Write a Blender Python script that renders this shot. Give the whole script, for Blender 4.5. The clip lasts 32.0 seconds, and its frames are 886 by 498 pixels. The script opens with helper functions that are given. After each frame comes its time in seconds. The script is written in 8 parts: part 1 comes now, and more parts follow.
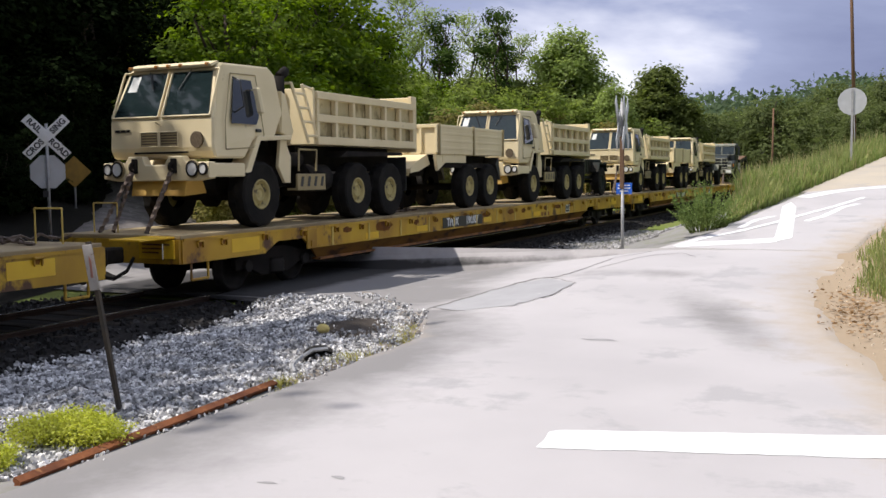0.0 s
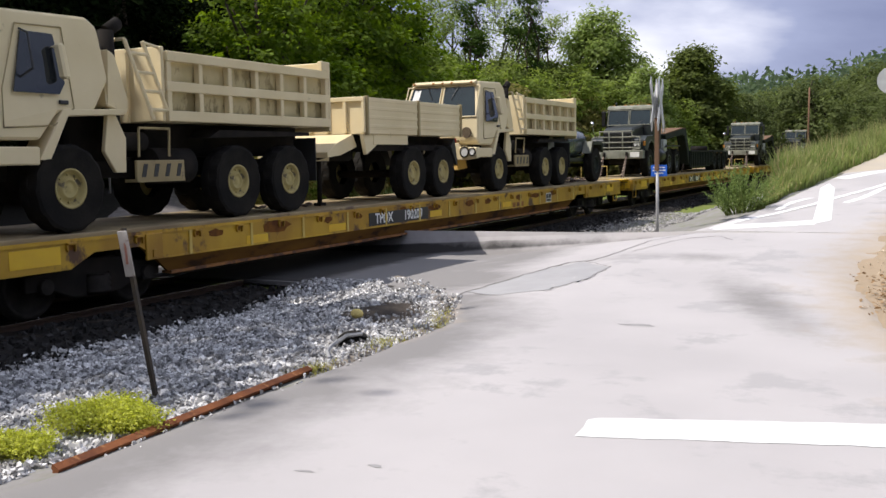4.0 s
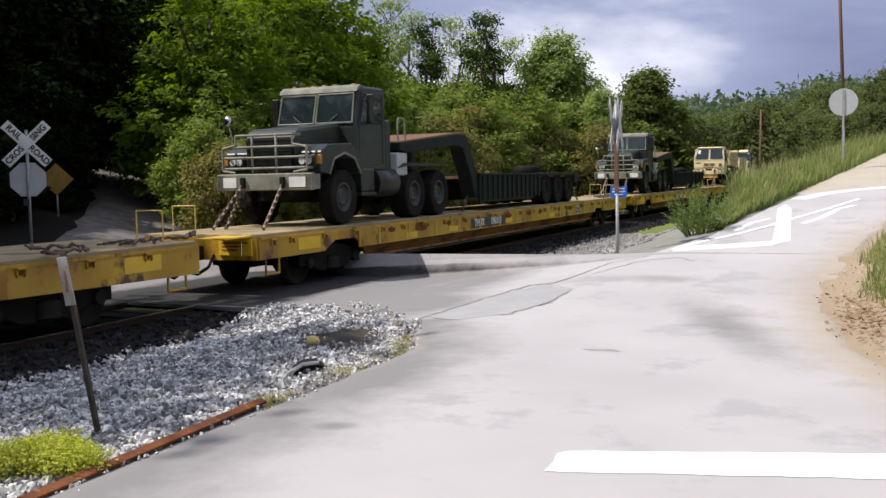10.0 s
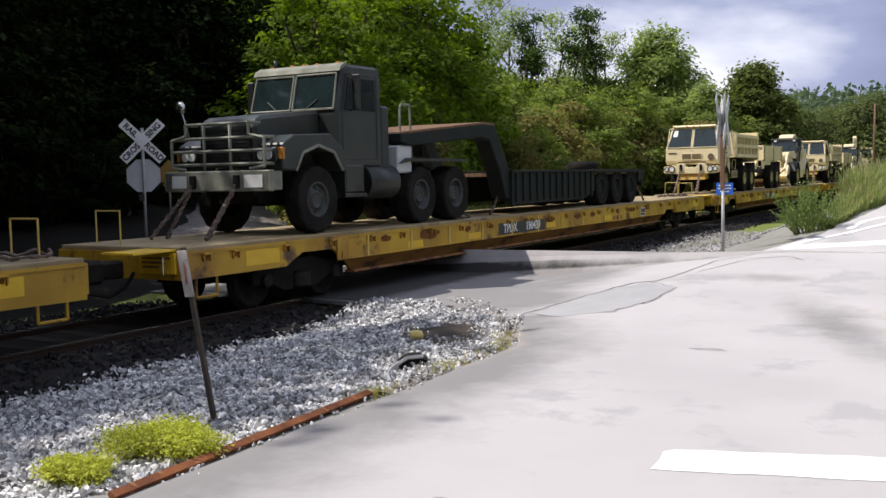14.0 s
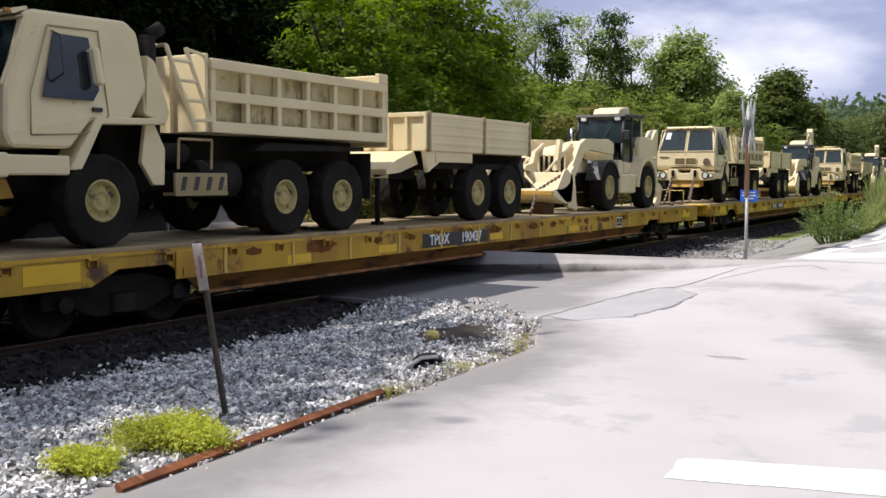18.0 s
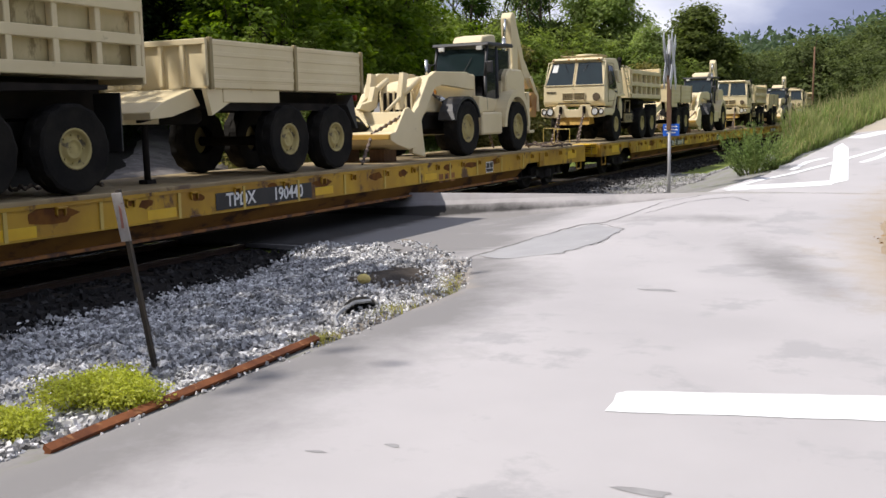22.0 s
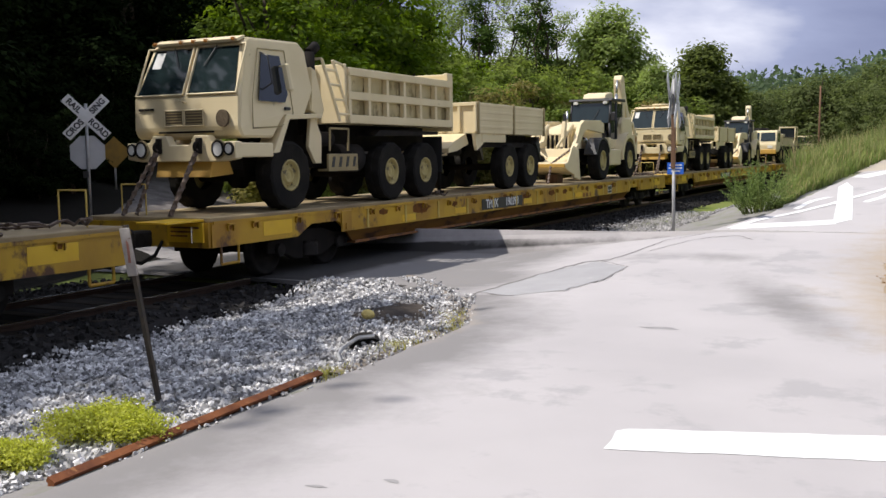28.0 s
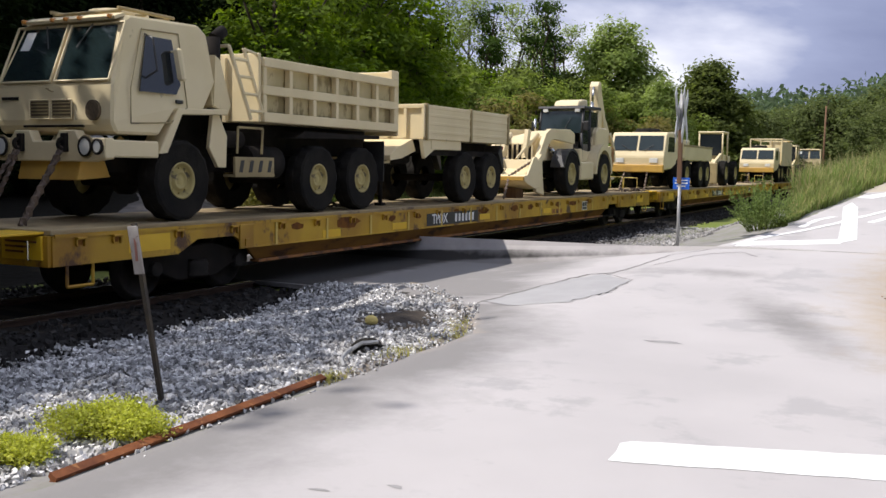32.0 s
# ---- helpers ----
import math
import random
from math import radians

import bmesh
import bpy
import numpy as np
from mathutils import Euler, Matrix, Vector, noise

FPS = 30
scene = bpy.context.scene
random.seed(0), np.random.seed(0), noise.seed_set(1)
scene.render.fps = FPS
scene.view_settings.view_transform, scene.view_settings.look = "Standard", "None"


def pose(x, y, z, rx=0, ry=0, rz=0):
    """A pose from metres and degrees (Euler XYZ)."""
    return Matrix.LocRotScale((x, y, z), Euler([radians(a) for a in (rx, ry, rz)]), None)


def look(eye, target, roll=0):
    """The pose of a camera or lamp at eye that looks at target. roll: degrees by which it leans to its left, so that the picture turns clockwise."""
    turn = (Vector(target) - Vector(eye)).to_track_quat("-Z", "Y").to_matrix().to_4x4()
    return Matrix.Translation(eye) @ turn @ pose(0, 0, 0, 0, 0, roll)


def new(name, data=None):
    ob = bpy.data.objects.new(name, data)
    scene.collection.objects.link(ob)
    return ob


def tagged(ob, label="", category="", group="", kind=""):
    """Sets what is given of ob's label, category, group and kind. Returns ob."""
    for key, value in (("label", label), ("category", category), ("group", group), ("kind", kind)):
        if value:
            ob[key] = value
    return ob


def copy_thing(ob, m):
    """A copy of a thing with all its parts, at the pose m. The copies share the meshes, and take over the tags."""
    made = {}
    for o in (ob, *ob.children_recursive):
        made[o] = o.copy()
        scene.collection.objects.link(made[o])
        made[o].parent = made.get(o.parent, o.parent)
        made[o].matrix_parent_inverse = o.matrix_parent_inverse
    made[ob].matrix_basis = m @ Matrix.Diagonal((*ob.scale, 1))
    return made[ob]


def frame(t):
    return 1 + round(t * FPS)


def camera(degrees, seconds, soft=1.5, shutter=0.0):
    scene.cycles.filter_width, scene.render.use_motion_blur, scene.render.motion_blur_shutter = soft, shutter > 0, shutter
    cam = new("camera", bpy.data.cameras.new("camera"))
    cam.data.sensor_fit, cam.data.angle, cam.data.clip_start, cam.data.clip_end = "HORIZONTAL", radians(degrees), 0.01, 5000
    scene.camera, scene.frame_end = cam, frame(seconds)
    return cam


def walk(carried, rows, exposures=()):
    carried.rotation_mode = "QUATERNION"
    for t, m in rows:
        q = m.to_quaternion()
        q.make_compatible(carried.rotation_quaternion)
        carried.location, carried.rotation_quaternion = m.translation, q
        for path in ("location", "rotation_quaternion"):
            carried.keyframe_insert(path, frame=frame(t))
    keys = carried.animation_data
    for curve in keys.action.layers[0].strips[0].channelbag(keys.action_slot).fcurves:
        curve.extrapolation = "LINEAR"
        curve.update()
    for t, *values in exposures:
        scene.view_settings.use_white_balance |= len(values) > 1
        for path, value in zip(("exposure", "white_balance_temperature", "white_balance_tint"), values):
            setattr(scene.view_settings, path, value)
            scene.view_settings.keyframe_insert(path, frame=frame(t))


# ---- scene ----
cam = camera(48.72, 32.0)
PATH = [
    (0, pose(0.307, -0.357, 1.901, 85.66, 0.67, 24.35)),
    (0.5, pose(0.305, -0.351, 1.902, 86.19, 1.23, 25.52)),
    (1, pose(0.307, -0.358, 1.898, 86.07, 0.38, 24.63)),
    (1.5, pose(0.274, -0.380, 1.896, 86.20, 1.36, 24.70)),
    (2, pose(0.261, -0.400, 1.891, 85.43, 0.34, 24.86)),
    (2.5, pose(0.299, -0.334, 1.912, 85.67, 1.09, 25.95)),
    (4.5, pose(0.216, -0.251, 1.919, 84.42, 0.89, 26.05)),
    (5, pose(0.209, -0.165, 1.957, 84.85, 1.30, 23.74)),
    (5.5, pose(0.157, -0.179, 1.928, 84.65, 1.71, 22.52)),
    (6, pose(0.112, -0.137, 1.935, 84.93, 1.70, 19.97)),
    (6.5, pose(0.142, -0.089, 1.936, 83.17, 2.97, 18.45)),
    (7, pose(0.072, -0.089, 1.938, 86.18, 0.95, 18.72)),
    (7.5, pose(0.052, -0.055, 1.938, 86.79, 1.23, 20.06)),
    (8, pose(0.056, -0.040, 1.917, 87.08, -0.22, 21.43)),
    (8.5, pose(0.068, -0.029, 1.904, 86.45, 0.98, 21.90)),
    (9, pose(0.088, -0.008, 1.898, 86.14, 0.94, 23.23)),
    (9.5, pose(0.053, -0.015, 1.896, 85.57, 1.48, 22.98)),
    (10, pose(0.061, 0.003, 1.906, 85.90, 1.13, 23.58)),
    (10.5, pose(0.070, 0.004, 1.907, 85.61, 0.67, 24.17)),
    (11, pose(0.059, 0.006, 1.906, 85.18, 0.12, 24.12)),
    (11.5, pose(0.067, -0.033, 1.915, 84.06, 1.73, 25.05)),
    (12, pose(0.035, -0.067, 1.932, 84.26, 1.37, 25.53)),
    (12.5, pose(0.052, -0.089, 1.933, 84.22, 1.24, 27.40)),
    (13, pose(0.069, -0.083, 1.942, 85.14, 0.66, 28.81)),
    (13.5, pose(0.058, -0.107, 1.921, 85.58, 0.90, 29.02)),
    (15.5, pose(0.008, -0.009, 1.909, 86.25, 0.96, 30.31)),
    (16, pose(-0.008, 0.001, 1.905, 86.29, 0.25, 30.51)),
    (16.5, pose(-0.009, -0.014, 1.905, 86.88, -0.01, 32.22)),
    (17, pose(-0.001, -0.015, 1.905, 86.35, 0.29, 31.67)),
    (17.5, pose(0.020, -0.023, 1.892, 86.44, 0.27, 31.52)),
    (18, pose(0.040, -0.011, 1.897, 85.85, -0.25, 30.70)),
    (18.5, pose(0.010, -0.026, 1.898, 86.18, 0.79, 31.04)),
    (19, pose(0.038, -0.008, 1.915, 86.38, 0.62, 31.59)),
    (19.5, pose(0.073, 0.016, 1.913, 86.45, 2.00, 29.48)),
    (20, pose(0.018, 0.035, 1.892, 83.60, 3.14, 27.70)),
    (20.5, pose(0.004, 0.038, 1.887, 81.32, 1.06, 27.31)),
    (21, pose(-0.017, 0.051, 1.888, 82.65, 1.59, 29.78)),
    (21.5, pose(-0.053, 0.047, 1.864, 83.63, 2.48, 29.12)),
    (22, pose(-0.080, 0.074, 1.871, 82.47, 1.18, 26.08)),
    (22.5, pose(-0.132, 0.067, 1.881, 84.04, 0.57, 24.99)),
    (23, pose(-0.092, 0.021, 1.896, 84.47, -0.53, 27.87)),
    (23.5, pose(-0.084, 0.032, 1.890, 85.39, -0.90, 28.00)),
    (24, pose(-0.090, 0.040, 1.906, 84.78, 0.06, 27.72)),
    (24.5, pose(-0.121, 0.055, 1.917, 84.55, -0.06, 28.10)),
    (26.5, pose(-0.038, 0.023, 1.895, 85.33, 1.06, 26.68)),
    (27, pose(0.007, 0.012, 1.894, 84.63, 1.03, 26.83)),
    (27.5, pose(-0.033, 0.026, 1.891, 84.15, 0.85, 26.47)),
    (28, pose(-0.013, 0.014, 1.894, 84.54, 0.78, 26.53)),
    (28.5, pose(-0.015, 0.016, 1.901, 85.15, 0.27, 26.35)),
    (29, pose(-0.007, 0.020, 1.889, 85.04, 1.06, 26.13)),
    (29.5, pose(0.006, -0.008, 1.896, 85.13, 1.11, 26.35)),
    (30, pose(-0.008, -0.000, 1.902, 85.39, 0.98, 26.35)),
    (30.5, pose(-0.008, -0.004, 1.893, 85.64, 0.15, 26.03)),
    (31, pose(0.004, -0.024, 1.890, 85.90, 0.31, 26.05)),
    (31.5, pose(-0.048, -0.004, 1.878, 85.39, -0.54, 26.05)),
    (32, pose(-0.061, -0.001, 1.875, 85.09, -0.84, 26.74)),
]
walk(cam, PATH, [(0, 0.27, 6380, 13), (5, 0.25, 6380, 13), (6.3, 0.31, 6380, 13), (7.5, 0.33, 6380, 13), (8.5, 0.29, 6380, 13), (12, 0.19, 6380, 13), (13.5, 0.23, 6380, 13), (15.5, 0.37, 6380, 13), (18.8, 0.38, 6380, 13), (20, 0.27, 6380, 13), (23, 0.17, 6380, 13), (27, 0.21, 6380, 13), (29, 0.17, 6380, 13), (32, 0.23, 6380, 13)])

# ---- light ----
SUN_TO = Vector((-0.60, -0.42, 1.0)).normalized()
world = bpy.data.worlds.new("world")
scene.world = world
world.use_nodes = True


def build_sky():
    nt = world.node_tree
    for n in list(nt.nodes):
        nt.nodes.remove(n)
    out = nt.nodes.new("ShaderNodeOutputWorld")
    bg = nt.nodes.new("ShaderNodeBackground")
    sky = nt.nodes.new("ShaderNodeTexSky")
    sky.sky_type = 'NISHITA'
    sky.sun_disc = False
    sky.sun_elevation = math.asin(SUN_TO.z)
    sky.sun_rotation = math.atan2(SUN_TO.x, SUN_TO.y)
    sky.air_density, sky.dust_density, sky.ozone_density = 1.0, 1.5, 1.5
    # broken clouds: grey-blue and white, thinning towards the zenith
    tc = nt.nodes.new("ShaderNodeTexCoord")
    mp = nt.nodes.new("ShaderNodeMapping")
    mp.inputs["Scale"].default_value = (1.0, 1.0, 2.6)
    mp.inputs["Location"].default_value = CLOUD_SHIFT
    no = nt.nodes.new("ShaderNodeTexNoise")
    no.inputs["Scale"].default_value = 2.6
    no.inputs["Detail"].default_value = 8
    no.inputs["Roughness"].default_value = 0.5
    no.inputs["Distortion"].default_value = 0.3
    ramp = nt.nodes.new("ShaderNodeValToRGB")
    cr = ramp.color_ramp
    cr.elements[0].position, cr.elements[0].color = 0.36, (*[c / SKY for c in CLOUD_DARK], 1)
    cr.elements[1].position, cr.elements[1].color = 0.66, (*[c / SKY for c in CLOUD_WHITE], 1)
    e = cr.elements.new(0.50)
    e.color = (*[c / SKY for c in CLOUD_MID], 1)
    sep = nt.nodes.new("ShaderNodeSeparateXYZ")
    mr = nt.nodes.new("ShaderNodeMapRange")
    mr.inputs["From Min"].default_value, mr.inputs["From Max"].default_value = 0.12, 0.55
    mr.inputs["To Min"].default_value, mr.inputs["To Max"].default_value = 0.95, 0.7
    mix = nt.nodes.new("ShaderNodeMix")
    mix.data_type = 'RGBA'
    # higher up the cloud is thinner and sunlit
    lit = nt.nodes.new("ShaderNodeMapRange")
    lit.inputs["From Min"].default_value, lit.inputs["From Max"].default_value = 0.16, 0.6
    lit.inputs["To Min"].default_value, lit.inputs["To Max"].default_value = 0.0, 0.6
    glow = nt.nodes.new("ShaderNodeMix")
    glow.data_type = 'RGBA'
    glow.inputs["B"].default_value = (*[c / SKY for c in CLOUD_LIT], 1)
    lk = nt.links.new
    lk(sep.outputs["Z"], lit.inputs["Value"])
    lk(lit.outputs[0], glow.inputs["Factor"])
    lk(ramp.outputs["Color"], glow.inputs["A"])
    lk(tc.outputs["Generated"], mp.inputs["Vector"])
    lk(tc.outputs["Generated"], sep.inputs[0])
    lk(sep.outputs["Z"], mr.inputs["Value"])
    lk(mp.outputs[0], no.inputs["Vector"])
    lk(no.outputs["Fac"], ramp.inputs["Fac"])
    lk(mr.outputs[0], mix.inputs["Factor"])
    lk(sky.outputs[0], mix.inputs["A"])
    lk(glow.outputs["Result"], mix.inputs["B"])
    lk(mix.outputs["Result"], bg.inputs["Color"])
    bg.inputs["Strength"].default_value = SKY
    lk(bg.outputs[0], out.inputs["Surface"])


SKY = 0.085
CLOUD_DARK, CLOUD_MID, CLOUD_WHITE = (0.22, 0.25, 0.40), (0.34, 0.38, 0.55), (0.98, 0.99, 1.06)
CLOUD_LIT = (0.76, 0.82, 0.94)
CLOUD_SHIFT = (0.0, 0.0, 0.0)
build_sky()
sun_data = bpy.data.lights.new("sun", 'SUN')
sun_data.energy, sun_data.angle, sun_data.color = 4.25, radians(0.6), (1.0, 0.945, 0.85)
sun = new("sun", sun_data)
sun.matrix_world = look((-60, 10, 60), Vector((-60, 10, 60)) - SUN_TO)


# ---- materials ----
def mat(name, col, col2=None, scale=3.0, rough=0.6, metal=0.0, bump=0.0, bscale=40.0, spots=None, spot_at=0.62, spot_scale=2.0,
        island=0.0, rand=0.0, detail=6.0, stretch=(1, 1, 1), rough2=None):
    """A worn surface: two tones by a large noise, spots by a second, fine relief by a third."""
    m = bpy.data.materials.new(name)
    m.use_nodes = True
    nt = m.node_tree
    lk = nt.links.new
    b = nt.nodes["Principled BSDF"]
    b.inputs["Metallic"].default_value = metal
    b.inputs["Roughness"].default_value = rough
    if rough >= 0.6 and max(col) < 0.3:
        b.inputs["Specular IOR Level"].default_value = 0.12     # dark rough surfaces barely shine, which deepens the shaded parts
    col2 = col2 or tuple(c * 0.75 for c in col)
    tc = nt.nodes.new("ShaderNodeTexCoord")
    mp = nt.nodes.new("ShaderNodeMapping")
    mp.inputs["Scale"].default_value = stretch
    lk(tc.outputs["Object"], mp.inputs["Vector"])
    n1 = nt.nodes.new("ShaderNodeTexNoise")
    n1.inputs["Scale"].default_value, n1.inputs["Detail"].default_value = scale, detail
    lk(mp.outputs[0], n1.inputs["Vector"])
    r1 = nt.nodes.new("ShaderNodeValToRGB")
    r1.color_ramp.elements[0].position, r1.color_ramp.elements[1].position = 0.35, 0.68
    r1.color_ramp.elements[0].color, r1.color_ramp.elements[1].color = (*col, 1), (*col2, 1)
    lk(n1.outputs["Fac"], r1.inputs["Fac"])
    out = r1.outputs["Color"]
    if spots:
        n2 = nt.nodes.new("ShaderNodeTexNoise")
        n2.inputs["Scale"].default_value, n2.inputs["Detail"].default_value = spot_scale, 8.0
        n2.inputs["Roughness"].default_value = 0.65
        lk(mp.outputs[0], n2.inputs["Vector"])
        r2 = nt.nodes.new("ShaderNodeValToRGB")
        r2.color_ramp.elements[0].position, r2.color_ramp.elements[1].position = spot_at - 0.02, spot_at + 0.05
        lk(n2.outputs["Fac"], r2.inputs["Fac"])
        mx = nt.nodes.new("ShaderNodeMix")
        mx.data_type = 'RGBA'
        mx.inputs["B"].default_value = (*spots, 1)
        lk(r2.outputs["Color"], mx.inputs["Factor"])
        lk(out, mx.inputs["A"])
        out = mx.outputs["Result"]
    if island or rand:
        if island:
            src = nt.nodes.new("ShaderNodeNewGeometry").outputs["Random Per Island"]
        else:
            src = nt.nodes.new("ShaderNodeObjectInfo").outputs["Random"]
        mr = nt.nodes.new("ShaderNodeMapRange")
        amt = island or rand
        mr.inputs["To Min"].default_value, mr.inputs["To Max"].default_value = 1 - amt, 1 + amt
        lk(src, mr.inputs["Value"])
        hs = nt.nodes.new("ShaderNodeHueSaturation")
        lk(mr.outputs[0], hs.inputs["Value"])
        lk(out, hs.inputs["Color"])
        out = hs.outputs["Color"]
    lk(out, b.inputs["Base Color"])
    if rough2 is not None:
        mr2 = nt.nodes.new("ShaderNodeMapRange")
        mr2.inputs["To Min"].default_value, mr2.inputs["To Max"].default_value = rough, rough2
        lk(n1.outputs["Fac"], mr2.inputs["Value"])
        lk(mr2.outputs[0], b.inputs["Roughness"])
    if bump:
        n3 = nt.nodes.new("ShaderNodeTexNoise")
        n3.inputs["Scale"].default_value, n3.inputs["Detail"].default_value = bscale, 4.0
        lk(tc.outputs["Object"], n3.inputs["Vector"])
        bp = nt.nodes.new("ShaderNodeBump")
        bp.inputs["Strength"].default_value = min(1.0, bump)
        bp.inputs["Distance"].default_value = 0.02
        lk(n3.outputs["Fac"], bp.inputs["Height"])
        lk(bp.outputs[0], b.inputs["Normal"])
    return m


def leaf_mat(name, col, col2, through_amt=0.35):
    m = mat(name, col, col2, scale=0.6, rough=0.85, island=0.35)
    m.node_tree.nodes["Principled BSDF"].inputs["Specular IOR Level"].default_value = 0.12
    nt = m.node_tree
    b = nt.nodes["Principled BSDF"]
    tr = nt.nodes.new("ShaderNodeBsdfTranslucent")
    mx = nt.nodes.new("ShaderNodeMixShader")
    mx.inputs[0].default_value = through_amt
    src = b.inputs["Base Color"].links[0].from_socket
    hs = nt.nodes.new("ShaderNodeHueSaturation")
    hs.inputs["Value"].default_value, hs.inputs["Saturation"].default_value = 1.5, 1.15
    nt.links.new(src, hs.inputs["Color"])
    nt.links.new(hs.outputs[0], tr.inputs["Color"])
    nt.links.new(b.outputs[0], mx.inputs[1])
    nt.links.new(tr.outputs[0], mx.inputs[2])
    nt.links.new(mx.outputs[0], nt.nodes["Material Output"].inputs["Surface"])
    return m


def glass_mat(name, col=(0.25, 0.3, 0.32)):
    m = mat(name, col, rough=0.05, scale=2.0)
    b = m.node_tree.nodes["Principled BSDF"]
    b.inputs["Specular IOR Level"].default_value = 0.55
    b.inputs["Coat Weight"].default_value = 0.22
    b.inputs["Coat Roughness"].default_value = 0.03
    return m


TAN = mat("tan_paint", (0.72, 0.61, 0.38), (0.65, 0.54, 0.32), scale=1.2, rough=0.62, spots=(0.44, 0.36, 0.22), spot_at=0.68, spot_scale=4.0, bump=0.08, bscale=60)
TAN_DARK = mat("tan_paint_dusty", (0.36, 0.285, 0.14), (0.28, 0.22, 0.11), scale=2.0, rough=0.75, spots=(0.16, 0.12, 0.07), spot_at=0.6, spot_scale=3)
GREEN = mat("dark_green_paint", (0.014, 0.019, 0.017), (0.023, 0.027, 0.023), scale=0.9, rough=0.64, spots=(0.02, 0.018, 0.014), spot_at=0.56, spot_scale=0.9)
GREEN_LIGHT = mat("dusty_green_paint", (0.04, 0.048, 0.034), (0.06, 0.062, 0.044), scale=1.2, rough=0.6, spots=(0.035, 0.03, 0.02), spot_at=0.55, spot_scale=0.8)
TANK = mat("tank_paint", (0.035, 0.05, 0.055), (0.065, 0.085, 0.085), scale=1.4, rough=0.24, spots=(0.015, 0.018, 0.018), spot_at=0.54, spot_scale=1.6)
TAN_STAINED = mat("stained_sand_paint", (0.56, 0.47, 0.27), (0.40, 0.33, 0.17), scale=1.8, rough=0.75, spots=(0.24, 0.19, 0.09), spot_at=0.55, spot_scale=2.4, stretch=(1, 1, 0.6))
RUBBER = mat("tyre_rubber", (0.011, 0.0105, 0.010), (0.022, 0.020, 0.017), scale=3, rough=0.95, bump=0.3, bscale=30)
DARK = mat("dark_underbody", (0.013, 0.012, 0.011), (0.024, 0.020, 0.017), scale=3, rough=0.9)
YELLOW = mat("yellow_car_paint", (0.56, 0.34, 0.02), (0.34, 0.175, 0.014), scale=1.3, rough=0.55, spots=(0.10, 0.045, 0.02), spot_at=0.565, spot_scale=1.9, stretch=(1, 0.8, 0.6), bump=0.1, bscale=25, rand=0.08)
PALE_YELLOW = mat("pale_yellow_paint", (0.62, 0.46, 0.12), (0.48, 0.33, 0.07), scale=2, rough=0.6)
# grimy car yellow, painted darker still for the fascia's shade over the web
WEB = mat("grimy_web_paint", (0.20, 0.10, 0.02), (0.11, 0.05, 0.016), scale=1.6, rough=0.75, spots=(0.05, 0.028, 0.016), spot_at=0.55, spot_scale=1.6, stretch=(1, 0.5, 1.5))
RUST_STAIN = mat("dark_rust_stain", (0.11, 0.045, 0.018), (0.20, 0.085, 0.02), scale=6, rough=0.85)
YELLOW_PATCH = mat("fresh_yellow_paint", (0.78, 0.50, 0.02), (0.70, 0.42, 0.02), scale=3, rough=0.45)
RUSTY_YELLOW = mat("rusty_yellow_paint", (0.34, 0.15, 0.04), (0.22, 0.09, 0.03), scale=1.5, rough=0.8, spots=(0.10, 0.05, 0.03), spot_at=0.52, spot_scale=3)
DECK = mat("worn_deck", (0.36, 0.28, 0.15), (0.23, 0.17, 0.095), scale=1.6, rough=0.8, spots=(0.16, 0.11, 0.07), spot_at=0.64, spot_scale=1.2, bump=0.3, bscale=20)
STEEL = mat("dark_steel", (0.035, 0.031, 0.028), (0.02, 0.018, 0.016), scale=6, rough=0.7, metal=0.3)
CAMO = mat("camouflage_paint", (0.014, 0.020, 0.019), (0.032, 0.035, 0.028), scale=0.9, rough=0.42, spots=(0.010, 0.009, 0.009), spot_at=0.53, spot_scale=1.0)
# paler than the body paint, for edges, bars and bumper
CAMO_EDGE = mat("dusty_bare_edges", (0.27, 0.27, 0.22), (0.15, 0.155, 0.12), scale=3.0, rough=0.6)
RIM = mat("rim_paint", (0.44, 0.36, 0.14), (0.32, 0.26, 0.10), scale=3, rough=0.7, spots=(0.10, 0.08, 0.05), spot_at=0.58, spot_scale=5)
CHAIN = mat("chain_steel", (0.16, 0.12, 0.095), (0.09, 0.065, 0.05), scale=12, rough=0.55, metal=0.5)
CHROME = mat("bright_metal", (0.62, 0.62, 0.6), (0.5, 0.5, 0.48), scale=4, rough=0.25, metal=1.0)
BROWN = mat("brown_mesh", (0.10, 0.075, 0.05), (0.15, 0.115, 0.075), scale=30, rough=0.8)
GLASS = glass_mat("cab_glass", (0.016, 0.027, 0.028))
DARK_GLASS = glass_mat("dark_glass", (0.02, 0.025, 0.03))
LENS = mat("lamp_lens", (0.75, 0.75, 0.72), rough=0.12)
AMBER = mat("amber_lens", (0.52, 0.22, 0.045), rough=0.25)
RED = mat("red_lens", (0.5, 0.03, 0.02), rough=0.3)
WHITE = mat("white_paint", (0.82, 0.82, 0.80), (0.70, 0.70, 0.67), scale=5, rough=0.6)
OCHRE = mat("ochre_paint", (0.55, 0.33, 0.06), (0.42, 0.25, 0.06), scale=2, rough=0.6)
BLACK = mat("black_paint", (0.018, 0.018, 0.02), (0.03, 0.03, 0.03), scale=3, rough=0.5)
PAPER = mat("paper_note", (0.8, 0.8, 0.76), rough=0.8)
BLUE = mat("blue_sign_face", (0.02, 0.13, 0.60), (0.02, 0.11, 0.5), scale=4, rough=0.4)
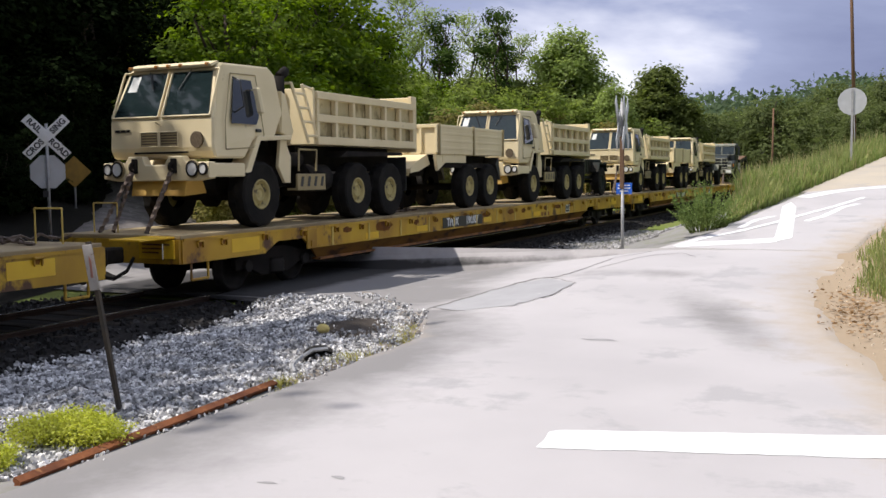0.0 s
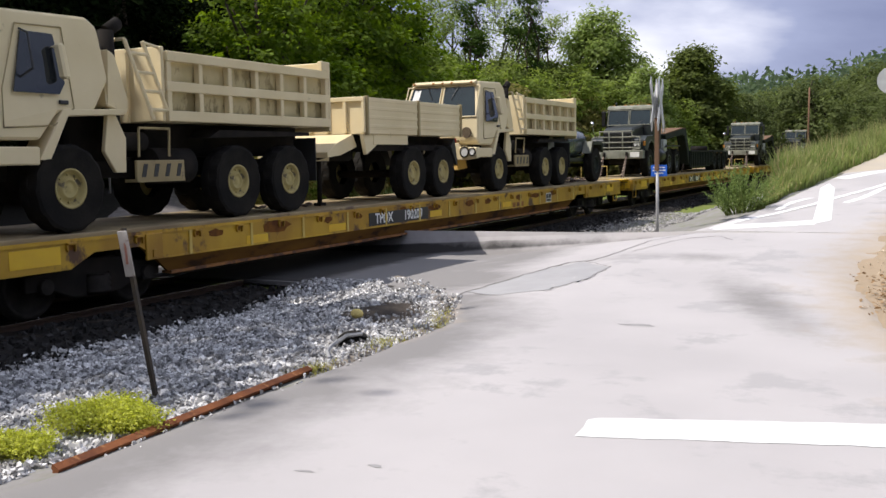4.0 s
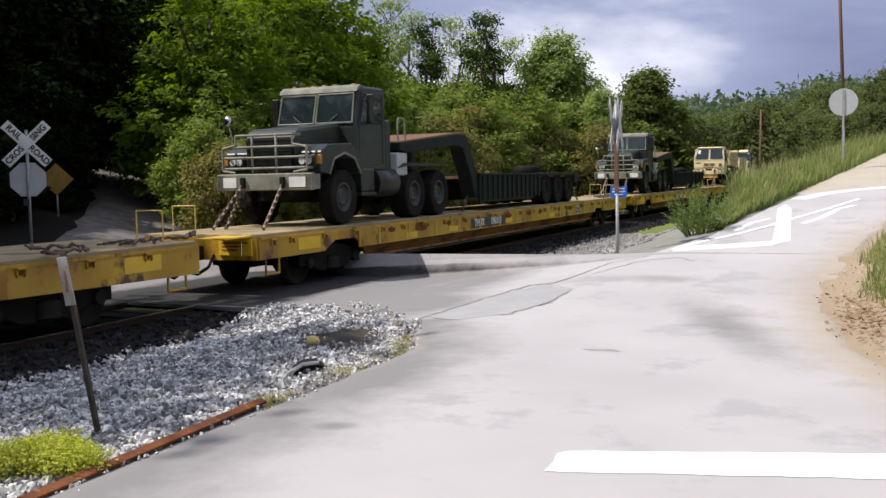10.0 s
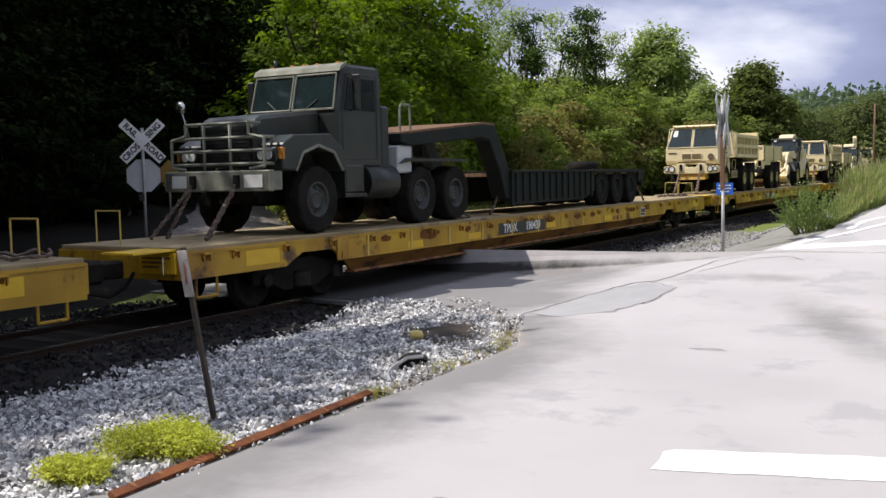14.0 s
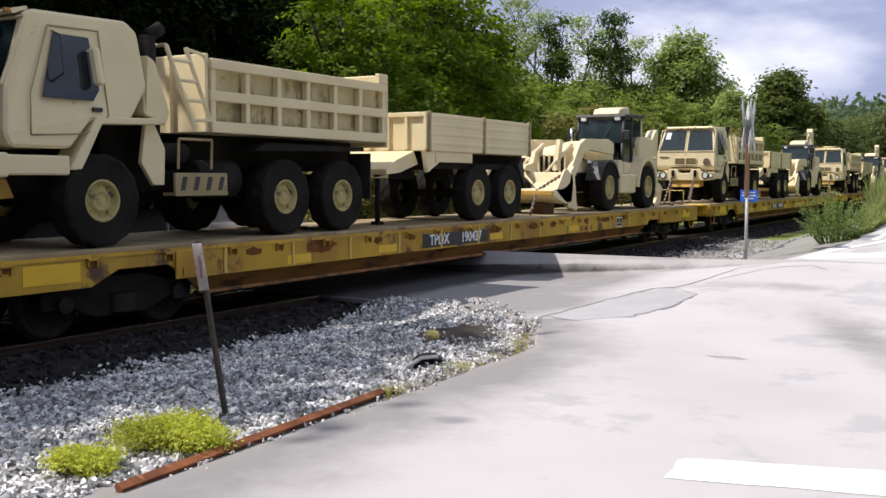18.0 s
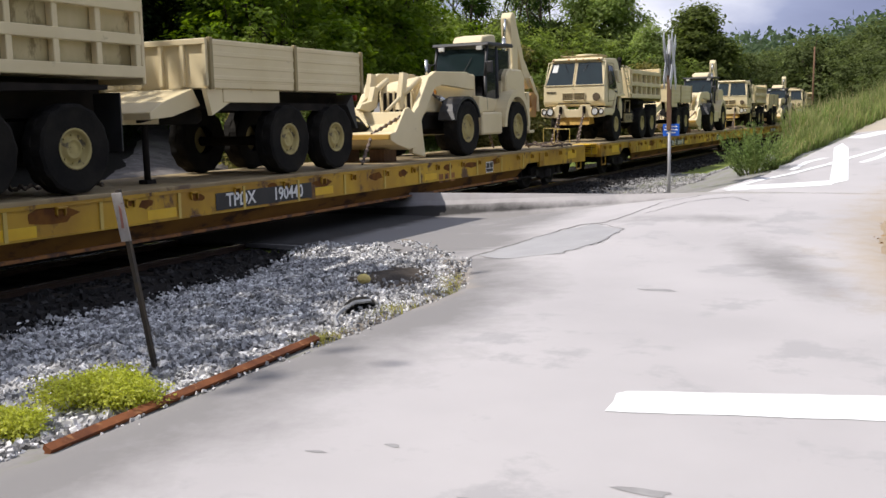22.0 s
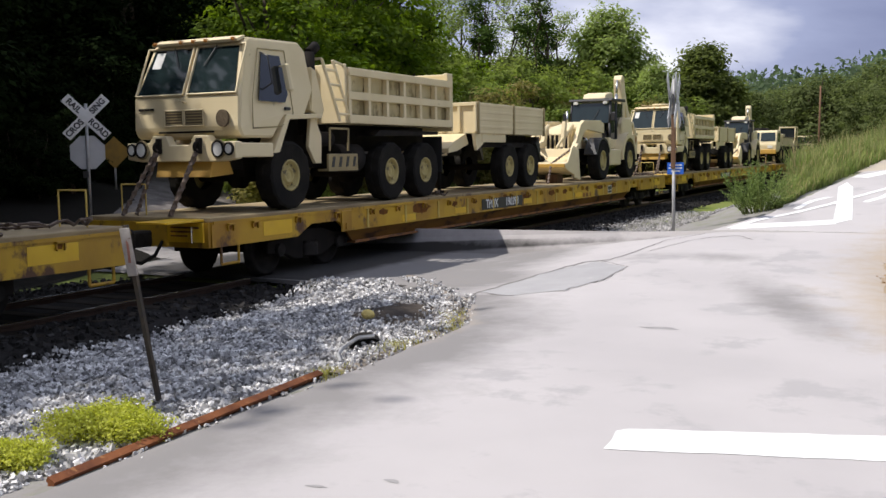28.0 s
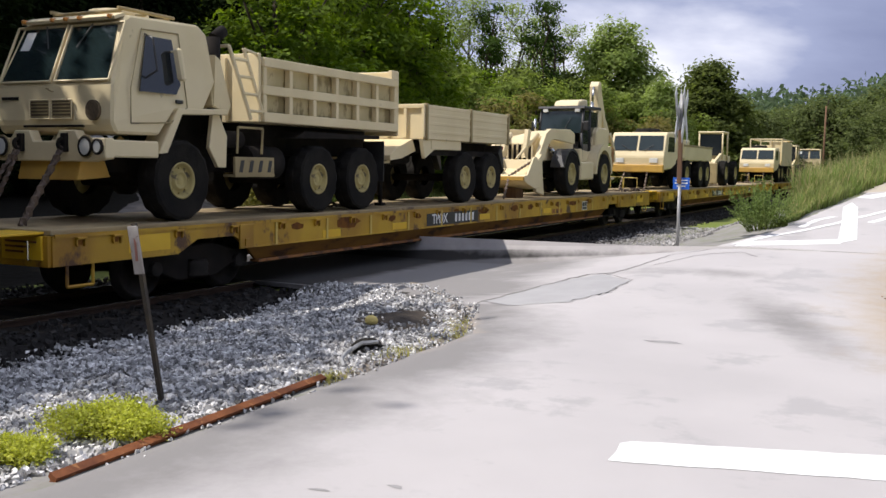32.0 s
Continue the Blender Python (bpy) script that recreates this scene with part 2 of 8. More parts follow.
SIGN_BACK = mat("sign_aluminium", (0.52, 0.53, 0.54), (0.44, 0.45, 0.46), scale=3, rough=0.5, metal=0.15)
GALV = mat("galvanised_post", (0.42, 0.42, 0.42), (0.3, 0.3, 0.3), scale=6, rough=0.6, metal=0.3)
WOOD_POST = mat("weathered_wood", (0.20, 0.12, 0.075), (0.13, 0.08, 0.05), scale=2, rough=0.85, stretch=(6, 6, 0.6), bump=0.3)
RUST_PAINT = mat("rust_stained_ochre", (0.44, 0.25, 0.07), (0.28, 0.12, 0.035), scale=2.5, rough=0.75, spots=(0.50, 0.40, 0.20), spot_at=0.6, spot_scale=3)
RUST = mat("rusty_iron", (0.25, 0.095, 0.04), (0.14, 0.055, 0.03), scale=5, rough=0.9, spots=(0.34, 0.16, 0.07), spot_at=0.6, spot_scale=9, bump=0.4)
ORANGE_SIGN = mat("orange_sign_face", (0.75, 0.33, 0.02), rough=0.5)
# sign yellow darkened to carry the trees' shade
SHADED_SIGN = mat("faded_yellow_sign_face", (0.30, 0.17, 0.02), (0.2, 0.12, 0.02), scale=4, rough=0.7)


# ---- building helpers ----
class Shape:
    """A bmesh that grows by boxes, rods, prisms and tubes."""

    def __init__(self):
        self.bm = bmesh.new()

    def hull(self, pts, faces):
        vs = [self.bm.verts.new(p) for p in pts]
        for f in faces:
            try:
                self.bm.faces.new([vs[i] for i in f])
            except ValueError:
                pass
        return self

    def box(self, x0, y0, z0, x1, y1, z1, bev=0.0, m=None):
        pts = [Vector((x, y, z)) for z in (z0, z1) for y in (y0, y1) for x in (x0, x1)]
        if m:
            pts = [m @ p for p in pts]
        b = bmesh.new()
        vs = [b.verts.new(p) for p in pts]
        for f in ((0, 2, 3, 1), (4, 5, 7, 6), (0, 1, 5, 4), (2, 6, 7, 3), (0, 4, 6, 2), (1, 3, 7, 5)):
            b.faces.new([vs[i] for i in f])
        if bev:
            bmesh.ops.bevel(b, geom=list(b.edges), offset=bev, segments=1, affect='EDGES')
        self.join(b)
        return self

    def join(self, b):
        mp = {}
        for v in b.verts:
            mp[v] = self.bm.verts.new(v.co)
        for f in b.faces:
            try:
                nf = self.bm.faces.new([mp[v] for v in f.verts])
                nf.smooth = f.smooth
            except ValueError:
                pass
        b.free()

    def prism(self, prof, x0, x1, axis='x', bev=0.0):
        """prof: points (a, b) in the plane across the axis, drawn out from x0 to x1. axis x: (y, z); y: (x, z); z: (x, y)."""
        def at(a, b, c):
            return {'x': (c, a, b), 'y': (a, c, b), 'z': (a, b, c)}[axis]
        b = bmesh.new()
        lo = [b.verts.new(at(p[0], p[1], x0)) for p in prof]
        hi = [b.verts.new(at(p[0], p[1], x1)) for p in prof]
        n = len(prof)
        b.faces.new(lo)
        b.faces.new(hi[::-1])
        for i in range(n):
            b.faces.new([lo[i], hi[i], hi[(i + 1) % n], lo[(i + 1) % n]])
        bmesh.ops.recalc_face_normals(b, faces=list(b.faces))
        if bev:
            bmesh.ops.bevel(b, geom=list(b.edges), offset=bev, segments=1, affect='EDGES')
        self.join(b)
        return self

    def rod(self, a, c, r, seg=10, r2=None):
        a, c = Vector(a), Vector(c)
        r2 = r if r2 is None else r2
        d = c - a
        q = d.to_track_quat('Z', 'Y').to_matrix()
        b = bmesh.new()
        lo, hi = [], []
        for i in range(seg):
            w = Vector((math.cos(2 * math.pi * i / seg), math.sin(2 * math.pi * i / seg), 0))
            lo.append(b.verts.new(a + q @ (w * r)))
            hi.append(b.verts.new(c + q @ (w * r2)))
        b.faces.new(lo[::-1])
        b.faces.new(hi)
        for i in range(seg):
            f = b.faces.new([lo[i], lo[(i + 1) % seg], hi[(i + 1) % seg], hi[i]])
            f.smooth = seg > 7
        self.join(b)
        return self

    def tube(self, pts, r, seg=6):
        for a, c in zip(pts[:-1], pts[1:]):
            self.rod(a, c, r, seg)
        return self

    def lathe(self, prof, origin, axis='x', seg=24, smooth=True):
        """prof: (radius, along) pairs turned about the axis."""
        b = bmesh.new()
        rings = []
        for r, al in prof:
            ring = []
            for i in range(seg):
                ca, sa = math.cos(2 * math.pi * i / seg) * r, math.sin(2 * math.pi * i / seg) * r
                p = {'x': (al, ca, sa), 'y': (ca, al, sa), 'z': (ca, sa, al)}[axis]
                ring.append(b.verts.new(Vector(p) + Vector(origin)))
            rings.append(ring)
        for r0, r1 in zip(rings[:-1], rings[1:]):
            for i in range(seg):
                f = b.faces.new([r0[i], r0[(i + 1) % seg], r1[(i + 1) % seg], r1[i]])
                f.smooth = smooth
        if abs(prof[0][0] - prof[-1][0]) < 1e-6 and prof[0][0] > 0.03:
            for i in range(seg):
                b.faces.new([rings[-1][i], rings[-1][(i + 1) % seg], rings[0][(i + 1) % seg], rings[0][i]])
        else:
            b.faces.new(rings[0])
            b.faces.new(rings[-1])
        bmesh.ops.recalc_face_normals(b, faces=list(b.faces))
        self.join(b)
        return self

    def mesh(self, name, material):
        bmesh.ops.recalc_face_normals(self.bm, faces=list(self.bm.faces))
        me = bpy.data.meshes.new(name)
        self.bm.to_mesh(me)
        self.bm.free()
        me.materials.append(material)
        return me


def part(name, shape, material, parent, label="", at=None):
    ob = new(name, shape.mesh(name, material))
    ob.parent = parent
    if at is not None:
        ob.matrix_basis = at
    return tagged(ob, label) if label else ob


def again(ob, at, parent=None):
    """One more part on the same mesh, with its own sub-parts."""
    c = new(ob.name.split(".")[0], ob.data)
    c.parent = parent or ob.parent
    c.matrix_basis = at
    for key in ("label",):
        if key in ob:
            c[key] = ob[key]
    for k in ob.children:
        again(k, k.matrix_basis.copy(), c)
    return c


def thing(name, label, category, group=""):
    return tagged(new(name), label, category, group)


def single(name, shape, material, label="", category="", group="", kind="", at=None):
    ob = new(name, shape.mesh(name, material))
    if at is not None:
        ob.matrix_basis = at
    return tagged(ob, label, category, group, kind)


def flat_text(s, size, material, name, extrude=0.002, bold=0.0):
    """Lettering as a mesh, standing in the x-z plane and facing -y."""
    cu = bpy.data.curves.new(name, 'FONT')
    cu.body, cu.size, cu.extrude, cu.align_x, cu.align_y = s, size, extrude, 'CENTER', 'CENTER'
    cu.offset = bold
    ob = new(name, cu)
    bpy.context.view_layer.update()
    me = bpy.data.meshes.new_from_object(ob.evaluated_get(bpy.context.evaluated_depsgraph_get()))
    bpy.data.objects.remove(ob)
    me.materials.clear()
    me.materials.append(material)
    return me


# ---- plan ----
TRACK_X = -10.38
DECK_Z = 1.05


def lerp(a, b, t):
    return a + (b - a) * min(1.0, max(0.0, t))


def steps(y, pts):
    if y <= pts[0][0]:
        return pts[0][1]
    for (a, u), (b, v) in zip(pts[:-1], pts[1:]):
        if y <= b:
            return u + (v - u) * (y - a) / (b - a)
    return pts[-1][1]


def road_z(y):
    s = y - 12.0
    soft = s + math.log1p(math.exp(-abs(s) / 1.5)) * 1.5 - min(0, s) if s > 0 else math.log1p(math.exp(s / 1.5)) * 1.5
    z = 0.1 + 0.075 * soft
    return z if z < 2.6 else 2.6 + 0.5 * (1 - math.exp(-(z - 2.6) / 0.5))


def road_left(y):
    """The road's own left edge, without the crossing."""
    return steps(y, [(-60, -4.33), (10.5, -4.3), (17.5, -3.17), (60, 2.7), (110, 14), (200, 60)])


def road_right(y):
    return steps(y, [(-60, 2.2), (2, 1.7), (7.5, 0.74), (9, 0.3), (11.5, -0.2), (14.5, -0.42), (19.8, 0.12), (28.9, 1.64), (48.6, 3.9), (60, 6.5), (110, 20), (200, 66)])


def paved_left(y):
    """The left edge of all paving, the crossing included."""
    if y > 17.4:
        return road_left(y) - lerp(0.5, 0.0, (y - 17.4) / 2)
    return steps(y, [(-60, -4.33), (9.2, -4.38), (11.4, -5.5), (12.3, -7.8), (12.6, -13.2), (14.6, -13.4), (15.2, -15.8), (17.4, -16.5)])


def height(x, y):
    """The ground."""
    zr = road_z(y)
    xl, xr = road_left(y), road_right(y)
    bed = -0.17
    cross = max(0.0, 1 - max(0, abs(y - 16.6) - 3.4) / 1.6)
    bed += 0.15 * min(1, cross)
    if y > 90:
        zr = lerp(zr, 0.5, (y - 90) / 60)
    if x > xr:
        return zr + min(2.2, 0.2 * (x - xr)) * lerp(0.4, 1, (y - 4) / 8) + 0.05 * math.sin(x * 1.7 + y * 0.9)
    if x > xl:
        return zr
    foot = -7.2 if y < 24 else lerp(-7.2, -6.4, (y - 24) / 10)
    if x > foot:
        t = (xl - x) / (xl - foot)
        t = t * t * (3 - 2 * t) if y > 22 else t
        return zr + (bed - zr) * t
    if x > -13.5:
        return bed
    d = -13.5 - x
    rise = (0.17 * min(d, 5) + 0.2 * max(0, min(d - 5, 20))) * lerp(1, 0.12, (y - 30) / 22)
    return bed - 0.05 + rise


def far_height(x, y):
    """The ground with the low hills of the distance."""
    z = height(x, y)
    d = math.hypot(x, y)
    if d > 160:
        z += min(1, (d - 160) / 240) * (22 + 5 * math.sin(x * 0.006 + 1.0) + 3 * math.sin(y * 0.011))
    return z


def axis_ticks(fine0, fine1, step, lo, hi):
    a = [fine0 + step * i for i in range(int(round((fine1 - fine0) / step)) + 1)]
    s, v = step, fine1
    while v < hi:
        s *= 1.22
        v += s
        a.append(min(v, hi))
    s, v = step, fine0
    while v > lo:
        s *= 1.22
        v -= s
        a.insert(0, max(v, lo))
    return a


def sheet(name, xs, ys, zf, material, label, keep=None):
    vs, fs = [], []
    for y in ys:
        for x in xs:
            vs.append((x, y, zf(x, y)))
    n = len(xs)
    for j in range(len(ys) - 1):
        for i in range(n - 1):
            if keep and not keep((xs[i] + xs[i + 1]) / 2, (ys[j] + ys[j + 1]) / 2):
                continue
            fs.append((j * n + i, j * n + i + 1, (j + 1) * n + i + 1, (j + 1) * n + i))
    me = bpy.data.meshes.new(name)
    me.from_pydata(vs, [], fs)
    me.polygons.foreach_set("use_smooth", [True] * len(me.polygons))
    me.materials.append(material)
    return tagged(new(name, me), label, kind="structure")


GROUND = mat("meadow_ground", (0.14, 0.18, 0.04), (0.17, 0.18, 0.06), scale=0.35, rough=0.95, spots=(0.20, 0.15, 0.09), spot_at=0.63, spot_scale=0.5, bump=0.8, bscale=9)
ASPHALT = mat("old_pale_asphalt", (0.415, 0.395, 0.395), (0.475, 0.452, 0.45), scale=0.55, rough=0.9, spots=(0.375, 0.36, 0.362), spot_at=0.57, spot_scale=0.9, bump=0.16, bscale=140)


def soil(material, field, colour, scale, at):
    """Washed-on dirt and painted shade over a surface, where the mesh field asks for it, ragged by a noise."""
    nt = material.node_tree
    lk = nt.links.new
    base = nt.nodes["Principled BSDF"].inputs["Base Color"]
    src = base.links[0].from_socket
    at_node = nt.nodes.new("ShaderNodeAttribute")
    at_node.attribute_name = field
    tc = nt.nodes.new("ShaderNodeTexCoord")
    no = nt.nodes.new("ShaderNodeTexNoise")
    no.inputs["Scale"].default_value, no.inputs["Detail"].default_value, no.inputs["Roughness"].default_value = scale, 9.0, 0.68
    lk(tc.outputs["Object"], no.inputs["Vector"])
    add = nt.nodes.new("ShaderNodeMath")
    lk(at_node.outputs["Fac"], add.inputs[0])
    lk(no.outputs["Fac"], add.inputs[1])
    mr = nt.nodes.new("ShaderNodeMapRange")
    mr.inputs["From Min"].default_value, mr.inputs["From Max"].default_value = at, at + 0.5
    lk(add.outputs[0], mr.inputs["Value"])
    mx = nt.nodes.new("ShaderNodeMix")
    mx.data_type = 'RGBA'
    mx.inputs["B"].default_value = (*colour, 1)
    lk(mr.outputs[0], mx.inputs["Factor"])
    lk(src, mx.inputs["A"])
    lk(mx.outputs["Result"], base)


soil(ASPHALT, "grime", (0.225, 0.215, 0.21), 1.1, 0.70)
# shade under the passing train, put into the asphalt's colour
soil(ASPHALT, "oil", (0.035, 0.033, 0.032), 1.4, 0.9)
soil(ASPHALT, "dirt", (0.40, 0.335, 0.265), 2.2, 0.86)
# the trees' shade painted near-black onto the ground beyond the track
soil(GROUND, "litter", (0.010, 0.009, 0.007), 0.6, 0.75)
soil(GROUND, "grit", (0.25, 0.24, 0.23), 3.0, 0.9)
soil(GROUND, "dirt", (0.34, 0.265, 0.185), 2.0, 0.78)
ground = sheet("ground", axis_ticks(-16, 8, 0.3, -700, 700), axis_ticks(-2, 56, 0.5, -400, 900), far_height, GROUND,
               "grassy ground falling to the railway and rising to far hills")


def soil_and_shade_ground():
    me = ground.data
    litter, dirt = me.attributes.new("litter", 'FLOAT', 'POINT'), me.attributes.new("dirt", 'FLOAT', 'POINT')
    grit = me.attributes.new("grit", 'FLOAT', 'POINT')
    for i, v in enumerate(me.vertices):
        x, y = v.co.x, v.co.y
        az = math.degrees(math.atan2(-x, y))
        # painted shade of the wood, set by bearing from the origin
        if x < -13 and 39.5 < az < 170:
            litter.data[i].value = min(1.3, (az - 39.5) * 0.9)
        e = x - road_right(y)
        if 2 < y < 30 and -1 < e < 3:
            dirt.data[i].value = 0.95 * math.exp(-max(0, e - 0.45) / 0.45)
        e = road_left(y) - x
        if y < 12.5 and -6.5 < x < -3.9:
            grit.data[i].value = 0.9
        if 16 < y < 40 and -0.2 < e and x > -9:
            grit.data[i].value = 0.85 * lerp(1, 0.2, (y - 24) / 10)


soil_and_shade_ground()



def track_shade(x, y):
    """The shade under the train, painted dark between and beside the rails."""
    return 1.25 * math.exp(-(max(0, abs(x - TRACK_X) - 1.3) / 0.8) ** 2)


def build_road():
    vs, fs = [], []
    ys = [-40 + 2 * i for i in range(20)]
    ys = ys + [0.2 * i for i in range(0, 88)] + [17.41 + 0.2 * i for i in range(0, 63)] + [30 + 0.8 * i for i in range(0, 60)]
    n = 42
    for y in ys:
        a, b = paved_left(y), road_right(y)
        a += 0.05 * noise.noise((0, y * 1.7, 3.0)) + 0.03 * noise.noise((0, y * 6, 1.0))
        b += 0.12 * noise.noise((5, y * 0.9, 2.0)) + 0.05 * noise.noise((7, y * 4, 2.0))
        for i in range(n):
            x = a + (b - a) * i / (n - 1)
            edge = min(i, n - 1 - i)
            z = height(x, y) + (0.03 if edge else -0.03)
            if x < -7.5:
                z = max(z, 0.0 + (0.0 if edge else -0.05))
            vs.append((x, y, z))
    for j in range(len(ys) - 1):
        if 17.3 < ys[j] < 17.405:
            continue
        for i in range(n - 1):
            fs.append((j * n + i, j * n + i + 1, (j + 1) * n + i + 1, (j + 1) * n + i))
    me = bpy.data.meshes.new("road")
    me.from_pydata(vs, [], fs)
    me.polygons.foreach_set("use_smooth", [True] * len(me.polygons))
    me.materials.append(ASPHALT)
    dirt, grime = me.attributes.new("dirt", 'FLOAT', 'POINT'), me.attributes.new("grime", 'FLOAT', 'POINT')
    oil = me.attributes.new("oil", 'FLOAT', 'POINT')
    for i, v in enumerate(me.vertices):
        x, y = v.co.x, v.co.y
        right, left = road_right(y) - x, x - paved_left(y)
        d = 0.9 * math.exp(-max(0, right - 0.1) / lerp(0.7, 1.0, (y - 8) / 5)) * lerp(1, 0.5, (y - 18) / 8) if 4 < y < 28 else 0.0
        if y < 12:
            d = max(d, 0.75 * math.exp(-max(0, left) / 0.3) * lerp(0.2, 1, (y - 6.5) / 2))
        dirt.data[i].value = d
        g = 0.42 * math.exp(-((x + 3.1) ** 2 / 3.0 + (y - 14.7) ** 2 / 0.25)) + 0.55 * math.exp(-((x + 1.3 + 0.42 * (y - 11)) ** 2 / 0.35 + (y - 11.5) ** 2 / 6.0)) + 0.3 * math.exp(-((x + 0.6) ** 2 / 0.6 + (y - 15.5) ** 2 / 5.0))
        if y < 12:
            g = max(g, 0.78 * math.exp(-(max(0, left) / 1.1) ** 2))
        oil.data[i].value = track_shade(x, y)
        g = max(g, lerp(0.0, 0.75, (-4.6 - x) / 1.6) if y < 17.4 else 0)
        grime.data[i].value = g + (0.35 * math.exp(-((x + 6) ** 2 / 4 + (y - 12.9) ** 2 / 0.5)) if x < -4 else 0)
    return tagged(new("road", me), "pale worn asphalt lane with a level crossing over the railway", kind="structure")


build_road()


def build_crossing():
    vs, fs = [], []
    n = 26
    ys = [17.4 + 0.2 * i for i in range(17)]
    for y in ys:
        b = lerp(-3.55, -6.7, (y - 17.4) / 3.2) + 0.1 * noise.noise((2, y * 2, 0))
        for i in range(n):
            x = -16.5 + (b + 16.5) * i / (n - 1)
            vs.append((x, y, max(height(x, y), -0.02) + 0.025 - (0.06 if i == n - 1 or y > 20.5 else 0)))
    for j in range(len(ys) - 1):
        for i in range(n - 1):
            fs.append((j * n + i, j * n + i + 1, (j + 1) * n + i + 1, (j + 1) * n + i))
    me = bpy.data.meshes.new("crossing_pavement")
    me.from_pydata(vs, [], fs)
    me.materials.append(ASPHALT)
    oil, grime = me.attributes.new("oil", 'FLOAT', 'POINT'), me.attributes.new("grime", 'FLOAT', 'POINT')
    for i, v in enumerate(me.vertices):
        oil.data[i].value, grime.data[i].value = track_shade(v.co.x, v.co.y), lerp(0.1, 0.75, (-4.6 - v.co.x) / 1.6)
    tagged(new("crossing_pavement", me), "pale asphalt laid level over the railway", kind="structure")


build_crossing()


# ---- road surface details ----
LINE = mat("road_line_paint", (0.86, 0.86, 0.86), (0.72, 0.72, 0.72), scale=7, rough=0.7, spots=(0.42, 0.42, 0.42), spot_at=0.72, spot_scale=9)
TAR = mat("tar_patch", (0.33, 0.325, 0.33), (0.37, 0.365, 0.37), scale=2, rough=0.9, bump=0.3, bscale=60)
CRACK = mat("open_crack", (0.15, 0.145, 0.14), (0.22, 0.21, 0.20), scale=6, rough=1.0)
DIRT = mat("pale_dirt", (0.44, 0.36, 0.27), (0.37, 0.29, 0.20), scale=1.5, rough=0.95, spots=(0.48, 0.44, 0.38), spot_at=0.6, spot_scale=5, bump=0.5, bscale=25)


def decal(name, outline, lift, material, label, wob=0.0):
    """A flat patch that lies on the road, cut along the outline."""
    b = bmesh.new()
    pts = []
    for i, (x, y) in enumerate(outline):
        x2, y2 = outline[(i + 1) % len(outline)]
        m = max(1, int(math.hypot(x2 - x, y2 - y) / 0.15))
        for k in range(m):
            px, py = x + (x2 - x) * k / m, y + (y2 - y) * k / m
            pts.append((px + wob * noise.noise((px * 5, py * 5, 1)), py + wob * noise.noise((px * 5, py * 5, 7))))
    b.faces.new([b.verts.new((px, py, 0)) for px, py in pts])
    bmesh.ops.triangulate(b, faces=list(b.faces))
    for r in range(2):
        long = [e for e in b.edges if e.calc_length() > 0.5]
        if long:
            bmesh.ops.subdivide_edges(b, edges=long, cuts=2)
            bmesh.ops.triangulate(b, faces=list(b.faces))
    for v in b.verts:
        v.co.z = max(height(v.co.x, v.co.y), -0.02) + 0.03 + 0.6 * lift
    me = bpy.data.meshes.new(name)
    b.to_mesh(me)
    b.free()
    me.materials.append(material)
    return tagged(new(name, me), label, kind="structure")


def strip(name, line, width, lift, material, label, wob=0.0):
    left, right = [], []
    for i, (x, y) in enumerate(line):
        x0, y0 = line[max(0, i - 1)]
        x1, y1 = line[min(len(line) - 1, i + 1)]
        d = Vector((x1 - x0, y1 - y0)).normalized() * width / 2
        left.append((x - d.y, y + d.x))
        right.append((x + d.y, y - d.x))
    return decal(name, left + right[::-1], lift, material, label, wob)


decal("stop_line", [(-1.72, 5.54), (-1.76, 5.95), (-1.7, 6.02), (0.8, 6.82), (0.74, 6.22)], 0.006, LINE, "broad white stop line with worn edges", 0.028)
decal("stop_line", [(-3.16, 17.45), (-3.05, 18.1), (-2.18, 18.5), (-1.55, 18.9), (-1.5, 18.3), (-2.4, 17.85)], 0.006, LINE, "white stop line at the crossing", 0.02)
decal("lane_mark", [(-1.56, 18.32), (-1.28, 18.9), (-1.64, 24.2), (-1.84, 25.2), (-1.95, 24.2), (-1.75, 21.5)], 0.009, LINE, "broad white lane mark")
strip("edge_line", [(-3.2, 17.65), (-2.86, 18.66), (-2.34, 19.75), (-1.79, 21.25), (-1.39, 22.53), (-0.78, 24.38), (-0.21, 26.38)], 0.13, 0.012, LINE, "white edge line", 0.02)
strip("lane_mark", [(-2.41, 20.29), (-2.23, 21.63), (-1.95, 22.31)], 0.12, 0.006, LINE, "faded white letter stroke", 0.03)
strip("lane_mark", [(-1.22, 21.48), (-0.92, 22.42), (-0.62, 24.14), (-0.3, 24.9)], 0.15, 0.006, LINE, "faded white letter stroke", 0.03)
strip("stop_line", [(-1.65, 26.4), (-1.0, 27.95), (-0.28, 28.85), (0.78, 29.6), (2.0, 31.0)], 0.42, 0.006, LINE, "white line across the lane", 0.03)
decal("asphalt_patch", [(-5.36, 11.84), (-4.7, 11.3), (-4.13, 11.55), (-3.88, 12.57), (-3.91, 13.58), (-4.58, 14.4), (-4.97, 13.43), (-5.19, 12.5)], 0.004, TAR, "grey asphalt repair patch", 0.09)
strip("crack", [(-5.45, 11.5), (-5.41, 11.84), (-5.19, 12.47), (-4.97, 13.43), (-4.77, 14.34), (-4.4, 14.5)], 0.05, 0.008, CRACK, "open crack in the asphalt", 0.09)
strip("crack", [(-5.36, 11.80), (-4.7, 11.26), (-4.1, 11.5), (-3.85, 12.57), (-3.89, 13.6), (-4.5, 14.4)], 0.012, 0.0085, CRACK, "crack round the patch", 0.09)
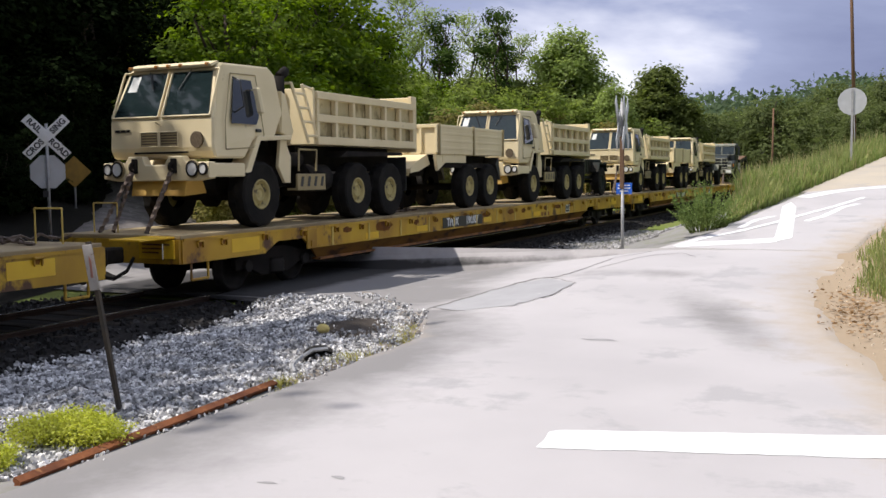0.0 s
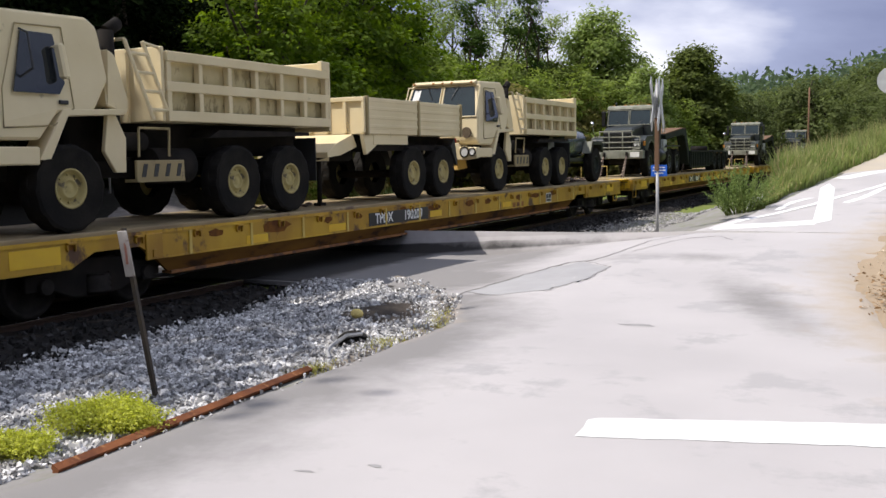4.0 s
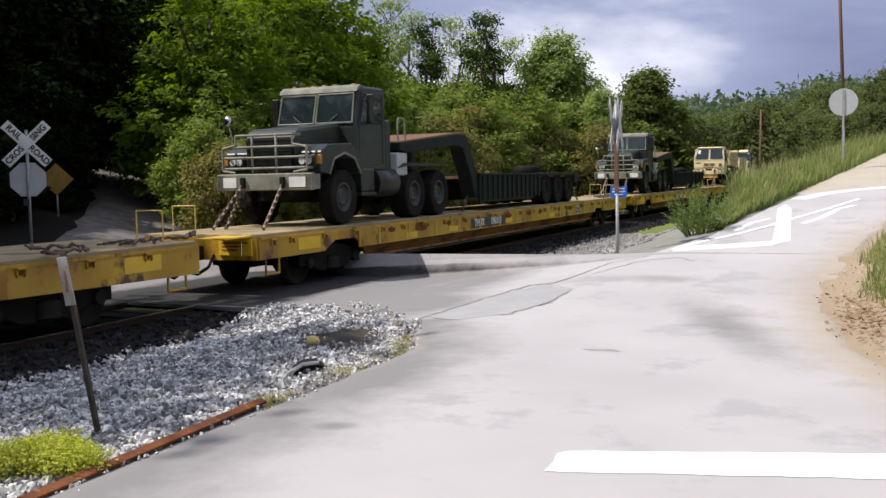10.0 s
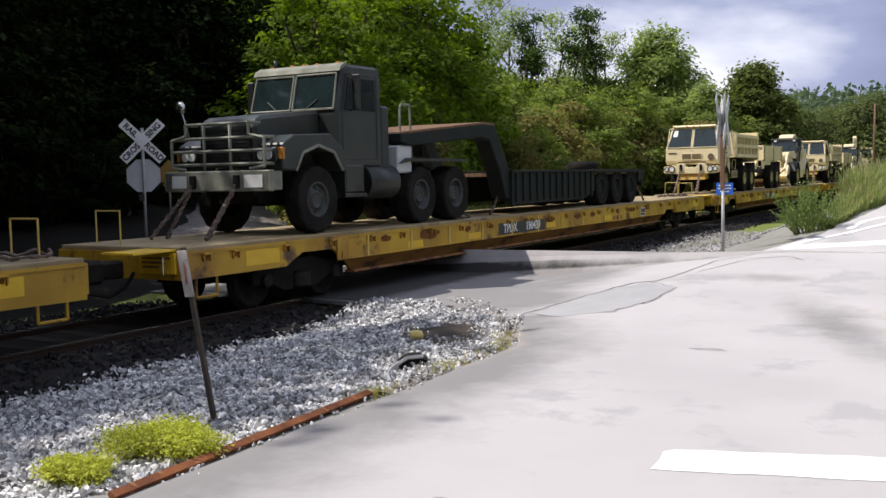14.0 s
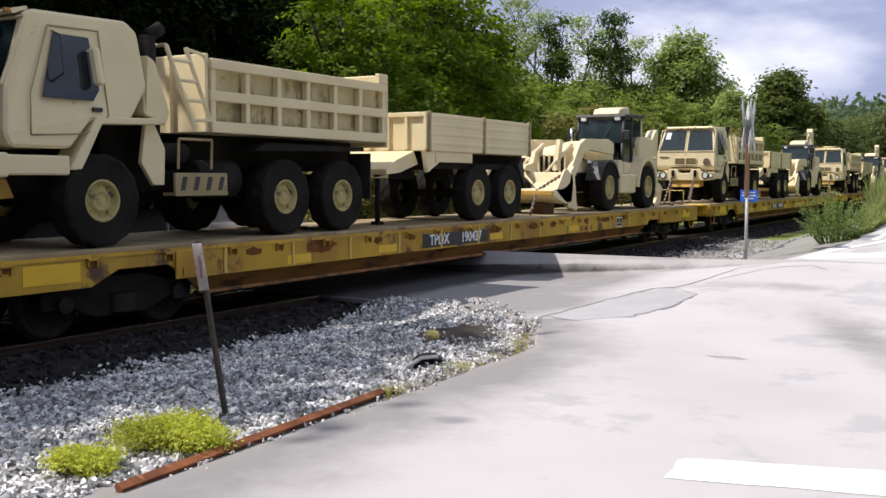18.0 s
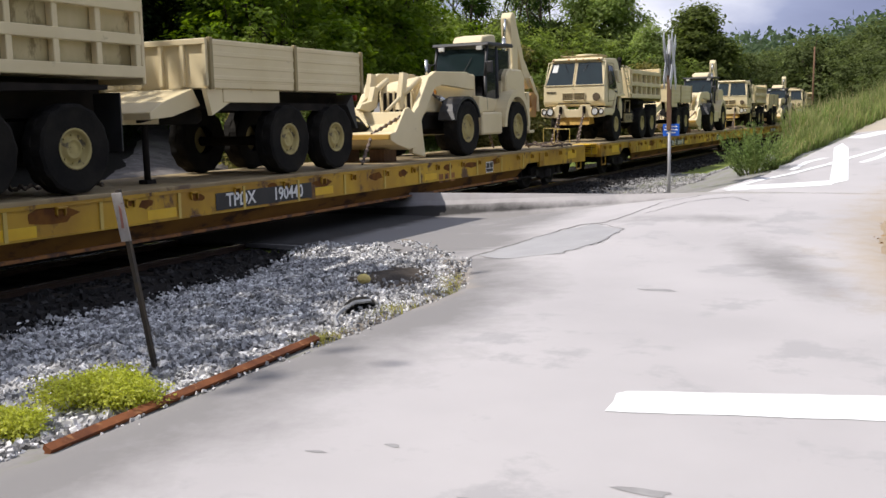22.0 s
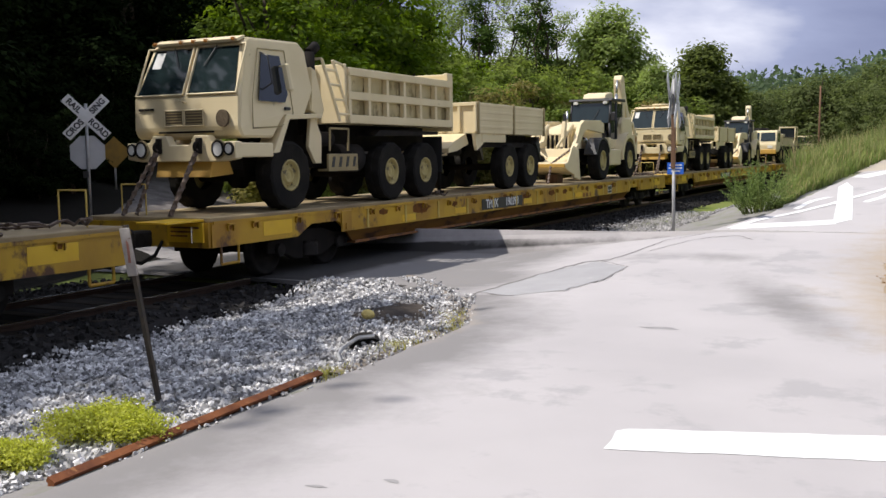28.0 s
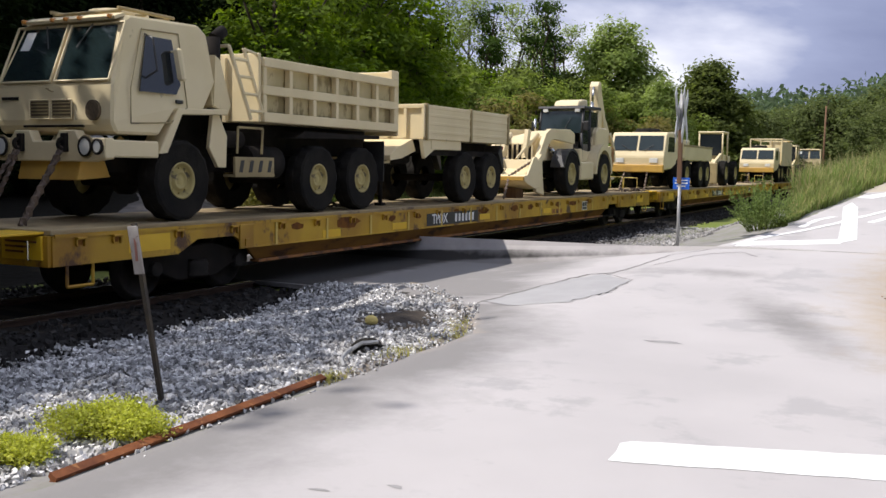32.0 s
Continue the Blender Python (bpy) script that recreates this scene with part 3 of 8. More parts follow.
strip("crack", [(-4.4, 14.5), (-4.25, 15.3), (-4.08, 16.7), (-3.5, 17.2)], 0.028, 0.008, CRACK, "open crack in the asphalt", 0.05)
strip("crack", [(-4.0, 15.3), (-3.6, 16.3), (-2.9, 16.8), (-2.6, 16.4)], 0.02, 0.008, CRACK, "open crack in the asphalt", 0.05)
STAIN = mat("road_stain", (0.27, 0.262, 0.26), (0.34, 0.332, 0.33), scale=9, rough=0.95)
for x, y, r in ((-1.2, 4.4, 0.10), (-2.4, 9.6, 0.14), (-2.6, 4.5, 0.05), (-2.9, 4.3, 0.04), (-1.9, 4.0, 0.04)):
    decal("stain", [(x + r * 1.3 * math.cos(a) * (1 + 0.3 * math.sin(3 * a + x)), y + r * 0.5 * math.sin(a)) for a in [k * math.pi / 7 for k in range(14)]], 0.004, STAIN, "dark stain on the asphalt", 0.05)
DUST = mat("dusty_road", (0.46, 0.40, 0.31), (0.42, 0.37, 0.30), scale=0.8, rough=0.95, spots=(0.38, 0.35, 0.31), spot_at=0.62, spot_scale=1.2, bump=0.3, bscale=40)
decal("dusty_road_stretch", [(road_left(y) + 0.12, y + 1.2) for y in (26.5, 30, 34, 38, 43, 48, 53)] + [(road_right(y) - 0.12, y + 2.0) for y in (53, 48, 43, 38, 34, 29.3)], 0.003, DUST, "sandy dust over the climbing road", 0.1)


# ---- train: where each car is ----
def run(t):
    return 8.255 * t - 0.0088 * t * t


CAR_PITCH = 28.0
MOVERS = []


def car_y(k):
    return 11.22 + CAR_PITCH * k


def ride(ob, k, s, z=DECK_Z, x=0.0):
    """A thing that rides on car k, s metres behind its front corner."""
    ob.matrix_basis = pose(TRACK_X + x, car_y(k) + s, z)
    ob.scale = (0.88, 1, 1)
    MOVERS.append((ob, TRACK_X + x, car_y(k) + s, z))
    return ob


def motions():
    for ob, x, y, z in MOVERS:
        walk(ob, [(t, pose(x, y - run(t), z)) for t in (0, 4, 8, 12, 16, 20, 24, 28, 32)])
    # the wheels roll with the train; alike wheels share one action
    times = [0.05 * i for i in range(641)]
    made = {}
    for car in CARS:
        for bogie in car.children:
            for w in bogie.children:
                if w.name.startswith("wheelset"):
                    dy = round(w.matrix_basis.translation.y, 2)
                    if dy in made:
                        w.rotation_mode = "QUATERNION"
                        w.animation_data_create()
                        w.animation_data.action = made[dy].animation_data.action
                        w.animation_data.action_slot = made[dy].animation_data.action_slot
                    else:
                        walk(w, [(t, pose(0, dy, 0.42, math.degrees(run(t) / 0.42))) for t in times])
                        made[dy] = w


# ---- flatcars ----
def build_flatcar():
    car = thing("flatcar", "long yellow railway flatcar with a worn deck and rust stains", "flatcar", "flatcars of the train")
    L = 26.4
    # deck and sills; y runs backwards along the car, +x is the side towards the road
    part("deck", Shape().box(-1.33, 0.0, 0.985, 1.33, L, 1.05, 0.01), DECK, car, "worn bare-metal deck")
    for sx in (1, -1):
        # the fascia overhangs a deeper web that leans inwards
        prof = [(0.0, 0.98), (0.0, 0.62), (2.1, 0.62), (2.5, 0.80), (3.3, 0.80), (3.6, 0.60), (L - 4.95, 0.60), (L - 4.75, 0.72), (L - 3.9, 0.72), (L - 3.9, 0.60),
                (L, 0.56), (L, 0.98)]
        part("side_sill", Shape().prism(prof, sx * 1.30, sx * 1.36), YELLOW, car)
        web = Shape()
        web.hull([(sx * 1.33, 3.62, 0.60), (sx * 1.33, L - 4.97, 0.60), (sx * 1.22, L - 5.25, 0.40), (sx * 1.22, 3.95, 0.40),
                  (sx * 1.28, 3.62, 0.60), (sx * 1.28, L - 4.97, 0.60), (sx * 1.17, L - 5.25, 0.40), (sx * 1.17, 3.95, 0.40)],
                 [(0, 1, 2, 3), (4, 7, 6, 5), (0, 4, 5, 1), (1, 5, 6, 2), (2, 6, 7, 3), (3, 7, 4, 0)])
        part("sill_web", web, WEB, car, "grimy rust-brown lower web with the fascia's shade painted in")
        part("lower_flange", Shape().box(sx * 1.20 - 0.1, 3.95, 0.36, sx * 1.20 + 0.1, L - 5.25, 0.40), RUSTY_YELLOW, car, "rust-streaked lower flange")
        part("fascia_lip", Shape().box(sx * 1.36, 3.62, 0.60, sx * 1.378, L - 4.97, 0.625), YELLOW, car)
        part("sill_lip", Shape().box(sx * 1.36, 0.02, 0.955, sx * 1.385, L - 0.02, 1.0), YELLOW, car)
    part("centre_sill", Shape().prism([(0.6, 0.85), (4, 0.36), (L - 4, 0.36), (L - 0.6, 0.85)], -0.3, 0.3), DARK, car)
    # stake pockets under the lip, each with a dark mouth, a rib and rust below
    rib = part("stake_pocket", Shape().box(1.36, -0.075, 0.925, 1.425, 0.075, 0.955, 0.008).prism([(-0.075, 0.925), (-0.055, 0.925), (-0.055, 0.84), (-0.075, 0.87)], 1.36, 1.40).prism([(0.055, 0.925), (0.075, 0.925), (0.075, 0.87), (0.055, 0.84)], 1.36, 1.40), YELLOW, car)
    part("pocket_mouth", Shape().prism([(-0.055, 0.925), (0.055, 0.925), (0.03, 0.855), (-0.04, 0.865)], 1.36, 1.368), RUST_STAIN, rib)
    rd = random.Random(31)
    for i in range(1, 24):
        again(rib, pose(0, i * L / 24 + rd.uniform(-0.12, 0.12), 0))
    rib.matrix_basis = pose(0, 0.4, 0)
    stiff = part("sill_rib", Shape().box(1.36, -0.028, 0.61, 1.384, 0.028, 0.955, 0.004), PALE_YELLOW, car)
    for i in range(1, 13):
        again(stiff, pose(0, 4.3 + i * 1.42, 0))
    stiff.matrix_basis = pose(0, 4.3, 0)
    for i in range(11):
        y, w, h = 4.6 + 1.52 * i + rd.uniform(-0.3, 0.3), rd.uniform(0.12, 0.42), rd.uniform(0.05, 0.13)
        pts = [(y + w * math.cos(q) * rd.uniform(0.7, 1.1), 0.86 + h * math.sin(q) * rd.uniform(0.6, 1.1)) for q in [k * math.pi / 6 for k in range(12)]]
        part("rust_stain", Shape().prism([(p, min(z, 0.95)) for p, z in pts], 1.360, 1.3625), RUST_STAIN, car, "dark rust stain" if i == 0 else "")
    post = part("bolster_end", Shape().box(1.36, -0.16, 0.60, 1.40, 0.16, 0.96, 0.01).box(1.40, -0.05, 0.64, 1.42, 0.05, 0.74), YELLOW, car)
    again(post, pose(0, L - 3.75, 0))
    post.matrix_basis = pose(0, 3.55, 0)
    for y0, z0 in ((1.2, 0.70), (L - 1.6, 0.70), (7.95, 0.64), (11.9, 0.66), (5.6, 0.63), (15.9, 0.65)):
        part("paint_patch", Shape().box(1.362, y0, z0, 1.366, y0 + (0.75 if z0 > 0.68 else 0.55), z0 + (0.22 if z0 > 0.68 else 0.13)), YELLOW_PATCH, car, "fresh yellow paint patch")
    # ends
    for y, sy in ((0.0, -1), (L, 1)):
        part("end_sill", Shape().box(-1.33, min(y, y + sy * 0.05), 0.62, 1.33, max(y, y + sy * 0.05), 0.985), YELLOW, car)
        cp = part("coupler", Shape().box(-0.13, min(y, y + sy * 0.75), 0.62, 0.13, max(y, y + sy * 0.75), 0.86, 0.03).box(-0.2, y + sy * 0.55 - 0.14, 0.58, 0.2, y + sy * 0.55 + 0.14, 0.9, 0.05), STEEL, car, "dark knuckle coupler")
        pts = [(0.35, y + sy * 0.05, 0.7), (0.4, y + sy * 0.25, 0.52), (0.36, y + sy * 0.5, 0.42), (0.3, y + sy * 0.8, 0.5)]
        part("brake_hose", Shape().tube(pts, 0.028, 6), DARK, car)
        part("grab_iron", Shape().tube([(1.05, y + sy * 0.07, 0.70), (1.05, y + sy * 0.12, 0.70), (1.05, y + sy * 0.12, 0.92), (1.05, y + sy * 0.07, 0.92)], 0.012), CHROME, car)
        step = part("sill_step", Shape().tube([(1.3, y - sy * 0.25, 0.62), (1.3, y - sy * 0.25, 0.36), (1.3, y - sy * 0.65, 0.36), (1.3, y - sy * 0.65, 0.62)], 0.022), YELLOW, car)
        part("end_rail", Shape().tube([(0.95 * sy, y - sy * 0.35, 1.05), (0.95 * sy, y - sy * 0.35, 1.52), (0.40 * sy, y - sy * 0.35, 1.52), (0.40 * sy, y - sy * 0.35, 1.05)], 0.013), PALE_YELLOW, car, "thin pale yellow tubular rail")
    part("bridge_plate", Shape().box(0.55, -0.75, 1.0, 1.2, 0.1, 1.03, 0.005).box(0.5, -0.085, 0.70, 1.25, -0.05, 0.98, 0.005), YELLOW_PATCH, car, "bright yellow bridge plate")
    plate_lines = Shape()
    for i in range(3):
        plate_lines.box(0.58, -0.09, 0.90 - i * 0.06, 1.17 - 0.12 * i, -0.086, 0.925 - i * 0.06)
    part("plate_writing", plate_lines, RUSTY_YELLOW, car)
    # bogies
    for yb in (2.75, L - 2.75):
        bog = part("bogie", Shape().box(-0.9, -0.2, 0.42, 0.9, 0.2, 0.66, 0.03), DARK, car, "dark cast steel bogie", at=pose(0, yb, 0))
        for sx in (1, -1):
            part("side_frame", Shape().prism([(-1.15, 0.36), (-1.15, 0.56), (-0.75, 0.60), (-0.35, 0.70), (0.35, 0.70), (0.75, 0.60), (1.15, 0.56), (1.15, 0.36), (0.75, 0.36), (0.4, 0.22), (-0.4, 0.22), (-0.75, 0.36)],
                                             sx * 0.98, sx * 1.10, bev=0.015), DARK, bog)
            part("axle_box", Shape().rod((sx * 1.0, -0.87, 0.42), (sx * 1.18, -0.87, 0.42), 0.1), STEEL, bog)
            part("axle_box", Shape().rod((sx * 1.0, 0.87, 0.42), (sx * 1.18, 0.87, 0.42), 0.1), STEEL, bog)
            part("spring_nest", Shape().lathe([(0.2, 0.24), (0.22, 0.28), (0.2, 0.31), (0.22, 0.35), (0.2, 0.38), (0.22, 0.42), (0.2, 0.46), (0.2, 0.5)], (sx * 1.04, 0, 0), 'z', 12), STEEL, bog)
        for dy in (-0.87, 0.87):
            w = Shape().rod((-0.98, 0, 0), (0.98, 0, 0), 0.07, 10)
            for sx in (1, -1):
                w.lathe([(0.07, sx * 0.70), (0.45, sx * 0.69), (0.45, sx * 0.715), (0.42, sx * 0.73), (0.41, sx * 0.83), (0.36, sx * 0.835), (0.34, sx * 0.79), (0.14, sx * 0.77), (0.12, sx * 0.86), (0.05, sx * 0.86)], (0, 0, 0), 'x', 24)
            # the spoke marks that show the turning
            part("wheelset", w, STEEL, bog, "worn steel wheelset", at=pose(0, dy, 0.42))
    # lettering on the road side
    part("number_board", Shape().box(1.366, 9.33, 0.64, 1.372, 11.78, 0.89), BLACK, car, "black panel with white lettering")
    a = new("lettering", flat_text("TPDX", 0.27, WHITE, "lettering", bold=0.006))
    a.parent, a.matrix_basis = car, pose(1.374, 9.91, 0.765, 90, 0, 90)
    for i, y in enumerate((16.55, 16.83, 17.11)):
        part("faded_mark", Shape().box(1.362, y, 0.56, 1.365, y + 0.2, 0.74), RUSTY_YELLOW, car, "faded brown painted bar" if i == 0 else "")
    part("placard", Shape().box(1.362, 19.0, 0.63, 1.366, 19.42, 0.88), BLACK, car, "black data placard with white frame")
    fr = Shape()
    for a0, b0, a1, b1 in ((19.0, 0.63, 19.42, 0.65), (19.0, 0.86, 19.42, 0.88), (19.0, 0.65, 19.02, 0.86), (19.4, 0.65, 19.42, 0.86), (19.02, 0.72, 19.4, 0.735), (19.2, 0.735, 19.215, 0.86)):
        fr.box(1.366, a0, b0, 1.369, a1, b1)
    part("placard_frame", fr, WHITE, car)
    pipe = Shape().tube([(1.15, 3.5, 0.34), (1.15, L - 3.5, 0.34)], 0.03, 6)
    part("brake_pipe", pipe, DARK, car)
    part("brake_tank", Shape().rod((0.75, 17, 0.5), (0.75, 18.2, 0.5), 0.18, 14), DARK, car)
    return car


CARS = [build_flatcar()]
for k in list(range(-1, 0)) + list(range(1, 14)):
    CARS.append(ride(copy_thing(CARS[0], pose(0, 0, 0)), k, 0, 0.0))
ride(CARS[0], 0, 0, 0.0)
CAR_NUMBERS = {0: "190307", 1: "190209", 2: "190037", 3: "190310", 4: "190439", 5: "190437", 6: "190440", 8: "190298"}
for k, car in zip([0, -1] + list(range(1, 14)), CARS):
    if k in CAR_NUMBERS:
        digits = new("lettering", flat_text(CAR_NUMBERS[k], 0.27, WHITE, "lettering", bold=0.006))
        digits.parent, digits.matrix_basis = car, pose(1.374, 11.12, 0.765, 90, 0, 90)
    else:
        for i in range(6):
            part("number_bar", Shape().box(1.372, 10.62 + i * 0.17, 0.68, 1.376, 10.71 + i * 0.17, 0.85), WHITE, car, "white bar")


# ---- vehicles ----
def wheel(parent, x, y, z, r, w, side, rim_r, rim_mat, name="wheel", lugs=0):
    """A tyre with its rim; side +1 shows the dish to +x."""
    t = Shape()
    b = bmesh.new()
    seg = 56
    prof = [(rim_r, -0.42, 0), (r * 0.90, -0.5, 0), (r * 0.985, -0.44, 1), (r, -0.2, 1), (r, -0.02, 1), (r, 0.02, 2), (r, 0.2, 2), (r * 0.985, 0.44, 2), (r * 0.90, 0.5, 0), (rim_r, 0.42, 0)]
    rings = []
    for rr, al, kind in prof:
        ring = []
        for i in range(seg):
            low = kind and ((i + (2 if kind == 2 else 0)) % 4) < 2
            q = rr * (0.972 if low else 1.0)
            a = 2 * math.pi * i / seg
            ring.append(b.verts.new((al * w, math.cos(a) * q, math.sin(a) * q)))
        rings.append(ring)
    for r0, r1 in zip(rings[:-1], rings[1:]):
        for i in range(seg):
            b.faces.new([r0[i], r0[(i + 1) % seg], r1[(i + 1) % seg], r1[i]])
    t.join(b)
    ob = part(name, t, RUBBER, parent, "black lugged tyre", at=pose(x, y, z, 0, 0, 0 if side > 0 else 180))
    rim = Shape().lathe([(0.02, w * 0.05), (rim_r * 1.02, w * 0.05), (rim_r * 1.06, w * 0.45), (rim_r * 0.98, w * 0.45), (rim_r * 0.90, w * 0.36), (rim_r * 0.84, w * 0.20), (rim_r * 0.60, w * 0.26), (rim_r * 0.52, w * 0.36), (rim_r * 0.44, w * 0.37), (rim_r * 0.40, w * 0.30), (rim_r * 0.2, w * 0.32), (0.02, w * 0.33)], (0, 0, 0), 'x', 24)
    for i in range(8):
        a = 2 * math.pi * i / 8
        rim.rod((w * 0.24, math.cos(a) * rim_r * 0.72, math.sin(a) * rim_r * 0.72), (w * 0.30, math.cos(a) * rim_r * 0.72, math.sin(a) * rim_r * 0.72), rim_r * 0.06, 6)
    part("rim", rim, rim_mat, ob, "painted steel rim")
    return ob


def chain(parent, a, b, name="tie_down_chain"):
    """A chain of flat links between two points."""
    a, b = Vector(a), Vector(b)
    d = b - a
    n = max(4, int(d.length / 0.075))
    s = Shape()
    q = d.to_track_quat('Z', 'Y').to_matrix()
    b = bmesh.new()
    rings = []
    for i in range(2 * n + 1):
        c = a + d * (i / (2 * n))
        wide, thin = (0.052, 0.02) if (i // 2) % 2 else (0.02, 0.052)
        if i % 2:
            wide, thin = wide * 0.75, thin * 0.75
        rings.append([b.verts.new(c + q @ Vector((math.cos(k * math.pi / 3) * wide, math.sin(k * math.pi / 3) * thin, 0))) for k in range(6)])
    for r0, r1 in zip(rings[:-1], rings[1:]):
        for k in range(6):
            b.faces.new([r0[k], r0[(k + 1) % 6], r1[(k + 1) % 6], r1[k]])
    s.join(b)
    return part(name, s, CHAIN, parent, "rusty tie-down chain")


def build_dump_truck():
    """Six-wheeled cab-over dump truck. Front bumper at y = 0, nose towards -y; the wheels stand on z = 0."""
    v = thing("dump_truck", "sand-coloured military six-wheel dump truck chained to the flatcar deck", "truck", "dump trucks on the train")
    R = 0.56
    # cab shell: side profile (y, z)
    cab = [(0.22, 1.16), (0.14, 1.30), (0.16, 1.80), (0.52, 2.64), (0.62, 2.70), (1.95, 2.74), (2.12, 2.62), (2.16, 1.95), (1.86, 1.52), (1.28, 1.50), (0.98, 1.16)]
    part("cab", Shape().prism(cab, -1.19, 1.19, bev=0.035), TAN, v, "boxy sand-coloured cab")
    # windscreen halves, in the sloped front between (0.16,1.80) and (0.52,2.64)
    def on_front(u, h, out):
        y = lerp(0.16, 0.52, h) - out * 0.92
        z = lerp(1.80, 2.64, h) + out * 0.39
        return (u, y, z)
    for sx in (1, -1):
        g = Shape()
        a, b = 0.07 * sx, 1.10 * sx
        g.hull([on_front(a, 0.05, 0.012), on_front(b, 0.05, 0.012), on_front(b * 0.985, 0.90, 0.012), on_front(a, 0.90, 0.012),
                on_front(a, 0.05, -0.02), on_front(b, 0.05, -0.02), on_front(b * 0.985, 0.90, -0.02), on_front(a, 0.90, -0.02)],
               [(0, 1, 2, 3), (4, 7, 6, 5), (0, 4, 5, 1), (1, 5, 6, 2), (2, 6, 7, 3), (3, 7, 4, 0)])
        w = part("windscreen", g, GLASS, v, "split windscreen pane")
        s = Shape()
        p = [on_front(a * 0.6, 0.03, 0.02), on_front(b * 1.02, 0.03, 0.02), on_front(b * 1.0, 0.93, 0.02), on_front(a * 0.6, 0.93, 0.02)]
        s.tube(p + [p[0]], 0.018, 6)
        part("gasket", s, TAN, w)
        part("wiper", Shape().tube([on_front(0.55 * sx, 0.92, 0.035), on_front(0.32 * sx, 0.55, 0.03)], 0.010, 5), BLACK, v)
        # side window and door
        d = Shape().prism([(0.62, 1.72), (0.70, 1.98), (0.86, 2.46), (1.34, 2.46), (1.40, 1.86), (1.30, 1.72)], sx * 1.188, sx * 1.206)
        part("side_window", d, DARK_GLASS, v)
        sd = Shape().tube([(sx * 1.2, 0.46, 1.30), (sx * 1.2, 0.46, 1.75), (sx * 1.2, 0.80, 2.54), (sx * 1.2, 1.50, 2.56), (sx * 1.2, 1.52, 1.56), (sx * 1.2, 1.2, 1.34), (sx * 1.2, 0.46, 1.30)], 0.010, 4)
        dr = part("door_seam", sd, TAN_DARK, v)
        part("door_handle", Shape().box(sx * 1.19, 1.28, 1.60, sx * 1.23, 1.42, 1.65, 0.008), BLACK, v)
        mi = Shape().tube([(sx * 1.2, 0.75, 1.9), (sx * 1.38, 0.82, 2.0), (sx * 1.38, 0.84, 2.42), (sx * 1.2, 0.85, 2.48)], 0.014, 6)
        mr = part("mirror", mi, BLACK, v)
        part("mirror_head", Shape().box(sx * 1.36 - 0.09, 1.26, 1.90, sx * 1.36 + 0.06, 1.36, 2.34, 0.03).tube([(sx * 1.2, 1.30, 2.3), (sx * 1.38, 1.33, 2.3)], 0.014), TAN, v, "sand-coloured mirror housing")
        # front mudguard
        mg = [(0.95, 0.92), (1.12, 0.92), (1.42, 1.46), (2.36, 1.50), (2.36, 1.58), (1.34, 1.54)]
        part("mudguard", Shape().prism(mg, sx * 0.80, sx * 1.21, bev=0.012), TAN, v)
        # lamps in the bumper
        lx = 0.86 * sx
        lamp = part("headlight", Shape().rod((lx, 0.0, 0.99), (lx, -0.035, 0.99), 0.105, 18), LENS, v, "round headlight")
        part("lamp_ring", Shape().lathe([(0.105, -0.045), (0.13, -0.045), (0.13, 0.0), (0.105, 0.0)], (lx, 0, 0.99), 'y', 18), STEEL, lamp)
        second = part("headlight", Shape().rod((lx + 0.23 * sx, 0.0, 0.99), (lx + 0.23 * sx, -0.03, 0.99), 0.075, 16), LENS, v, "small round lamp")
        part("lamp_ring", Shape().lathe([(0.075, -0.04), (0.10, -0.04), (0.10, 0.0), (0.075, 0.0)], (lx + 0.23 * sx, 0, 0.99), 'y', 16), STEEL, second)
        part("lamp_guard", Shape().lathe([(0.13, -0.02), (0.15, -0.02), (0.15, 0.0), (0.13, 0.0)], (lx, 0, 0.99), 'y', 18), TAN_DARK, lamp)
    # bumper with hump
    bp = [(-1.22, 0.84), (-1.22, 1.10), (-0.70, 1.10), (-0.62, 1.20), (-0.30, 1.20), (-0.22, 1.06), (0.22, 1.06), (0.30, 1.20), (0.62, 1.20), (0.70, 1.10), (1.22, 1.10), (1.22, 0.84), (0.9, 0.80), (-0.9, 0.80)]
    part("bumper", Shape().prism(bp, 0.0, 0.16, 'y', 0.015).box(1.05, 0.12, 0.86, 1.22, 0.95, 1.08, 0.02).box(-1.22, 0.12, 0.86, -1.05, 0.95, 1.08, 0.02), TAN, v, "deep sand-coloured bumper")
    part("skid_plate", Shape().prism([(0.04, 0.56), (0.10, 0.82), (0.5, 0.82), (0.6, 0.6)], -0.62, 0.62, bev=0.01), OCHRE, v, "ochre lower plate")
    for sx in (1, -1):
        part("tow_shackle", Shape().lathe([(0.05, -0.02), (0.09, -0.02), (0.09, 0.02), (0.05, 0.02)], (0.45 * sx, -0.06, 1.02), 'x', 14).box(0.45 * sx - 0.05, -0.06, 0.92, 0.45 * sx + 0.05, 0.02, 1.16, 0.01), DARK, v)
        chain(v, (0.45 * sx, -0.08, 0.98), (0.52 * sx, -0.78, 0.02))
        chain(v, (0.45 * sx, -0.05, 0.98), (0.38 * sx, -0.62, 0.02))
    # grille
    for sx in (1, -1):
        part("grille", Shape().box(min(0.03 * sx, 0.42 * sx), 0.118, 1.36, max(0.03 * sx, 0.42 * sx), 0.14, 1.58), BROWN, v)
        sl = Shape()
        for i in range(5):
            sl.box(min(0.03 * sx, 0.42 * sx), 0.108, 1.37 + i * 0.043, max(0.03 * sx, 0.42 * sx), 0.12, 1.385 + i * 0.043)
        part("grille_slats", sl, TAN_DARK, v)
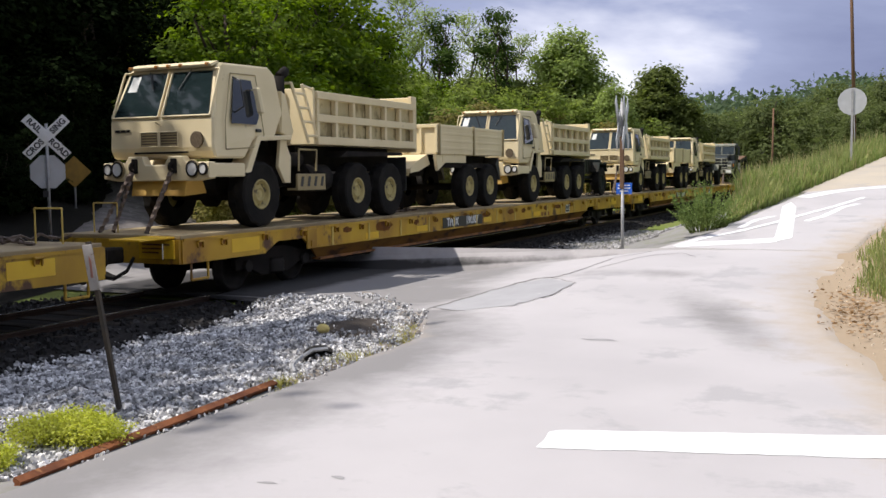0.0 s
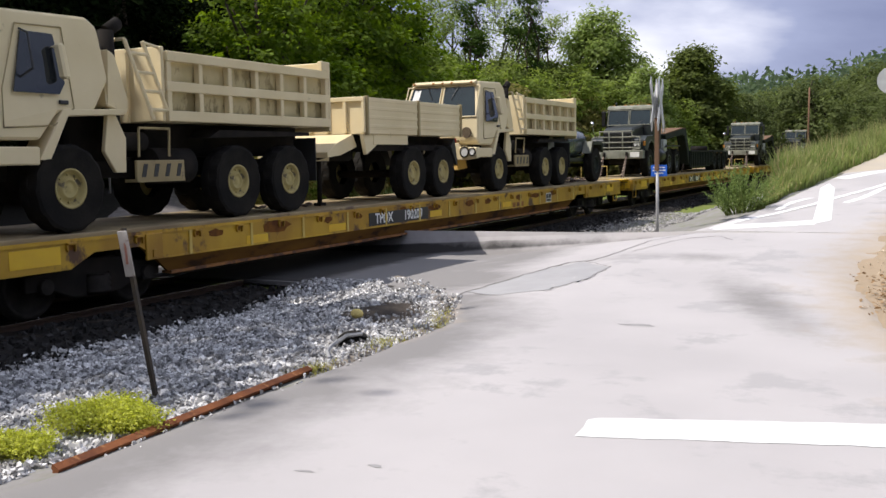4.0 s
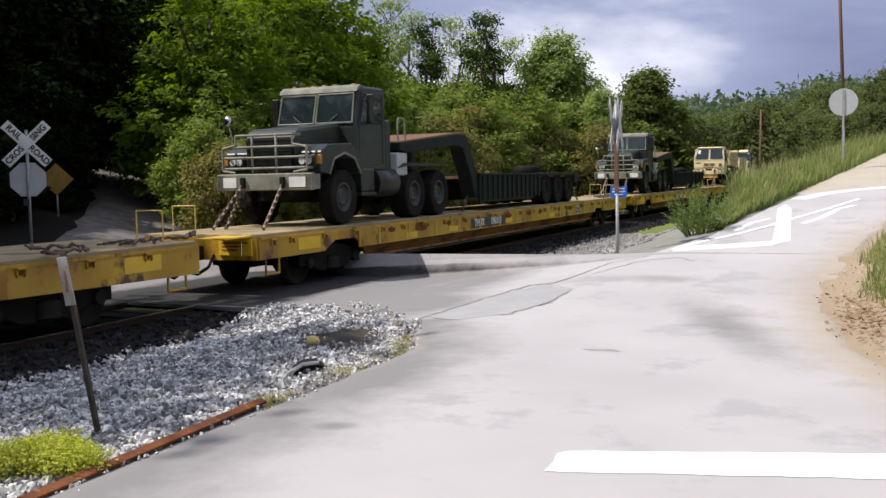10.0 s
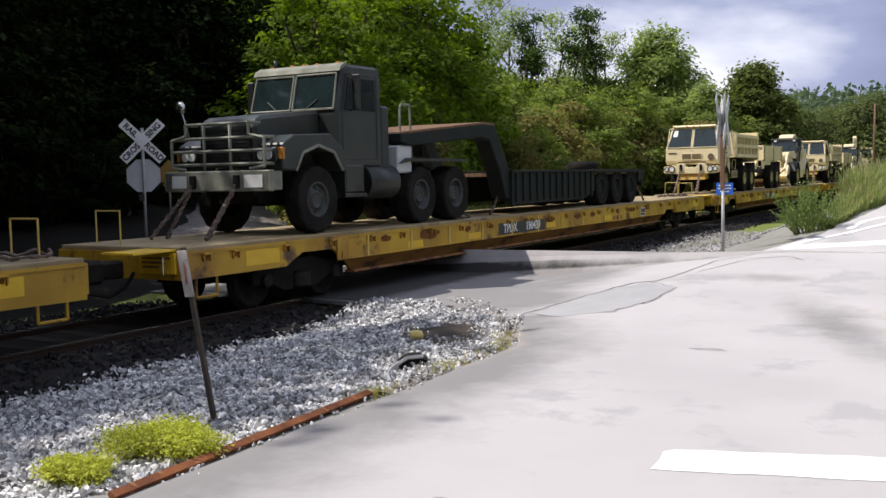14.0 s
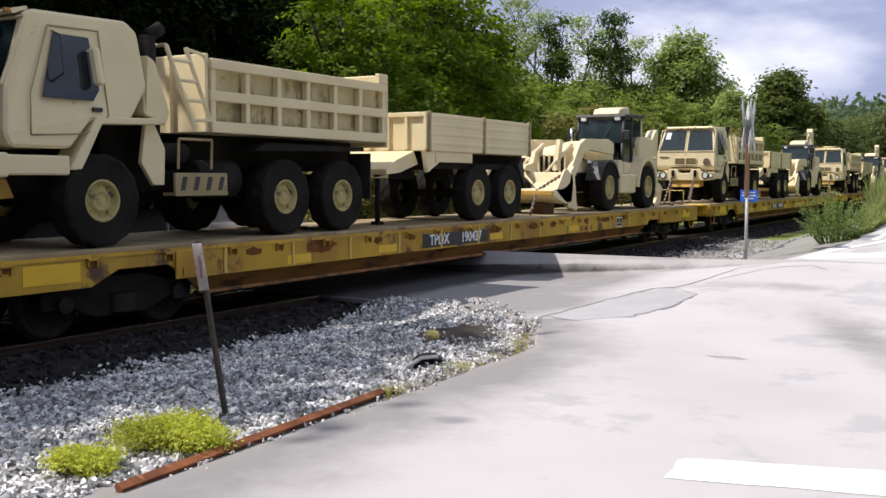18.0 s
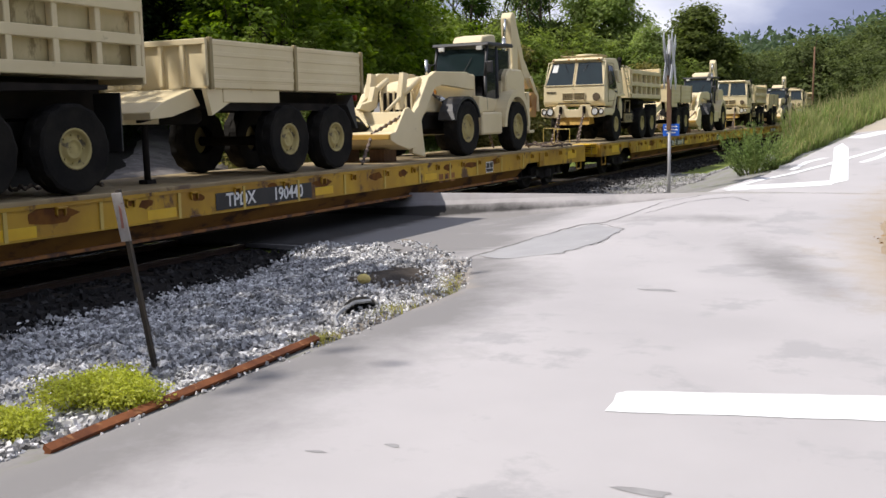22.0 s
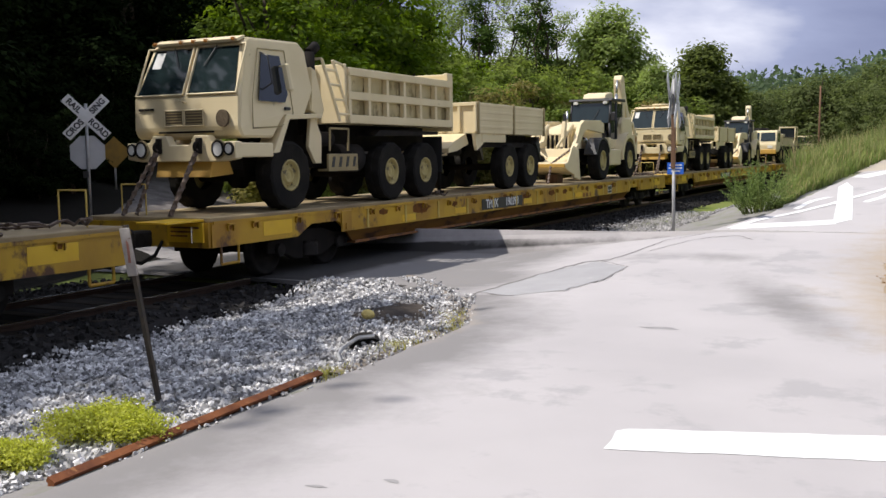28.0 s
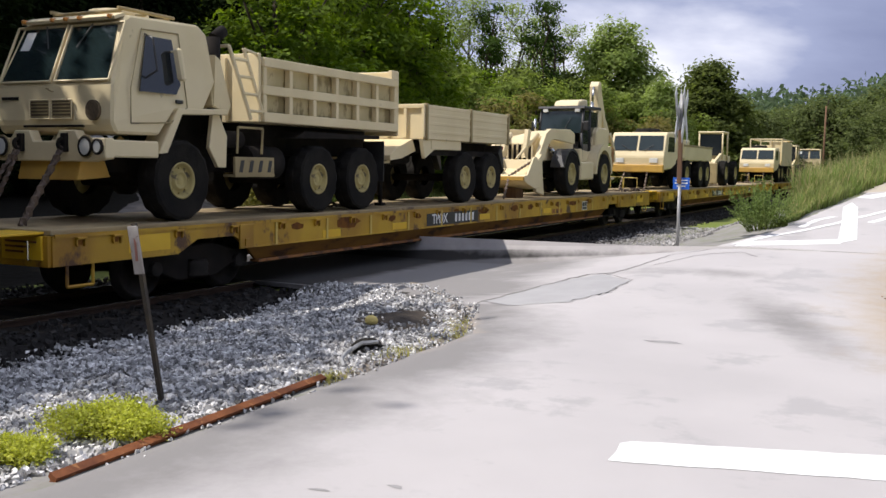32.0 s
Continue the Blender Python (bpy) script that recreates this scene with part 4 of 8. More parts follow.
    part("horn_cover", Shape().rod((0.86, 0.14, 1.45), (0.86, 0.09, 1.45), 0.13, 18), BROWN, v)
    part("cab_slot", Shape().box(-0.62, 0.15, 1.24, 0.62, 0.172, 1.27), DARK, v)
    for sx in (1, -1):
        part("grille_frame", Shape().tube([(0.02 * sx, 0.115, 1.35), (0.43 * sx, 0.115, 1.35), (0.43 * sx, 0.115, 1.59), (0.02 * sx, 0.115, 1.59), (0.02 * sx, 0.115, 1.35)], 0.012, 4), TAN, v)
    wr = Shape()
    for x0, x1 in ((-1.05, -0.93), (-0.91, -0.80), (-0.78, -0.70)):
        wr.box(x0, 0.128, 1.60, x1, 0.142, 1.64)
    part("unit_marking", wr, DARK, v)
    part("handle", Shape().tube([(-0.05, 0.13, 1.74), (-0.05, 0.09, 1.74), (0.05, 0.09, 1.70), (0.05, 0.13, 1.70)], 0.01), TAN_DARK, v)
    mk = part("marker_lamp", Shape().box(-0.05, 0.36, 2.635, 0.05, 0.45, 2.685, 0.012), AMBER, v)
    for x in (-0.88, -0.28, 0.28, 0.88):
        again(mk, pose(x, 0, 0.0))
    part("visor", Shape().prism([(0.42, 2.62), (0.40, 2.66), (0.60, 2.73), (0.62, 2.70)], -1.12, 1.12), TAN, v)
    part("notice", Shape().hull([on_front(-1.0, 0.55, 0.016), on_front(-0.78, 0.55, 0.016), on_front(-0.78, 0.85, 0.016), on_front(-1.0, 0.85, 0.016)], [(0, 1, 2, 3)]), PAPER, v, "white paper notice in the windscreen")
    # chassis, exhaust stack and air cleaner behind the cab
    part("chassis", Shape().box(-0.48, 0.4, 0.66, -0.38, 7.1, 0.90).box(0.38, 0.4, 0.66, 0.48, 7.1, 0.90).box(-0.5, 1.0, 0.55, 0.5, 1.9, 0.95), DARK, v)
    for y in (1.42, 4.76, 6.16):
        part("axle", Shape().rod((-0.9, y, 0.54), (0.9, y, 0.54), 0.09).lathe([(0.05, -0.2), (0.2, -0.1), (0.2, 0.1), (0.05, 0.2)], (0, y, 0.54), 'x', 14), DARK, v)
    part("air_cleaner", Shape().box(-1.1, 2.25, 1.6, -0.5, 2.7, 2.5, 0.04), TAN, v)
    part("engine_housing", Shape().box(-0.5, 1.9, 0.9, 0.55, 2.9, 1.9, 0.05), DARK, v)
    part("exhaust_pipe", Shape().rod((0.95, 2.33, 1.5), (0.95, 2.33, 2.62), 0.11, 14).rod((0.95, 2.33, 2.6), (0.95, 2.55, 2.74), 0.09, 12), DARK, v, "dark exhaust pipe")
    part("air_tank", Shape().rod((0.92, 2.30, 1.16), (0.92, 2.95, 1.16), 0.13, 14), DARK, v, "dark air tank")
    part("muffler", Shape().rod((0.78, 2.45, 1.22), (0.78, 2.45, 1.86), 0.17, 16), DARK, v, "dark muffler")
    part("cab_bracket", Shape().prism([(2.12, 1.02), (2.20, 1.52), (2.34, 1.52), (2.52, 1.20), (2.50, 0.74), (2.32, 0.74)], 0.98, 1.06, bev=0.01), TAN, v, "sand-coloured bracket behind the wheel")
    part("rear_corner_panel", Shape().prism([(2.16, 1.62), (2.20, 2.36), (2.34, 2.30), (2.58, 1.66), (2.50, 1.50)], 0.72, 1.10, bev=0.02), TAN, v)
    part("fuel_tank", Shape().rod((0.85, 3.1, 0.82), (0.85, 3.9, 0.82), 0.26, 18), DARK, v)
    plate = part("step", Shape().box(1.08, 2.62, 0.62, 1.14, 3.58, 0.90, 0.012).box(0.88, 2.62, 0.60, 1.14, 3.58, 0.64), TAN_DARK, v, "dusty step with slots")
    for y in (2.70, 2.93, 3.16, 3.39):
        part("slot", Shape().prism([(y, 0.67), (y + 0.05, 0.85), (y + 0.13, 0.85), (y + 0.08, 0.67)], 1.138, 1.146), BLACK, plate)
    part("tool_rack", Shape().tube([(1.1, 2.7, 0.95), (1.12, 2.7, 1.34), (1.12, 3.3, 1.34), (1.1, 3.3, 0.95)], 0.02), TAN_DARK, v)
    # dump body
    y0, y1, z0, z1 = 3.2, 7.36, 1.44, 2.42
    part("body_floor", Shape().box(-1.18, y0, z0, 1.18, y1, z0 + 0.08, 0.01), TAN, v)
    for sx in (1, -1):
        part("body_side", Shape().box(sx * 1.06 - 0.03, y0, z0, sx * 1.06 + 0.03, y1, z1), TAN_STAINED, v, "stained dump body side")
        part("top_rail", Shape().box(sx * 1.20 - 0.05, y0, z1 - 0.14, sx * 1.20 + 0.05, y1, z1, 0.01), TAN, v)
        part("bottom_rail", Shape().box(sx * 1.20 - 0.05, y0, z0, sx * 1.20 + 0.05, y1, z0 + 0.15, 0.01), TAN, v)
        part("middle_rail", Shape().box(sx * 1.16 - 0.07, y0, 1.86, sx * 1.16 + 0.07, y1, 2.0, 0.01), TAN, v)
        up = part("side_rib", Shape().box(sx * 1.16 - 0.06, -0.045, z0 + 0.12, sx * 1.16 + 0.06, 0.045, z1 - 0.1, 0.01), TAN, v)
        for i in range(1, 7):
            again(up, pose(0, y0 + 0.06 + i * (y1 - y0 - 0.12) / 6, 0))
        up.matrix_basis = pose(0, y0 + 0.06, 0)
    part("headboard", Shape().box(-1.18, y0 - 0.06, z0, 1.18, y0, z1 + 0.06, 0.01).box(-0.5, y0 - 0.12, z0, -0.4, y0 - 0.06, z1).box(0.4, y0 - 0.12, z0, 0.5, y0 - 0.06, z1), TAN, v)
    part("tailgate", Shape().box(-1.22, y1, z0 - 0.08, 1.22, y1 + 0.06, z1 + 0.16, 0.015).box(1.14, y1 - 0.24, z1, 1.24, y1, z1 + 0.16, 0.01).box(-1.24, y1 - 0.24, z1, -1.14, y1, z1 + 0.16, 0.01), TAN, v)
    la = Shape()
    for dy in (0, 0.34):
        la.tube([(1.10, 2.52 + dy, 2.52), (1.2, 2.92 + dy, 1.46)], 0.032, 6)
    for i in range(4):
        la.rod((1.12 + 0.024 * i, 2.59 + 0.094 * i, 2.34 - 0.25 * i), (1.12 + 0.024 * i, 2.93 + 0.094 * i, 2.34 - 0.25 * i), 0.026, 6)
    la.tube([(1.1, 2.52, 2.52), (0.8, 2.52, 2.52)], 0.025)
    la.tube([(1.12, 2.86, 2.5), (1.12, 3.16, 2.46)], 0.022)
    part("ladder", la, TAN, v, "sand-coloured access ladder")
    part("subframe", Shape().box(-0.5, 3.4, 0.95, 0.5, 7.2, 1.44).prism([(4.1, 1.22), (4.35, 1.34), (6.75, 1.34), (6.75, 1.28)], 0.7, 1.18), DARK, v)
    mf = part("mudflap", Shape().box(0.62, 6.98, 0.5, 1.14, 7.0, 1.25), BLACK, v)
    again(mf, pose(-1.76, 0, 0))
    # the cab narrows towards its roof
    for o in v.children:
        if o.name.startswith("side_rib"):
            continue
        for q in o.data.vertices:
            if q.co.y < 2.2 and q.co.z > 1.78:
                q.co.x *= 1 - 0.15 * min(1, (q.co.z - 1.78) / 0.9)
    for y in (1.42, 4.76, 6.16):
        for sx in (1, -1):
            wheel(v, sx * 1.02, y, R, R, 0.38, sx, 0.24, RIM)
    return v


DUMP = ride(build_dump_truck(), 0, 0.85)
for k, s in ((1, 0.9), (5, 1.0), (6, 0.8), (7, 0.8), (8, 0.75), (9, 0.95), (12, 0.8), (13, 0.8), (0, 14.9), (1, 14.65)):
    ride(copy_thing(DUMP, pose(0, 0, 0)), k, s)


def build_cargo_trailer():
    """Two-axle cargo trailer with drop sides. Drawbar tip at y = 0, tail at 5.7."""
    v = thing("cargo_trailer", "sand-coloured military cargo trailer with drop sides behind a dump truck", "trailer", "cargo trailers on the train")
    y0, y1, z0, z1 = 1.40, 5.65, 1.42, 2.04
    part("bed", Shape().box(-1.2, y0, 1.34, 1.2, y1, 1.44, 0.01), TAN, v)
    for sx in (1, -1):
        for a, c in ((y0 + 0.03, 3.52), (3.56, y1 - 0.03)):
            pn = Shape().box(sx * 1.18 - 0.025, a, z0 + 0.01, sx * 1.18 + 0.025, c, z1, 0.006)
            p = part("drop_side", pn, TAN, v, "ribbed drop side")
            for z in (z0 + 0.04, z0 + 0.21, z0 + 0.38, z1 - 0.08):
                rb = Shape().box(sx * 1.208 - 0.008, a, z, sx * 1.208 + 0.008, c, z + 0.065, 0.008)
                part("pressed_rib", rb, TAN, p)
        st = part("side_stake", Shape().box(sx * 1.21 - 0.04, -0.035, z0 - 0.1, sx * 1.21 + 0.04, 0.035, z1 + 0.02, 0.008), TAN_DARK, v)
        again(st, pose(0, 3.54, 0))
        again(st, pose(0, y1 - 0.03, 0))
        st.matrix_basis = pose(0, y0 + 0.03, 0)
        part("side_box", Shape().box(sx * 1.0, y0 + 0.35, 1.14, sx * 1.16, y0 + 1.75, 1.34, 0.01), TAN, v)
        part("gusset", Shape().prism([(y0 - 0.02, 1.34), (y0 + 0.1, 0.95), (y0 + 0.6, 1.18), (y0 + 0.7, 1.34)], sx * 1.05, sx * 1.14), TAN, v)
        part("frame_rail", Shape().prism([(0.5, 0.86), (0.5, 1.02), (1.3, 1.12), (1.5, 1.34), (y1 - 0.1, 1.34), (y1 - 0.1, 1.14), (1.7, 1.06)], sx * 0.55, sx * 0.65), DARK, v)
        part("chassis_rail", Shape().box(sx * 1.0 - 0.04, y0 + 0.3, 1.02, sx * 1.0 + 0.04, y1 - 0.6, 1.14), DARK, v)
        part("mudguard", Shape().prism([(y1 - 0.5, 1.12), (y1 - 0.2, 0.7), (y1 - 0.15, 0.7), (y1 - 0.3, 1.3)], sx * 0.72, sx * 1.18), BLACK, v)
    hb = part("headboard", Shape().box(-1.2, y0, z0, 1.2, y0 + 0.05, z1, 0.008), TAN, v)
    for i in range(6):
        x = -1.16 + i * 2.32 / 5
        part("headboard_rib", Shape().box(x - 0.04, y0 - 0.05, z0 - 0.05, x + 0.04, y0, z1, 0.008), TAN, hb)
    part("headboard_rail", Shape().box(-1.2, y0 - 0.055, z1 - 0.08, 1.2, y0 - 0.002, z1 + 0.005, 0.008), TAN, hb)
    part("tailboard", Shape().box(-1.2, y1 - 0.05, z0, 1.2, y1, z1, 0.008), TAN, v)
    part("front_panel", Shape().prism([(1.35, 1.34), (0.75, 1.16), (0.45, 1.0), (0.45, 0.9), (0.9, 0.94), (1.5, 1.1)], -0.9, 0.9, bev=0.01), TAN, v)
    part("drawbar", Shape().prism([(-0.09, 0.0), (0.09, 0.0), (0.6, 0.9), (-0.6, 0.9)], 0.84, 0.98, 'z').lathe([(0.05, -0.03), (0.1, -0.03), (0.1, 0.03), (0.05, 0.03)], (0, -0.06, 0.9), 'z', 14), TAN, v)
    part("landing_leg", Shape().rod((0.45, 0.75, 0.06), (0.45, 0.75, 1.0), 0.05).box(0.36, 0.66, 0, 0.54, 0.84, 0.06), DARK, v)
    part("spare_carrier", Shape().lathe([(0.1, -0.1), (0.42, -0.12), (0.5, -0.06), (0.5, 0.06), (0.42, 0.12), (0.1, 0.1)], (0, 1.75, 0.95), 'z', 20), RUBBER, v)
    part("tail_lamp", Shape().box(0.9, y1, 1.2, 1.05, y1 + 0.04, 1.3, 0.005), RED, v)
    for y in (3.38, 4.78):
        part("axle", Shape().rod((-0.9, y, 0.54), (0.9, y, 0.54), 0.08), DARK, v)
        for sx in (1, -1):
            wheel(v, sx * 1.0, y, 0.56, 0.56, 0.38, sx, 0.24, RIM)
    return v


TRAILER = ride(build_cargo_trailer(), 5, 8.33)
for k, s in ((6, 8.1), (7, 8.1), (8, 8.05), (9, 8.1), (0, 8.05), (1, 8.15)):
    ride(copy_thing(TRAILER, pose(0, 0, 0)), k, s)


def build_backhoe(raised):
    """Wheeled backhoe loader with a large front bucket. Front axle at y = 4.1, bucket lip at y = 0."""
    v = thing("backhoe_loader", "sand-coloured military backhoe loader with its bucket lowered on the deck", "backhoe", "backhoe loaders on the train")
    fa, ra = 4.1, 7.15
    # chassis and bodywork
    part("chassis", Shape().box(-0.45, 2.6, 0.62, 0.45, 8.4, 0.95, 0.03).box(-0.5, 3.2, 0.9, 0.5, 5.0, 1.2, 0.03), DARK, v)
    part("hood", Shape().prism([(2.7, 0.95), (2.7, 1.42), (2.85, 1.62), (4.9, 1.88), (5.85, 1.90), (5.9, 1.0)], -0.52, 0.52, bev=0.05), TAN, v, "sloping sand-coloured engine cover")
    gr = part("grille", Shape().box(-0.42, 2.67, 1.0, 0.42, 2.70, 1.42), DARK, v)
    for i in range(6):
        part("grille_bar", Shape().box(-0.42 + i * 0.165, 2.645, 0.98, -0.36 + i * 0.165, 2.69, 1.45, 0.006), TAN, gr)
    cabp = [(4.75, 1.05), (4.60, 1.85), (4.85, 2.60), (6.75, 2.62), (6.80, 1.95), (6.55, 1.05)]
    part("cab_interior", Shape().prism([(4.85, 1.0), (4.85, 1.6), (6.5, 1.6), (6.5, 1.0)], -0.6, 0.6).box(-0.3, 5.6, 1.4, 0.3, 6.1, 2.2, 0.05), BLACK, v)
    for sx in (1, -1):
        part("pillar", Shape().tube([(sx * 0.78, 4.70, 1.05), (sx * 0.78, 4.62, 1.85), (sx * 0.76, 4.86, 2.58)], 0.045, 8), BLACK, v)
        part("pillar", Shape().tube([(sx * 0.80, 5.62, 1.05), (sx * 0.78, 5.60, 2.58)], 0.045, 8), BLACK, v)
        part("pillar", Shape().tube([(sx * 0.80, 6.74, 1.55), (sx * 0.76, 6.72, 2.58)], 0.05, 8), TAN, v)
        part("door_glass", Shape().prism([(4.74, 1.2), (4.66, 1.86), (4.88, 2.52), (5.56, 2.52), (5.56, 1.2)], sx * 0.775, sx * 0.785), DARK_GLASS, v)
        part("side_glass", Shape().prism([(5.66, 1.75), (5.66, 2.52), (6.68, 2.52), (6.68, 1.75)], sx * 0.775, sx * 0.785), DARK_GLASS, v)
        part("cab_lower_panel", Shape().prism([(5.0, 0.98), (5.0, 1.32), (5.9, 1.34), (6.75, 1.28), (6.9, 1.76), (7.6, 1.78), (7.9, 1.5), (7.9, 1.0)], sx * 0.62, sx * 0.82, bev=0.02), TAN, v)
        part("mirror", Shape().box(sx * 0.95 - 0.09, 5.82, 1.92, sx * 0.95 + 0.09, 5.88, 2.2, 0.02).tube([(sx * 0.76, 5.95, 2.2), (sx * 0.95, 5.85, 2.1)], 0.015), BLACK, v)
        wk = part("work_lamp", Shape().box(sx * 0.58 - 0.09, 4.70, 2.48, sx * 0.58 + 0.09, 4.78, 2.60, 0.015), LENS, v)
        # mudguards
        arc = [(fa + math.cos(a) * 0.74, 0.62 + math.sin(a) * 0.72) for a in [radians(d) for d in range(20, 166, 16)]]
        arc2 = [(fa + math.cos(a) * 0.68, 0.62 + math.sin(a) * 0.66) for a in [radians(d) for d in range(165, 19, -16)]]
        part("front_mudguard", Shape().prism(arc + arc2, sx * 0.72, sx * 1.2), BLACK, v, "black front mudguard")
        arc = [(ra + math.cos(a) * 0.86, 0.62 + math.sin(a) * 0.92) for a in [radians(d) for d in range(0, 181, 15)]]
        arc2 = [(ra + math.cos(a) * 0.72, 0.62 + math.sin(a) * 0.74) for a in [radians(d) for d in range(180, -1, -15)]]
        part("rear_mudguard", Shape().prism(arc + arc2, sx * 0.74, sx * 1.18), TAN, v)
        part("side_tank", Shape().box(sx * 0.86 - 0.26, 5.05, 0.45, sx * 0.86 + 0.26, 6.25, 0.98, 0.04), TAN, v)
        part("step", Shape().box(sx * 1.0 - 0.12, 4.88, 0.95, sx * 1.0 + 0.12, 5.1, 1.35, 0.02), TAN, v)
        # loader arm
        armp = [(5.1, 1.50), (5.1, 1.80), (4.7, 1.90), (3.1, 1.86), (2.75, 1.72), (1.75, 0.55), (1.55, 0.25), (1.75, 0.22), (2.0, 0.42), (3.05, 1.50), (3.4, 1.58)]
        part("loader_arm", Shape().prism(armp, sx * 0.72, sx * 0.86, bev=0.012), TAN, v, "cranked loader arm")
        part("lift_cylinder", Shape().rod((sx * 0.64, 4.6, 1.05), (sx * 0.64, 3.6, 1.3), 0.07).rod((sx * 0.64, 3.6, 1.3), (sx * 0.64, 2.9, 1.5), 0.04), CHROME, v)
        part("tilt_cylinder", Shape().rod((sx * 0.45, 3.0, 1.7), (sx * 0.45, 2.2, 1.35), 0.07).rod((sx * 0.45, 2.2, 1.35), (sx * 0.45, 1.5, 1.0), 0.04), TAN, v)
        part("tilt_link", Shape().prism([(2.0, 1.05), (2.18, 1.05), (2.42, 1.80), (2.22, 1.82)], sx * 0.38, sx * 0.5), TAN, v)
    wsc = Shape().hull([(-0.74, 4.61, 1.86), (0.74, 4.61, 1.86), (0.72, 4.84, 2.52), (-0.72, 4.84, 2.52), (-0.74, 4.63, 1.85), (0.74, 4.63, 1.85), (0.72, 4.86, 2.51), (-0.72, 4.86, 2.51)],
                       [(0, 1, 2, 3), (4, 7, 6, 5), (0, 4, 5, 1), (1, 5, 6, 2), (2, 6, 7, 3), (3, 7, 4, 0)])
    part("windscreen", wsc, GLASS, v)
    part("wiper", Shape().tube([(0.1, 4.58, 1.88), (0.35, 4.72, 2.3)], 0.012), BLACK, v)
    part("roof", Shape().prism([(4.68, 2.58), (4.72, 2.66), (6.85, 2.70), (6.90, 2.60)], -0.86, 0.86, bev=0.02), BLACK, v)
    part("roof_unit", Shape().prism([(5.25, 2.68), (5.4, 2.84), (6.1, 2.92), (6.45, 2.92), (6.5, 2.68)], -0.45, 0.45, bev=0.03), TAN, v, "sand-coloured air conditioning unit")
    part("rear_body", Shape().prism([(6.9, 0.95), (6.9, 1.9), (7.1, 2.06), (7.95, 2.06), (8.14, 1.9), (8.2, 0.95)], -0.95, 0.95, bev=0.04), TAN, v)
    part("exhaust", Shape().rod((-0.62, 5.2, 1.7), (-0.62, 5.2, 2.25), 0.045), CHROME, v)
    part("front_lamp", Shape().rod((0.62, 3.42, 1.42), (0.62, 3.36, 1.42), 0.07, 14), AMBER, v)
    # bucket with a spare tyre and tackle in it
    b = part("bucket", Shape().prism([(0.5, 0.45), (0.5, 0.58), (0.62, 0.60), (1.1, 0.62), (1.42, 0.75), (1.5, 1.0), (1.58, 1.0), (1.64, 0.70), (1.55, 0.3), (1.25, 0.24), (0.75, 0.36)], -1.2, 1.2, bev=0.01), TAN, v, "wide sand-coloured bucket")
    for sx in (1, -1):
        part("bucket_side", Shape().prism([(0.66, 0.56), (1.12, 1.05), (1.28, 1.08), (1.65, 0.88), (1.58, 0.26), (1.2, 0.28)], sx * 1.14, sx * 1.2, bev=0.01), TAN, b)
        part("side_cutter", Shape().prism([(1.62, 0.16), (2.2, 0.05), (2.12, 0.4), (1.98, 1.15), (1.72, 1.0)], sx * 0.95, sx * 1.06, bev=0.01), TAN, b)
        part("lip_bolt", Shape().rod((sx * 0.9, 0.50, 0.52), (sx * 0.9, 0.46, 0.52), 0.04, 8), CHROME, b)
    part("bucket_edge", Shape().box(-1.18, 0.44, 0.46, 1.18, 0.52, 0.56, 0.008), OCHRE, b, "worn ochre cutting edge")
    part("clam_claw", Shape().prism([(1.2, 1.06), (1.3, 1.16), (1.72, 1.24), (1.86, 1.54), (2.02, 1.5), (1.92, 1.1), (1.6, 1.0)], -0.2, -0.05, bev=0.015), TAN, b)
    part("clam_claw", Shape().prism([(0.75, 0.86), (0.9, 1.04), (1.2, 1.12), (1.3, 1.0), (1.1, 0.86)], -0.75, -0.62, bev=0.015), TAN, b)
    spare = wheel(v, 0, 0, 0, 0.52, 0.34, 1, 0.26, RIM, "tyre_in_bucket")
    spare.matrix_basis = pose(-0.28, 0.98, 0.80, 0, -64, 18)
    part("strap_frame", Shape().tube([(-1.05, 0.62, 0.62), (-0.7, 0.85, 1.02), (-0.2, 1.2, 1.08), (0.45, 0.75, 0.72)], 0.028), TAN, v)
    part("support_block", Shape().box(-0.7, 1.0, 0.0, -0.3, 1.5, 0.26, 0.01), WOOD_POST, v)
    part("support_block", Shape().box(0.3, 1.0, 0.0, 0.7, 1.5, 0.26, 0.01), WOOD_POST, v)
    for sx in (1, -1):
        chain(v, (sx * 0.7, 0.5, 0.52), (sx * 0.85, -0.1, 0.02))
        chain(v, (sx * 0.95, 1.5, 0.95), (sx * 0.7, 0.5, 0.56))
        chain(v, (sx * 0.5, 8.4, 0.8), (sx * 0.6, 9.2, 0.02))
    # hoe
    part("hoe_frame", Shape().box(-0.9, 8.3, 0.55, 0.9, 8.5, 1.35, 0.03), TAN, v)
    for sx in (1, -1):
        part("stabiliser", Shape().box(sx * 0.85 - 0.1, 8.3, 0.5, sx * 0.85 + 0.1, 8.5, 1.5, 0.02).box(sx * 0.85 - 0.2, 8.25, 0.42, sx * 0.85 + 0.2, 8.6, 0.5, 0.02), TAN, v)
    if raised:
        bm = [(8.3, 0.9), (8.25, 1.5), (8.5, 2.25), (8.38, 3.45), (8.50, 3.6), (8.68, 3.58), (8.80, 3.3), (8.86, 2.3), (8.78, 1.05)]
        st = [(8.66, 3.54), (8.82, 3.5), (9.42, 2.45), (10.05, 1.86), (10.02, 1.66), (9.8, 1.62), (9.32, 2.05), (8.98, 2.75)]
        cyl = ((0.25, 8.16, 2.4), (0.25, 8.36, 3.42))
    else:
        bm = [(8.45, 0.95), (8.45, 1.35), (9.0, 1.75), (9.75, 2.35), (9.9, 2.38), (10.0, 2.2), (9.6, 1.75), (8.9, 1.0)]
